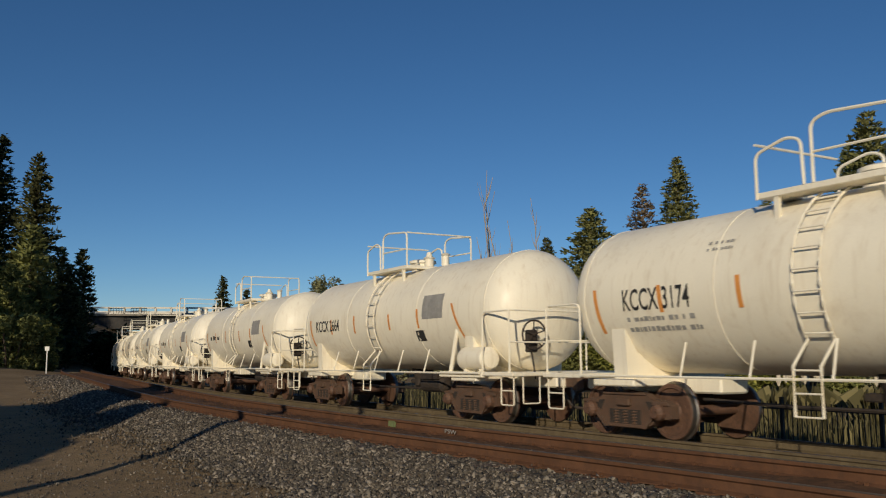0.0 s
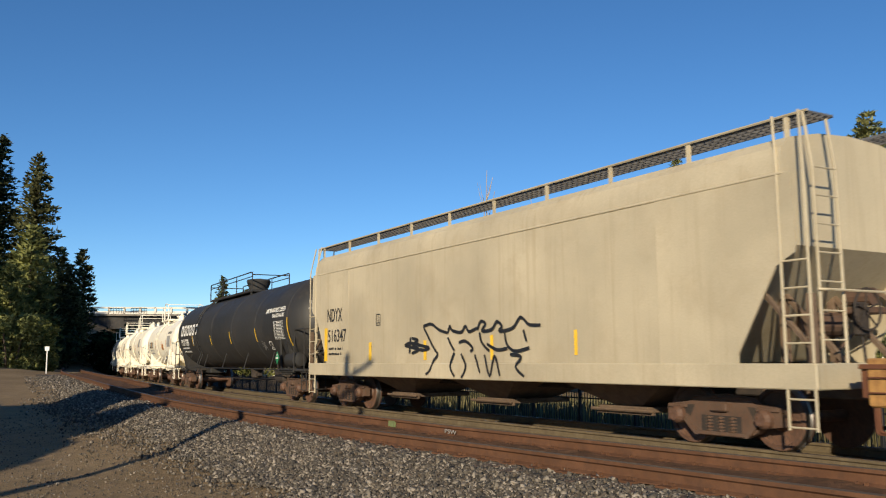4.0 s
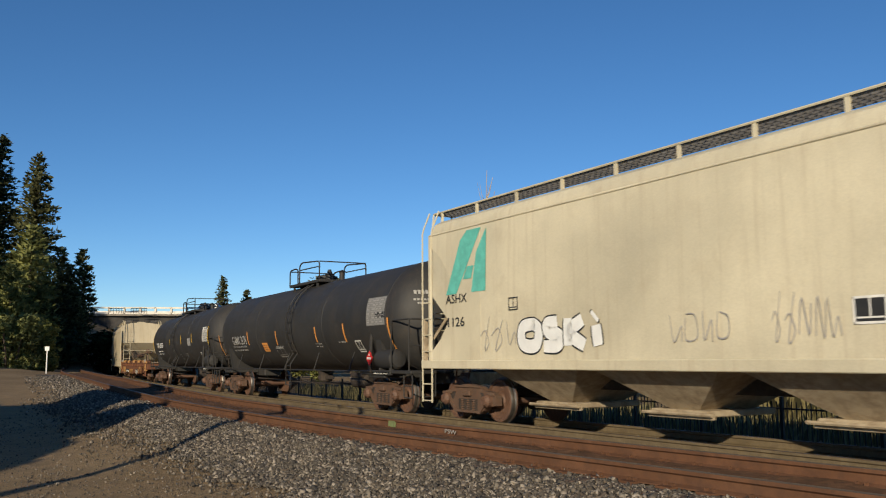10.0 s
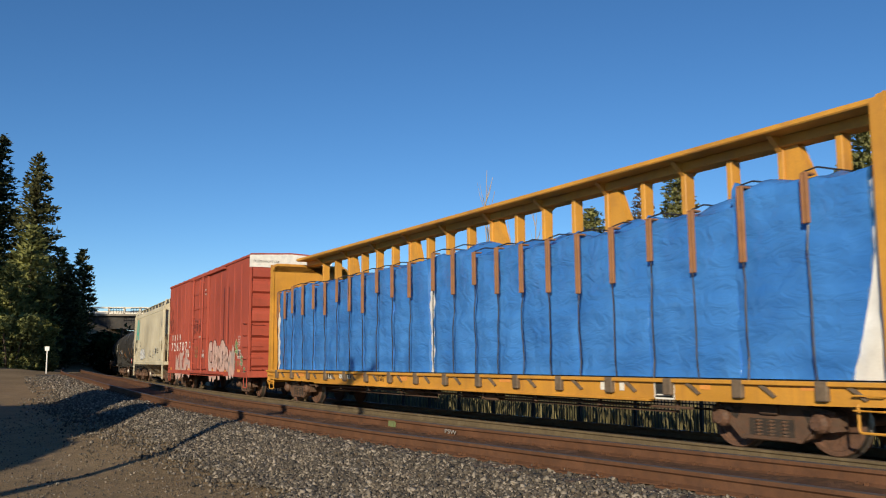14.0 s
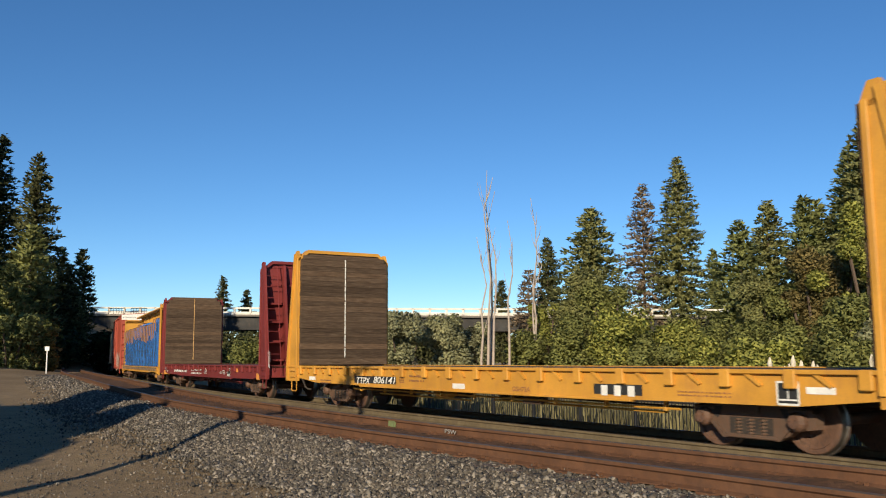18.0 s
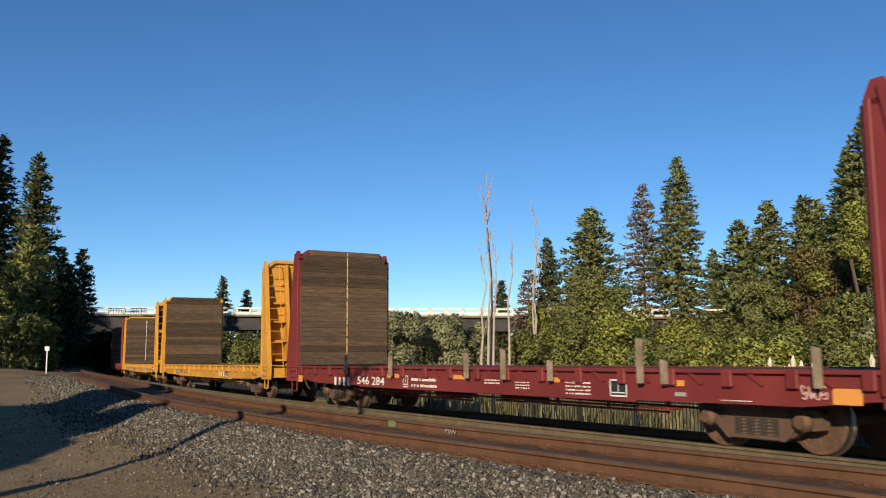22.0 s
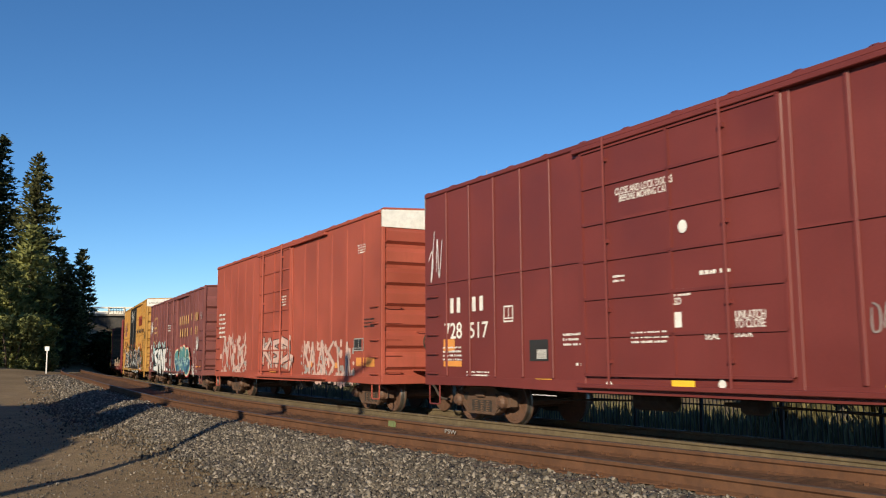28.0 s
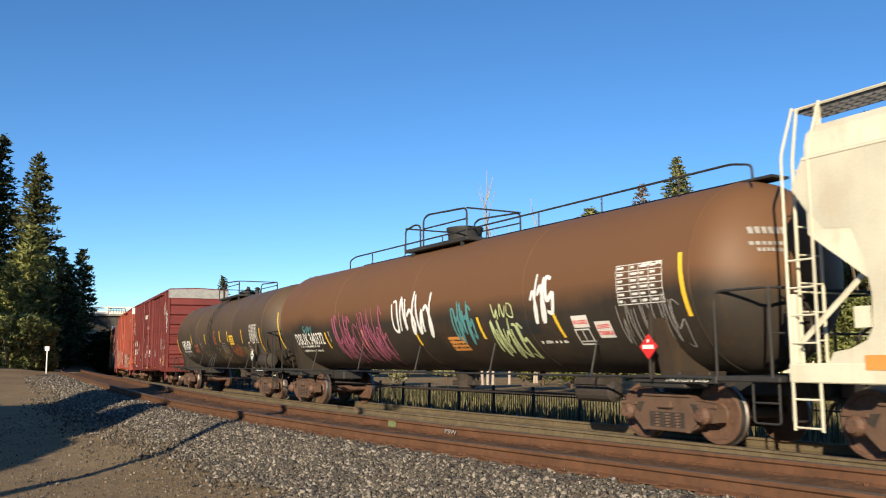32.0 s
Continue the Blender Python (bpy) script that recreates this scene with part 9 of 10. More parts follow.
strip(C_PROX, -8.67, 2.68, -8.73, 1.78, M_REFY)
letter(C_PROX, 'AMMONIA ANHYDROUS LIQUEFIED', -6.24, 2.9, 2.11, 0.16, M_WRITE)
letter(C_PROX, 'INHALATION HAZARD', -7.07, 2.72, 1.29, 0.13, M_WRITE)
table(C_PROX, -7.25, 2.01, 1.04, 0.58, M_WRITE)
outline(C_PROX, -6.39, 1.68, 0.3, 0.28, M_WRITE, None)
placard(C_PROX, -7.75, 1.20, 0.33, 0.40, M_SIGNG)
tag(C_PROX, -5.56, 1.68, 0.34, 0.29, 4, 'grey', 3, 0.015)
letter(C_NDYX, 'NDYX', 7.11, 2.38, 1.0, 0.37, M_WRITEK)
letter(C_NDYX, '516347', 7.06, 1.82, 1.22, 0.35, M_WRITEK)
small_print(C_NDYX, 7.01, 1.43, 0.94, 0.28, 2, M_WRITEK)
plate(C_NDYX, 7.32, 1.29, 0.21, 0.92, M_REFY, 'reflective_tape')
plate(C_NDYX, 4.43, 1.31, 0.15, 0.45, M_REFY, 'reflective_tape')
plate(C_NDYX, 1.58, 1.31, 0.13, 0.44, M_REFY, 'reflective_tape')
plate(C_NDYX, -1.15, 1.31, 0.11, 0.49, M_REFY, 'reflective_tape')
plate(C_NDYX, -3.79, 1.38, 0.09, 0.44, M_REFY, 'reflective_tape')
scribble(C_NDYX, 1.55, 0.93, 4.5, 1.2, "black", 0.065, [
    [(0.0, 0.95), (0.02, 0.86), (0.10, 0.55), (0.14, 0.42), (0.10, 0.30), (0.06, 0.12), (0.02, 0.05)], [(0.0, 0.95), (0.08, 0.98), (0.16, 0.86), (0.24, 0.80)],
    [(0.24, 0.80), (0.26, 0.92), (0.28, 0.84), (0.36, 0.80), (0.40, 0.90), (0.43, 0.80), (0.50, 0.86)],
    [(0.50, 0.82), (0.53, 0.96), (0.57, 0.92), (0.54, 0.80), (0.62, 0.82), (0.66, 0.94), (0.70, 0.86), (0.68, 0.78), (0.78, 0.82), (0.84, 0.98), (0.9, 0.86), (0.98, 0.84)],
    [(0.24, 0.72), (0.27, 0.58), (0.30, 0.48)], [(0.34, 0.62), (0.40, 0.64), (0.46, 0.52), (0.44, 0.46)], [(0.52, 0.78), (0.54, 0.6), (0.6, 0.46)], [(0.58, 0.58), (0.66, 0.48), (0.74, 0.5)],
    [(0.72, 0.75), (0.74, 0.55), (0.8, 0.45), (0.9, 0.5)], [(0.86, 0.78), (0.88, 0.6)], [(0.30, 0.45), (0.26, 0.2), (0.3, 0.02)], [(0.36, 0.42), (0.40, 0.2), (0.36, 0.0)], [(0.48, 0.4), (0.52, 0.1)],
    [(0.56, 0.4), (0.60, 0.05), (0.64, 0.38), (0.68, 0.05)], [(0.76, 0.4), (0.84, 0.36), (0.8, 0.2), (0.86, 0.05)]])
scribble(C_NDYX, 2.45, 1.42, 1.15, 0.46, "black", 0.07, [[(0.0, 0.5), (0.25, 0.62), (0.75, 0.45), (1.0, 0.35), (0.75, 0.25), (0.3, 0.4), (0.0, 0.5)], [(0.25, 0.9), (0.2, 0.1)], [(0.3, 0.85), (0.55, 0.75), (0.35, 0.5), (0.6, 0.3), (0.3, 0.1)]])
small_print(C_NDYX, 5.0, 0.97, 0.46, 0.18, 3, M_WRITEK)
small_print(C_NDYX, 3.03, 0.96, 0.75, 0.2, 3, M_WRITEK)
small_print(C_NDYX, -1.61, 1.0, 0.66, 0.18, 3, M_WRITEK)
outline(C_NDYX, 4.01, 2.17, 0.23, 0.29, M_WRITEK, None)
plate(C_ATTX, 4.92, 0.49, 2.67, 0.29, M_WRITEK, 'panel')
letter(C_ATTX, 'ATTX 95324', 4.62, 0.53, 2.16, 0.17, M_WRITE)
plate(C_ATTX, 2.13, 0.51, 1.32, 0.26, M_PYEL, 'panel')
plate(C_ATTX, 0.76, 0.52, 1.54, 0.27, M_PYEL, 'panel')
plate(C_ATTX, -4.1, 0.53, 0.55, 0.25, M_PYEL, 'panel')
plate(C_ATTX, -5.78, 0.61, 0.88, 0.17, M_PYEL, 'panel')
plate(C_ATTX, -2.48, 0.53, 1.59, 0.27, M_WRITEK, 'panel')
blocks(C_ATTX, 3, -2.58, 0.48, 1.44, 0.27, M_WRITE, 0.2)
plate(C_ATTX, 8.71, 0.55, 3.7, 0.38, M_PYEL, 'panel')
plate(C_ATTX, 2.19, 0.47, 1.28, 0.26, M_PYEL, 'panel')
plate(C_ATTX, 0.76, 0.49, 1.51, 0.25, M_PYEL, 'panel')
plate(C_ATTX, -2.08, 0.48, 0.32, 0.29, M_PYEL, 'panel')
plate(C_ATTX, -4.08, 0.51, 0.57, 0.29, M_PYEL, 'panel')
plate(C_ATTX, -4.69, 0.83, 1.05, 0.14, M_PYEL, 'panel')
plate(C_ATTX, -5.79, 0.57, 0.94, 0.21, M_PYEL, 'panel')
plate(C_ATTX, -6.81, 0.87, 0.54, 0.14, M_PYEL, 'panel')
plate(C_ATTX, 3.12, 1.02, 0.55, 0.19, M_PYEL, 'panel')
plate(C_ATTX, -8.69, 0.72, 0.36, 0.34, M_PYEL, 'panel')
# flat dark strips painted for the shadow gaps down the side
plate(C_M, -4.17, 1.99, 0.11, 2.2, M_DRED, 'side_post')
plate(C_M, -4.95, 1.96, 0.09, 2.2, M_DRED, 'side_post')
letter(C_TEIX, 'TEIX 23553', 6.28, 2.05, 1.99, 0.27, M_WRITE)
strip(C_TEIX, 2.07, 2.43, 1.98, 2.12, M_REFY)
strip(C_TEIX, -1.20, 2.56, -1.25, 2.13, M_REFY)
strip(C_TEIX, -4.01, 2.57, -4.08, 2.16, M_REFY)
strip(C_TEIX, -7.69, 2.81, -7.76, 1.94, M_REFY)
strip(C_TEIX, 7.74, 2.78, 7.68, 1.94, M_REFY)
plate(C_TEIX, -6.53, 2.16, 1.09, 0.62, M_WRITE, 'panel')
table(C_TEIX, -6.56, 2.18, 1.04, 0.57, M_WRITEK)
plate(C_TEIX, -3.0, 2.04, 0.72, 0.34, M_GREY, 'panel')
outline(C_TEIX, -5.36, 1.4, 0.34, 0.3, M_WRITE, None)
small_print(C_TEIX, 6.25, 1.66, 1.58, 0.28, 2, M_WRITE)
small_print(C_TEIX, 0.0, 1.38, 0.25, 0.31, 3, M_GREY)
small_print(C_TEIX, 1.01, 1.01, 0.68, 0.27, 3, M_GREY)
small_print(C_TEIX, -1.62, 1.58, 0.52, 0.13, 2, M_GREY)
small_print(C_TEIX, -6.35, 1.66, 0.55, 0.07, 1, M_WRITEK)
letter(C_GAMX, 'GAMX 2674', 6.28, 1.92, 1.78, 0.32, M_GREY)
strip(C_GAMX, -7.65, 2.36, -7.62, 1.48, M_REFO)
strip(C_GAMX, -4.77, 2.32, -4.79, 1.81, M_REFO)
strip(C_GAMX, -2.59, 2.30, -2.59, 1.85, M_REFO)
strip(C_GAMX, 1.06, 2.30, 1.11, 1.82, M_REFO)
strip(C_GAMX, 8.18, 2.33, 8.12, 1.54, M_REFO)
strip(C_GAMX, 4.30, 2.36, 4.29, 1.89, M_REFO)
plate(C_GAMX, -6.41, 2.19, 1.11, 0.72, M_PALE, 'panel')
plate(C_GAMX, -6.96, 2.37, 0.57, 0.15, M_WRITEK, 'panel')
table(C_GAMX, -6.43, 2.22, 1.06, 0.66, M_GREY)
plate(C_GAMX, 2.71, 1.63, 0.57, 0.3, M_REFO, 'panel')
small_print(C_GAMX, 2.68, 1.66, 0.48, 0.23, 3, M_STRAP)
outline(C_GAMX, -5.41, 1.53, 0.39, 0.31, M_WRITE, None)
placard(C_GAMX, -6.59, 1.17, 0.31, 0.38, M_SIGNR)
small_print(C_GAMX, 6.36, 1.66, 1.73, 0.25, 2, M_GREY)
small_print(C_GAMX, -2.42, 1.69, 0.54, 0.16, 2, M_GREY)
small_print(C_GAMX, -4.25, 1.78, 0.52, 0.09, 1, M_GREY)
outline(C_GAMX, 1.41, 1.43, 0.77, 0.31, M_GREY, None)
small_print(C_GAMX, 1.32, 1.72, 0.74, 0.12, 1, M_GREY)
leaning_mark(C_ASHX, 5.64, 2.7, 1.63, 1.31)
letter(C_ASHX, 'ASHX', 5.65, 2.51, 0.85, 0.19, M_WRITEK)
letter(C_ASHX, '1126', 5.57, 2.01, 0.67, 0.2, M_WRITEK)
mural(C_ASHX, 3.04, 1.36, 2.72, 0.85, 4, 'white', 'black', 31, halo='cream', stroke=0.05)
tag(C_ASHX, -0.94, 1.58, 1.21, 0.41, 4, 'grey', 32, 0.025)
tag(C_ASHX, -2.8, 1.55, 1.08, 0.54, 5, 'grey', 33, 0.02)
tag(C_ASHX, -6.14, 3.13, 0.52, 0.55, 3, 'grey', 34, 0.02)
tag(C_ASHX, 4.34, 1.56, 1.3, 0.52, 3, 'grey', 35, 0.02)
outline(C_ASHX, -4.02, 1.71, 0.45, 0.34, M_WRITE, M_WRITEK)
small_print(C_ASHX, -4.7, 1.76, 0.65, 0.28, 3, M_WRITEK)
small_print(C_ASHX, -5.85, 1.37, 0.66, 0.09, 1, M_WRITEK)
outline(C_ASHX, 3.29, 2.25, 0.31, 0.25, M_WRITEK, None)
blocks(C_M, 4, 6.88, 2.33, 2.53, 0.27, M_WRITE, 0.62)
letter(C_M, '7 2 6 7 0 7', 6.85, 1.81, 3.9, 0.42, M_WRITE)
mural(C_M, 5.89, 0.68, 3.86, 1.19, 6, 'pink', 'grey', 41, halo='orange', inner='black', stroke=0.06)
mural(C_M, -1.59, 0.69, 3.75, 1.49, 4, 'pink', 'black', 42, inner='black', stroke=0.09)
mural(C_M, -5.25, 0.65, 0.85, 1.21, 2, 'pink', 'grey', 43, stroke=0.05)
mural(C_M, -6.13, 1.52, 0.43, 0.57, 1, 'green', 'lime', 44, stroke=0.05)
mural(C_M, -6.9, 1.09, 0.45, 0.45, 1, 'green', 'pink', 45, stroke=0.05)
mural(C_M, -7.4, 0.77, 0.28, 0.35, 1, 'green', 'pink', 46)
mural(C_M, -5.76, 0.93, 0.47, 0.48, 1, 'green', 'pink', 47)
tag(C_M, 1.24, 2.59, 1.59, 0.55, 5, 'black', 48, 0.035)
tag(C_M, 0.91, 1.47, 0.75, 0.47, 4, 'yellow', 49, 0.03)
tag(C_M, -0.33, 1.46, 0.69, 0.34, 4, 'white', 50, 0.03)
tag(C_M, 7.39, 2.74, 0.88, 1.19, 3, 'black', 51, 0.03)
tag(C_M, -1.14, 1.15, 0.42, 0.36, 3, 'white', 52, 0.03)
plate(C_M, 7.04, 0.79, 0.44, 0.22, M_REFO, 'reflective_tape')
plate(C_M, 4.8, 0.86, 0.36, 0.14, M_REFO, 'reflective_tape')
plate(C_M, 2.62, 0.86, 0.42, 0.13, M_REFO, 'reflective_tape')
plate(C_M, -2.13, 0.85, 0.46, 0.14, M_REFO, 'reflective_tape')
plate(C_M, -4.34, 0.86, 0.43, 0.11, M_REFO, 'reflective_tape')
plate(C_M, -6.53, 0.78, 0.45, 0.22, M_REFO, 'reflective_tape')
plate(C_M, -6.51, 1.12, 0.32, 0.2, M_STRAP, 'panel')
outline(C_M, -6.56, 1.4, 0.43, 0.32, M_WRITE, M_WRITEK)
outline(C_M, 2.46, 1.91, 0.28, 0.28, M_WRITE, None)
plate(C_M, 2.7, 1.51, 0.24, 0.3, M_WRITE, 'panel')
small_print(C_M, -0.93, 4.11, 0.31, 0.28, 3, M_WRITE)
small_print(C_M, -6.64, 1.83, 0.27, 0.41, 7, M_WRITE)
small_print(C_M, 0.28, 2.31, 0.65, 0.11, 1, M_WRITE)
small_print(C_M, -5.87, 1.1, 0.31, 0.52, 6, M_WRITE)
mural(C_d, 6.9, 0.83, 3.41, 1.55, 4, 'pink', 'grey', 61)
mural(C_d, 1.52, 1.13, 3.15, 1.0, 3, 'pink', 'black', 62)
mural(C_d, -2.15, 0.71, 4.16, 1.2, 6, 'pink', 'grey', 63)
plate(C_d, -6.44, 1.16, 0.52, 0.22, M_REFO, 'reflective_tape')
plate(C_d, -7.06, 1.15, 0.53, 0.23, M_REFO, 'reflective_tape')
plate(C_d, -4.95, 1.1, 0.35, 0.15, M_REFO, 'reflective_tape')
plate(C_d, -2.79, 1.13, 0.42, 0.16, M_REFO, 'reflective_tape')
plate(C_d, 0.65, 0.94, 0.71, 0.09, M_REFO, 'reflective_tape')
outline(C_d, -6.29, 1.55, 0.63, 0.33, M_GREY, M_WRITEK)
small_print(C_d, -6.54, 4.08, 0.49, 0.26, 4, M_WRITE)
small_print(C_d, -0.34, 3.04, 0.63, 0.36, 4, M_WRITE)
small_print(C_d, 7.26, 2.18, 0.92, 1.03, 6, M_WRITE)
small_print(C_d, -6.94, 2.13, 0.63, 0.27, 3, M_WRITEK)
blocks(C_e, 2, 6.62, 2.3, 0.55, 0.32, M_WRITE, 0.2)
blocks(C_e, 2, 5.74, 2.3, 0.55, 0.3, M_WRITE, 0.2)
letter(C_e, '728', 6.79, 1.76, 0.71, 0.35, M_WRITE)
letter(C_e, '517', 5.79, 1.76, 0.71, 0.33, M_WRITE)
letter(C_e, 'CLOSE AND LOCK DOORS', 1.17, 3.98, 1.29, 0.12, M_WRITE)
letter(C_e, 'BEFORE MOVING CAR', 1.07, 3.86, 1.09, 0.11, M_WRITE)
letter(C_e, 'ASD', 0.02, 2.11, 0.22, 0.11, M_WRITE)
letter(C_e, 'SEAL', -0.64, 1.58, 0.27, 0.1, M_WRITE)
letter(C_e, 'UNLATCH', -1.2, 1.85, 0.51, 0.12, M_WRITE)
letter(C_e, 'TO CLOSE', -1.19, 1.73, 0.51, 0.12, M_WRITE)
letter(C_e, 'DOOR', -1.18, 1.6, 0.3, 0.11, M_WRITE)
disc(C_e, -0.2, 3.17, 0.18, 0.2, M_WRITE)
plate(C_e, -0.01, 1.77, 0.18, 0.23, M_WRITE, 'panel')
plate(C_e, 3.7, 1.28, 0.57, 0.39, M_WRITEK, 'panel')
plate(C_e, 3.48, 1.32, 0.3, 0.17, M_WRITE, 'panel')
plate(C_e, 3.53, 0.84, 0.48, 0.12, M_REFY, 'reflective_tape')
plate(C_e, 0.06, 0.88, 0.46, 0.11, M_REFY, 'reflective_tape')
plate(C_e, -3.33, 0.85, 0.49, 0.13, M_REFY, 'reflective_tape')
plate(C_e, 6.85, 1.5, 0.47, 0.25, M_REFO, 'panel')
plate(C_e, 6.85, 1.17, 0.74, 0.12, M_REFO, 'panel')
outline(C_e, 4.53, 2.03, 0.32, 0.32, M_WRITE, None)
small_print(C_e, 2.69, 1.53, 0.68, 0.26, 3, M_WRITE)
small_print(C_e, 0.9, 1.54, 0.81, 0.22, 3, M_WRITE)
small_print(C_e, -0.58, 2.49, 0.58, 0.13, 1, M_WRITE)
small_print(C_e, 1.29, 2.54, 0.29, 0.15, 2, M_WRITE)
small_print(C_e, -0.01, 2.22, 0.43, 0.15, 2, M_WRITE)
small_print(C_e, 6.87, 1.28, 0.76, 0.34, 4, M_WRITE)
small_print(C_e, 5.91, 0.97, 0.84, 0.13, 2, M_WRITE)
small_print(C_e, 3.64, 0.65, 0.72, 0.04, 1, M_WRITE)
small_print(C_e, 2.35, 1.18, 0.3, 0.1, 1, M_WRITE)
emblem(C_e, -6.6, 3.73, 0.55, 0.72)
small_print(C_e, -5.5, 1.95, 0.12, 0.61, 6, M_WRITE)
small_print(C_e, -6.0, 1.92, 0.11, 0.59, 6, M_WRITE)
small_print(C_e, -6.53, 2.3, 0.06, 0.22, 3, M_WRITE)
small_print(C_e, -7.05, 2.3, 0.08, 0.22, 3, M_WRITE)
small_print(C_e, -6.45, 1.96, 0.68, 0.2, 2, M_WRITE)
small_print(C_e, -5.41, 1.34, 0.73, 0.16, 2, M_WRITE)
small_print(C_e, -6.4, 1.09, 0.69, 0.09, 1, M_WRITE)
small_print(C_e, -6.37, 1.0, 0.69, 0.05, 1, M_WRITE)
outline(C_e, -6.57, 1.5, 0.44, 0.36, M_WRITE, M_WRITEK)
plate(C_e, -6.67, 1.21, 0.44, 0.28, M_REFO, 'panel')
plate(C_e, -6.4, 1.2, 0.24, 0.09, M_REFY, 'panel')
plate(C_e, -5.63, 1.21, 0.27, 0.12, M_WRITE, 'panel')
tag(C_e, -7.42, 3.52, 0.54, 0.44, 4, 'white', 71, 0.028)
tag(C_e, -7.45, 3.27, 0.5, 0.31, 4, 'white', 72, 0.028)
tag(C_e, -7.5, 2.82, 0.46, 0.47, 3, 'white', 73, 0.028)
tag(C_e, 7.5, 3.15, 0.62, 0.86, 2, 'white', 74, 0.03)
tag(C_e, -3.19, 1.6, 0.81, 0.34, 5, 'grey', 75, 0.03)
disc(C_e, 1.53, 0.82, 0.16, 0.14, M_WRITE)
disc(C_e, -0.85, 0.89, 0.14, 0.12, M_WRITE)
crossed_arrows(C_F, 6.04, 3.14, 1.12, 0.98)
letter(C_F, 'next', 6.74, 3.63, 0.45, 0.21, M_WRITEK)
letter(C_F, 'load', 6.74, 3.47, 0.45, 0.21, M_WRITEK)
letter(C_F, 'any', 4.58, 3.67, 0.35, 0.19, M_WRITEK)
letter(C_F, 'road', 4.62, 3.5, 0.41, 0.19, M_WRITEK)
letter(C_F, 'FB OX', 6.14, 2.47, 1.19, 0.31, M_WRITEK)
letter(C_F, '5 06 06 5', 6.68, 1.98, 2.21, 0.34, M_WRITEK)
blocks(C_F, 3, -3.83, 3.62, 1.86, 0.59, M_MARKRED, 0.12)
letter(C_F, 'Railcar Pooling Experts', -2.65, 3.16, 4.28, 0.26, M_WRITEK)
tag(C_F, 0.99, 4.07, 0.99, 0.66, 4, 'white', 81, 0.05)
tag(C_F, -0.15, 4.08, 0.89, 0.66, 5, 'white', 86, 0.05)
mural(C_F, 5.08, 1.29, 2.69, 1.28, 3, 'orange', 'orange', 90, inner='green', stroke=0.03)
mural(C_F, 0.5, 1.16, 2.36, 1.13, 3, 'orange', 'orange', 91, inner='green', stroke=0.03)
mural(C_F, -2.79, 1.28, 1.95, 0.93, 3, 'orange', 'orange', 92, inner='green', stroke=0.03)
mural(C_F, -4.76, 1.18, 1.45, 0.99, 3, 'orange', 'orange', 93, inner='green', stroke=0.03)
mural(C_F, -5.92, 0.81, 0.87, 0.86, 3, 'orange', 'orange', 94, inner='green', stroke=0.03)
mural(C_F, 5.3, 0.62, 4.5, 1.6, 4, 'black', 'white', 82, inner='white', stroke=0.1)
mural(C_F, 0.5, 0.62, 7.5, 1.62, 7, 'black', 'white', 83, inner='white', stroke=0.11)
tag(C_F, 1.07, 1.57, 0.74, 0.46, 4, 'white', 84, 0.05)
tag(C_F, -7.32, 2.73, 0.64, 0.34, 4, 'black', 85, 0.05)
plate(C_F, -6.55, 0.87, 0.38, 0.12, M_REFY, 'panel')
small_print(C_F, 0.7, 2.32, 1.25, 0.22, 1, M_WRITE)
small_print(C_F, -0.17, 2.79, 0.56, 0.13, 1, M_WRITE)
outline(C_F, 1.5, 3.04, 0.3, 0.32, M_WRITE, None)
small_print(C_F, -0.29, 2.06, 0.33, 0.31, 5, M_WRITE)
small_print(C_F, -6.6, 1.65, 0.39, 1.16, 10, M_WRITEK)
outline(C_F, 3.88, 2.29, 0.25, 0.26, M_WRITEK, None)
small_print(C_F, 6.17, 1.08, 0.97, 0.35, 3, M_STRAP)
blocks(C_W, 5, -2.25, 3.03, 2.65, 0.41, M_WRITEY, 0.45)
blocks(C_W, 1, -5.35, 3.15, 0.29, 0.33, M_WRITEY, 0.1)
blocks(C_W, 3, -6.14, 3.1, 0.91, 0.36, M_WRITEY, 0.4)
blocks(C_W, 4, -2.39, 2.45, 2.43, 0.39, M_WRITEY, 0.5)
blocks(C_W, 1, -5.31, 2.49, 0.26, 0.35, M_WRITEY, 0.1)
blocks(C_W, 2, -6.23, 2.49, 0.79, 0.35, M_WRITEY, 0.5)
shield(C_W, 6.08, 2.28, 1.38, 1.47)
letter(C_W, 'WC', 6.83, 2.01, 0.37, 0.24, M_WRITE)
letter(C_W, '21', 6.83, 1.56, 0.2, 0.23, M_WRITE)
letter(C_W, '18', 6.18, 1.6, 0.2, 0.21, M_WRITE)
mural(C_W, 5.6, 0.62, 5.9, 1.5, 6, 'white', 'black', 101, halo='aqua', inner='grey', stroke=0.05)
mural(C_W, 0.3, 0.97, 0.46, 0.89, 1, 'aqua', 'black', 103)
mural(C_W, -1.37, 0.64, 4.35, 1.38, 6, 'blue', 'cream', 102, halo='red', inner='teal', stroke=0.1)
tag(C_W, -6.71, 1.81, 0.48, 0.57, 3, 'white', 104, 0.05)
tag(C_W, 7.15, 2.91, 0.87, 0.61, 4, 'white', 105, 0.05)
tag(C_W, 6.94, 0.92, 0.39, 0.34, 5, 'white', 106, 0.03)
tag(C_W, -7.54, 3.12, 0.33, 0.3, 2, 'grey', 107, 0.03)
tag(C_W, -5.88, 0.69, 0.53, 0.45, 6, 'white', 108, 0.025)
tag(C_W, -5.97, 1.1, 0.98, 0.46, 2, 'pink', 109, 0.02)
plate(C_W, -6.67, 1.04, 0.52, 0.06, M_REFO, 'reflective_tape')
plate(C_W, -7.44, 1.05, 0.36, 0.05, M_REFO, 'reflective_tape')
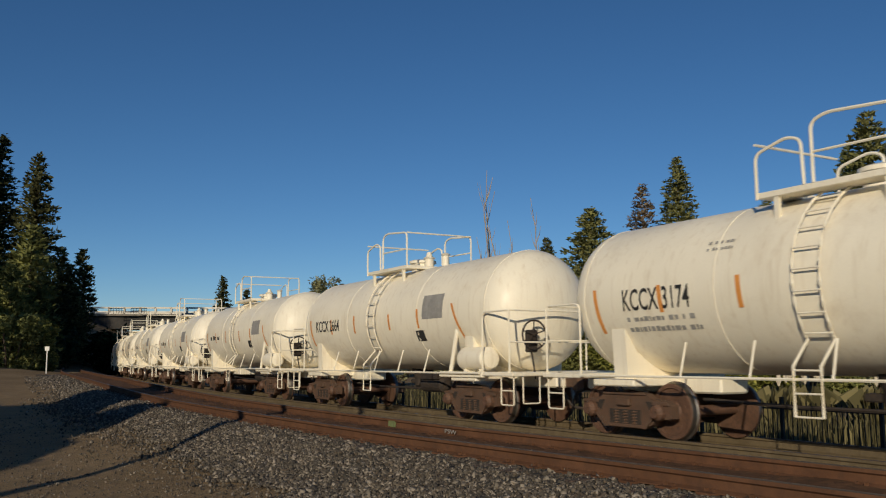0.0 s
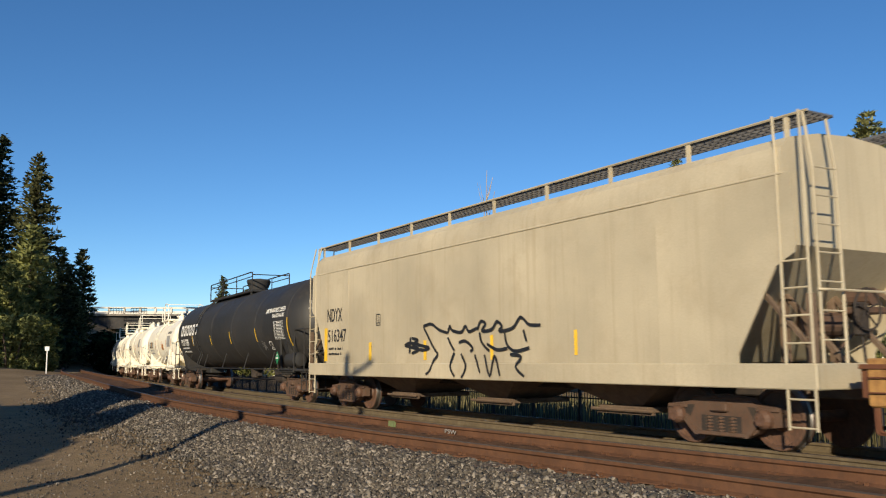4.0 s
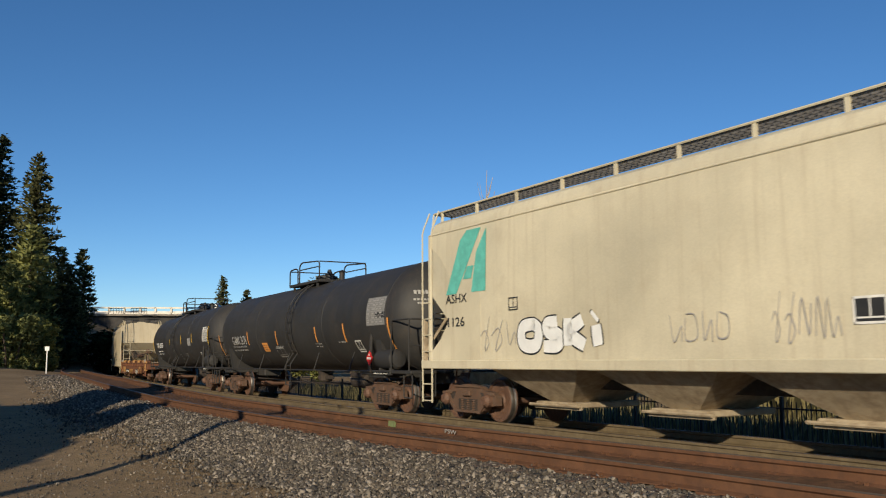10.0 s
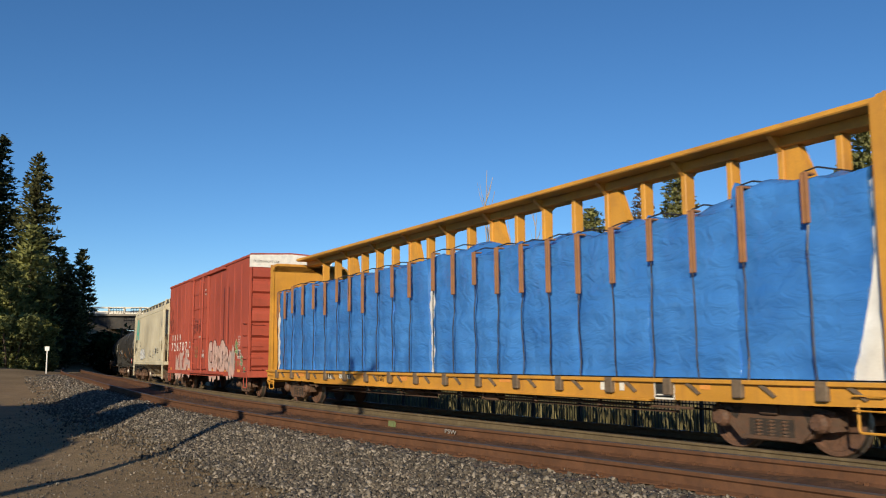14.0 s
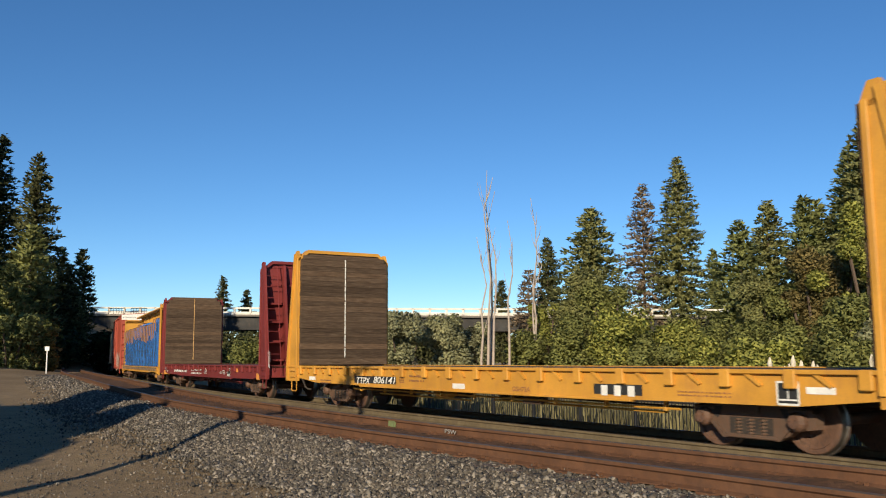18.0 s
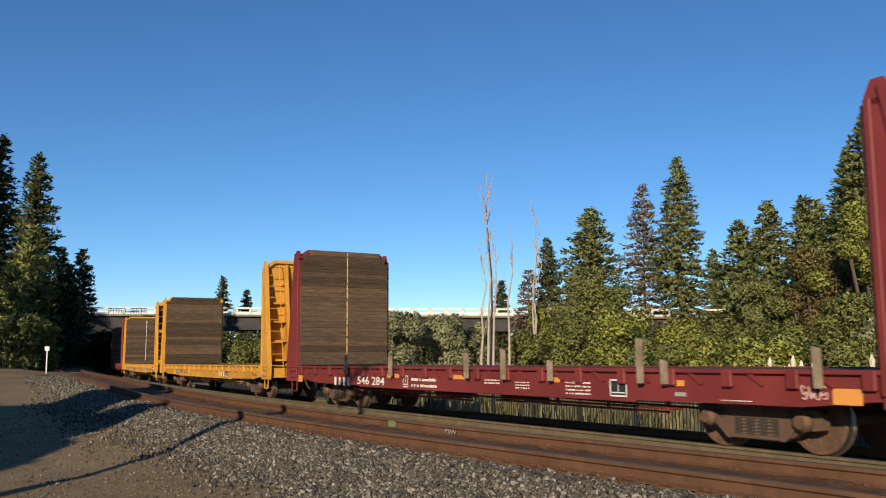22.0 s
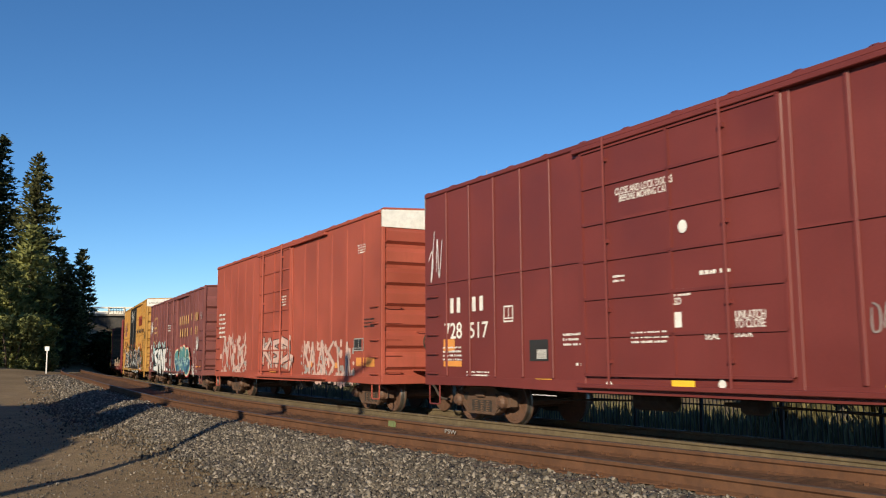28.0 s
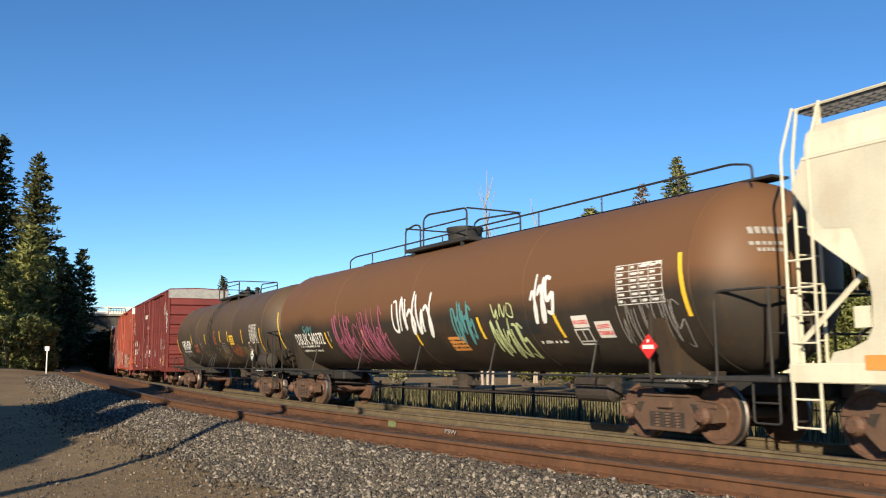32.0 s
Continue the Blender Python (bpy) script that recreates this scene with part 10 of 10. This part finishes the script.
plate(C_W, 7.5, 1.07, 0.33, 0.07, M_REFO, 'reflective_tape')
small_print(C_W, 0.31, 0.62, 1.93, 0.11, 1, M_WRITE)
small_print(C_W, 0.99, 2.82, 0.82, 0.39, 3, M_WRITE)
small_print(C_W, -6.08, 1.64, 0.33, 0.24, 3, M_WRITE)
small_print(C_W, -6.62, 0.8, 0.5, 0.12, 2, M_WRITE)
plate(C_B, 5.47, 0.73, 2.38, 0.18, M_WRITEK, 'panel')
letter(C_B, 'TTPX', 5.35, 0.71, 0.81, 0.17, M_WRITE, lean=0.2)
letter(C_B, '806141', 4.32, 0.74, 1.15, 0.17, M_WRITE, lean=0.2)
plate(C_B, 8.63, 0.75, 0.47, 0.1, M_WRITE, 'panel')
outline(C_B, 2.9, 0.78, 0.23, 0.25, M_STRAP, None)
small_print(C_B, 2.41, 0.79, 0.72, 0.21, 2, M_STRAP)
small_print(C_B, 7.78, 0.66, 0.76, 0.14, 2, M_STRAP)
plate(C_B, -4.19, 0.73, 1.17, 0.17, M_WRITEK, 'panel')
blocks(C_B, 3, -4.3, 0.71, 0.97, 0.17, M_WRITE, 0.2)
outline(C_B, -7.91, 0.69, 0.36, 0.32, M_WRITE, M_WRITEK)
plate(C_B, -8.37, 0.85, 0.43, 0.09, M_WRITE, 'panel')
letter(C_B, 'GSH72A', -1.79, 0.71, 0.58, 0.09, M_STRAP)
plate(C_B, 0.45, 0.7, 0.5, 0.11, M_WRITE, 'panel')
small_print(C_B, -6.12, 0.75, 1.06, 0.1, 2, M_STRAP)
plate(C_C, 6.23, 0.76, 1.48, 0.18, M_WRITEK, 'panel')
letter(C_C, 'TTPX 811132', 6.1, 0.77, 1.15, 0.14, M_WRITE, lean=0.2)
small_print(C_C, 4.22, 0.75, 0.9, 0.22, 2, M_STRAP)
plate(C_C, 6.69, 0.69, 0.42, 0.25, M_REFY, 'panel')
plate(C_C, 3.07, 0.76, 0.37, 0.23, M_REFY, 'panel')
outline(C_C, 4.62, 0.79, 0.13, 0.14, M_STRAP, None)
small_print(C_C, 8.99, 0.77, 0.52, 0.14, 3, M_STRAP)
blocks(C_C, 3, -3.09, 0.72, 0.94, 0.2, M_WRITE, 0.2)
outline(C_C, -4.15, 0.72, 0.42, 0.24, M_WRITE, M_WRITEK)
letter(C_C, 'NSH72', -8.22, 0.78, 0.5, 0.1, M_STRAP)
small_print(C_C, -6.93, 0.65, 1.02, 0.08, 1, M_STRAP)
plate(C_A, 9.4, 0.66, 0.43, 0.2, M_REFO, 'panel')
plate(C_A, 8.44, 0.78, 0.08, 0.09, M_WRITE, 'panel')
plate(C_A, 8.34, 0.78, 0.07, 0.09, M_WRITE, 'panel')
tag(C_A, 9.01, 0.81, 0.54, 0.22, 3, 'grey', 111, 0.03)
small_print(C_A, 7.73, 0.74, 0.54, 0.03, 1, M_WRITE)
small_print(C_A, 6.48, 0.75, 3.18, 0.24, 1, M_WRITE)
small_print(C_A, 2.28, 0.72, 2.18, 0.29, 2, M_WRITE)
outline(C_A, -4.57, 0.73, 0.48, 0.3, M_WRITE, M_WRITEK)
plate(C_A, -5.79, 0.9, 0.5, 0.13, M_REFO, 'reflective_tape')
plate(C_A, -8.81, 0.67, 0.42, 0.21, M_REFO, 'reflective_tape')
tag(C_A, -10.18, 1.1, 0.32, 0.53, 2, 'white', 112, 0.03)
tag(C_A, -9.53, 1.01, 0.57, 0.21, 2, 'grey', 113, 0.03)
small_print(C_A, -0.44, 0.77, 0.55, 0.26, 3, M_WRITE)
small_print(C_A, -3.39, 0.79, 0.86, 0.18, 3, M_WRITE)
blocks(C_D, 4, 6.89, 0.64, 1.15, 0.22, M_WRITE, 0.25)
letter(C_D, '546 284', 5.31, 0.7, 1.56, 0.2, M_WRITE)
plate(C_D, 9.71, 0.68, 0.5, 0.2, M_REFO, 'reflective_tape')
plate(C_D, 0.49, 0.9, 0.5, 0.09, M_REFO, 'reflective_tape')
plate(C_D, -5.76, 0.9, 0.46, 0.09, M_REFO, 'reflective_tape')
plate(C_D, -8.71, 0.73, 0.41, 0.2, M_REFO, 'reflective_tape')
plate(C_D, 3.6, 0.88, 0.24, 0.09, M_REFO, 'reflective_tape')
plate(C_D, 3.2, 0.89, 0.24, 0.09, M_REFO, 'reflective_tape')
plate(C_D, -2.57, 0.89, 0.17, 0.09, M_REFO, 'reflective_tape')
plate(C_D, -3.04, 0.9, 0.19, 0.09, M_REFO, 'reflective_tape')
outline(C_D, -4.56, 0.7, 0.41, 0.28, M_WRITE, M_WRITEK)
small_print(C_D, -3.39, 0.69, 0.68, 0.25, 4, M_WRITE)
outline(C_D, 2.76, 0.68, 0.25, 0.27, M_WRITE, None)
small_print(C_D, 2.34, 0.67, 1.18, 0.27, 2, M_WRITE)
small_print(C_D, -0.77, 0.82, 0.54, 0.12, 2, M_WRITE)
small_print(C_D, -1.85, 0.75, 0.45, 0.16, 3, M_WRITE)
small_print(C_D, -6.89, 0.71, 0.57, 0.03, 1, M_WRITE)
tag(C_D, -8.26, 0.79, 0.39, 0.16, 4, 'pink', 114, 0.025)
plate(C_D, -6.02, 0.75, 0.23, 0.06, M_GREY, 'panel')
plate(C_N, 6.19, 0.8, 0.61, 0.21, M_WRITEK, 'panel')
letter(C_N, 'TTZ', 6.13, 0.81, 0.49, 0.18, M_WRITE)
letter(C_N, '86662', 5.15, 0.82, 0.74, 0.18, M_WRITE)
plate(C_N, 5.19, 0.82, 0.82, 0.2, M_WRITEK, 'panel')
letter(C_N, "LD LMT 22440", 2.80, 0.885, 0.92, 0.075, M_WRITEK)
letter(C_N, "LT WT      6160", 2.80, 0.785, 0.92, 0.075, M_WRITEK)
plate(C_N, 1.53, 0.92, 0.47, 0.09, M_REFO, 'panel')
plate(C_N, 3.71, 0.87, 0.42, 0.1, M_REFO, 'panel')
blocks(C_N, 3, -5.74, 0.8, 0.71, 0.14, M_WRITE, 0.2)
outline(C_N, -7.07, 0.69, 0.44, 0.3, M_WRITE, M_WRITEK)
plate(C_N, -8.01, 0.86, 0.21, 0.07, M_REFO, 'reflective_tape')
plate(C_N, -9.75, 0.89, 0.3, 0.09, M_REFO, 'reflective_tape')
plate(C_N, 1.61, 0.82, 0.43, 0.09, M_REFO, 'reflective_tape')
plate(C_N, 8.56, 0.84, 0.75, 0.11, M_REFO, 'reflective_tape')
plate(C_N, -2.74, 0.87, 0.39, 0.07, M_REFO, 'reflective_tape')
letter(C_G, 'GATX 48280', 6.25, 1.93, 1.79, 0.33, M_WRITE)
strip(C_G, 7.43, 2.37, 7.47, 1.50, M_REFY)
strip(C_G, 4.18, 2.52, 4.16, 2.07, M_REFY)
strip(C_G, 1.41, 2.48, 1.40, 2.03, M_REFY)
strip(C_G, -1.34, 2.53, -1.36, 2.07, M_REFY)
strip(C_G, -2.63, 2.47, -2.62, 2.05, M_REFY)
strip(C_G, -4.79, 2.46, -4.75, 1.97, M_REFY)
strip(C_G, -7.23, 2.45, -7.17, 1.56, M_REFY)
plate(C_G, -2.9, 1.94, 0.62, 0.35, M_REFY, 'panel')
small_print(C_G, -2.94, 1.98, 0.56, 0.27, 3, M_WRITEK)
table(C_G, -5.93, 2.0, 1.02, 0.59, M_WRITE)
placard(C_G, -6.51, 1.32, 0.29, 0.36, M_WRITE)
outline(C_G, -5.54, 1.66, 0.25, 0.32, M_WRITE, None)
small_print(C_G, 6.3, 1.7, 1.49, 0.26, 2, M_WRITE)
small_print(C_G, -1.48, 1.61, 0.6, 0.45, 5, M_GREY)
small_print(C_G, -6.13, 1.9, 0.82, 0.12, 1, M_WRITE)
tag(C_G, 3.8, 1.7, 0.85, 0.34, 4, 'orange', 121, 0.03)
tag(C_G, 2.2, 1.38, 0.95, 0.36, 4, 'yellow', 122, 0.022)
tag(C_G, -0.4, 1.25, 2.0, 0.6, 6, 'yellow', 123, 0.035)
tag(C_G, -2.9, 1.56, 1.3, 0.36, 5, 'orange', 124, 0.028)
tag(C_G, -4.3, 1.45, 1.2, 0.36, 5, 'yellow', 125, 0.028)
tag(C_G, -0.23, 2.03, 0.54, 0.49, 2, 'orange', 126, 0.03)
tag(C_G, 6.13, 1.48, 1.4, 0.5, 4, 'grey', 127, 0.025)
tag(C_G, 2.51, 1.8, 0.39, 0.49, 2, 'grey', 128, 0.015)
letter(C_X, 'DBUX 340372', 7.76, 1.79, 2.17, 0.34, M_WRITE)
small_print(C_X, 7.64, 1.55, 1.55, 0.26, 2, M_WRITE)
strip(C_X, 9.18, 2.87, 9.08, 1.70, M_REFY)
strip(C_X, 5.42, 2.11, 5.38, 1.66, M_REFY)
strip(C_X, 2.91, 2.10, 2.93, 1.67, M_REFY)
strip(C_X, 0.04, 2.09, 0.00, 1.65, M_REFY)
strip(C_X, -2.77, 2.18, -2.81, 1.73, M_REFY)
strip(C_X, -5.33, 2.16, -5.43, 1.70, M_REFY)
strip(C_X, -8.55, 2.91, -8.63, 1.94, M_REFY)
tag(C_X, 4.78, 1.4, 1.32, 1.14, 5, 'magenta', 131, 0.045)
tag(C_X, 3.12, 1.37, 1.63, 1.18, 7, 'magenta', 132, 0.045)
tag(C_X, 4.75, 1.35, 3.08, 0.85, 9, 'magenta', 137, 0.03)
tag(C_X, 1.04, 1.97, 2.01, 0.8, 5, 'white', 133, 0.085)
tag(C_X, -1.79, 1.79, 0.85, 0.66, 5, 'teal', 134, 0.06)
tag(C_X, 6.98, 2.14, 0.68, 0.18, 4, 'teal', 138, 0.03)
plate(C_X, -1.35, 1.51, 0.67, 0.3, M_REFO, 'panel')
small_print(C_X, -1.37, 1.54, 0.63, 0.24, 3, M_WRITEK)
outline(C_X, 5.15, 1.86, 0.09, 0.26, M_WRITE, None)
tag(C_X, -3.18, 1.4, 1.16, 0.62, 5, 'lime', 135, 0.06)
tag(C_X, -3.38, 2.13, 0.77, 0.28, 3, 'lime', 139, 0.04)
tag(C_X, -4.73, 2.13, 0.74, 0.68, 3, 'white', 136, 0.09)
table(C_X, -7.17, 2.18, 1.06, 0.65, M_WRITE)
small_print(C_X, -7.78, 2.75, 0.52, 0.14, 1, M_WRITE)
plate(C_X, -5.84, 1.86, 0.43, 0.21, M_WRITE, 'panel')
plate(C_X, -6.42, 1.67, 0.4, 0.28, M_WRITE, 'panel')
letter(C_X, "NON-ODORIZED", -5.86, 1.92, 0.39, 0.075, M_SIGNR)
letter(C_X, "LIQUEFIED", -6.44, 1.83, 0.34, 0.07, M_SIGNR)
letter(C_X, "PETROLEUM GAS", -6.43, 1.72, 0.38, 0.065, M_SIGNR)
outline(C_X, -5.82, 1.56, 0.41, 0.28, M_WRITE, None)
placard(C_X, -7.77, 1.30, 0.32, 0.39, M_SIGNR)
tag(C_X, -7.02, 1.54, 1.52, 0.71, 7, 'grey', 140, 0.018)
tag(C_X, -7.57, 1.13, 0.32, 0.13, 5, 'white', 141, 0.03)
small_print(C_X, -4.67, 1.58, 0.8, 0.12, 1, M_WRITE)
plate(C_X, -3.16, 1.8, 1.68, 0.25, M_WRITEK, 'panel')
plate(C_H, 7.54, 1.16, 0.43, 0.18, M_REFO, 'panel')
plate(C_H, 7.65, 1.67, 0.23, 0.26, M_IVORY, 'panel')
def split_letters():
    for o in [o for o in scene.collection.objects if o.name.startswith("lettering") and o.data is not None]:
        bm = bmesh.new()
        bm.from_mesh(o.data)
        bmesh.ops.remove_doubles(bm, verts=bm.verts[:], dist=1e-6)
        for k in part_split("letter", bm, o.data.materials[0], o.parent):
            k.matrix_basis = o.matrix_basis.copy()
        bpy.data.objects.remove(o)


split_letters()
for car, dx in SHIFT.items():
    for o in car.children:
        if o not in BARE[car] and abs(o.rotation_euler.z) < 0.1:
            o.location.x += dx
# ---- two cars that cross the overpass ----
M_SILVER = surf("silver_car_paint", (0.42, 0.43, 0.44), 0.3, metal=0.5, var=0.05, amount=0.05, scale=2)
M_DARKCAR = surf("dark_car_paint", (0.03, 0.032, 0.036), 0.3, var=0.05, amount=0.05, scale=2)
M_PANE = surf("dark_car_glass", (0.02, 0.025, 0.03), 0.08, var=0.0, amount=0.0, scale=2, relief=0, spec=0.8)


def motor_car(label, paint):
    """A sport-utility car: its front towards +x."""
    car = thing("passenger_car", label, "car", "cars on the overpass")
    bm = bmesh.new()
    slab(bm, [(2.3, 0.35), (2.32, 0.75), (2.2, 0.95), (1.05, 1.08), (-2.2, 1.08), (-2.32, 0.8), (-2.3, 0.35)], -0.92, 0.92)
    body = part("body", bm, paint, car)
    bm = bmesh.new()
    slab(bm, [(1.05, 1.08), (0.35, 1.72), (-1.75, 1.76), (-2.2, 1.08)], -0.80, 0.80)
    part("cabin", bm, paint, body)
    for sy in (1, -1):
        for pts in ([(0.82, 1.14), (0.30, 1.62), (-0.45, 1.64), (-0.45, 1.14)], [(-0.55, 1.14), (-0.55, 1.64), (-1.68, 1.66), (-1.98, 1.14)]):
            bm = bmesh.new()
            slab(bm, pts, sy * 0.80, sy * 0.812)
            part("side_window", bm, M_PANE, car)
    for pts in ([(1.062, 1.12), (0.40, 1.70), (0.42, 1.72), (1.09, 1.12)], [(-1.80, 1.70), (-2.16, 1.14), (-2.19, 1.14), (-1.83, 1.70)]):
        bm = bmesh.new()
        slab(bm, pts, -0.7, 0.7)
        part("windscreen", bm, M_PANE, car)
    for x in (1.45, -1.4):
        for sy in (1, -1):
            bm = bmesh.new()
            lathe(bm, [(sy * 0.70, 0.1), (sy * 0.70, 0.36), (sy * 0.92, 0.36), (sy * 0.94, 0.3), (sy * 0.94, 0.05)], 18, "y", (x, 0, 0.36))
            part("wheel", bm, M_FENCE, car)
    return car


def on_deck(px, lane, facing):
    """A place on the overpass by its bearing from the stand."""
    a, b = Vector((-88, 134, 0)), Vector((42, 121, 0))
    d = (b - a).normalized()
    nrm = Vector((-d.y, d.x, 0))
    o = a + nrm * lane
    k = (px - 784) / 1549.0 / (math.cos(radians(6.53)))
    s = (k * o.y - o.x) / (d.x - k * d.y)
    p = o + d * s
    return Matrix.Translation((p.x, p.y, 6.9 - 1.1 * s / (b - a).length)) @ Matrix.Rotation(math.atan2(d.y, d.x) + (0 if facing > 0 else math.pi), 4, "Z")


SILVER = motor_car("silver sport-utility car crossing the overpass", M_SILVER)
DARK = motor_car("dark sport-utility car crossing the overpass", M_DARKCAR)
for ob, lane, way, stops in ((SILVER, 3.0, 1, ((0.0, 20), (6.0, 20), (6.6, 70), (8.0, 193), (9.0, 280), (9.5, 328), (11.0, 520), (15.5, 1290), (16.0, 1300), (32.0, 1300))),
                             (DARK, 7.6, -1, ((0.0, 1300), (6.0, 1300), (6.4, 1270), (10.0, 370), (10.5, 308), (11.0, 243), (11.5, 189), (12.5, 80), (13.2, 40), (32.0, 40)))):
    rows = [(t, on_deck(px, lane, way)) for t, px in stops]
    MOVERS.append((ob, rows))
    ob.matrix_basis = rows[0][1]


def tidy():
    for o in list(TRUCK.children_recursive) + [TRUCK]:
        bpy.data.objects.remove(o)


tidy()


def motions():
    for ob, rows in MOVERS:
        walk(ob, rows)
    # the wheels turn while they are near; far ahead and behind they only ride along
    for w, u in WHEELS:
        ts = [t for t in (i * 0.055 for i in range(582)) if -9 < run(t) - u < 42]
        if len(ts) < 2:
            continue
        m = w.matrix_basis.copy()
        rows = [(t, m @ Matrix.Rotation((run(t) - u) / 0.456, 4, "Y")) for t in ts]
        rows = ([(0.0, rows[0][1])] if ts[0] > 0 else []) + rows + [(32.0, rows[-1][1])]
        walk(w, rows)


motions()
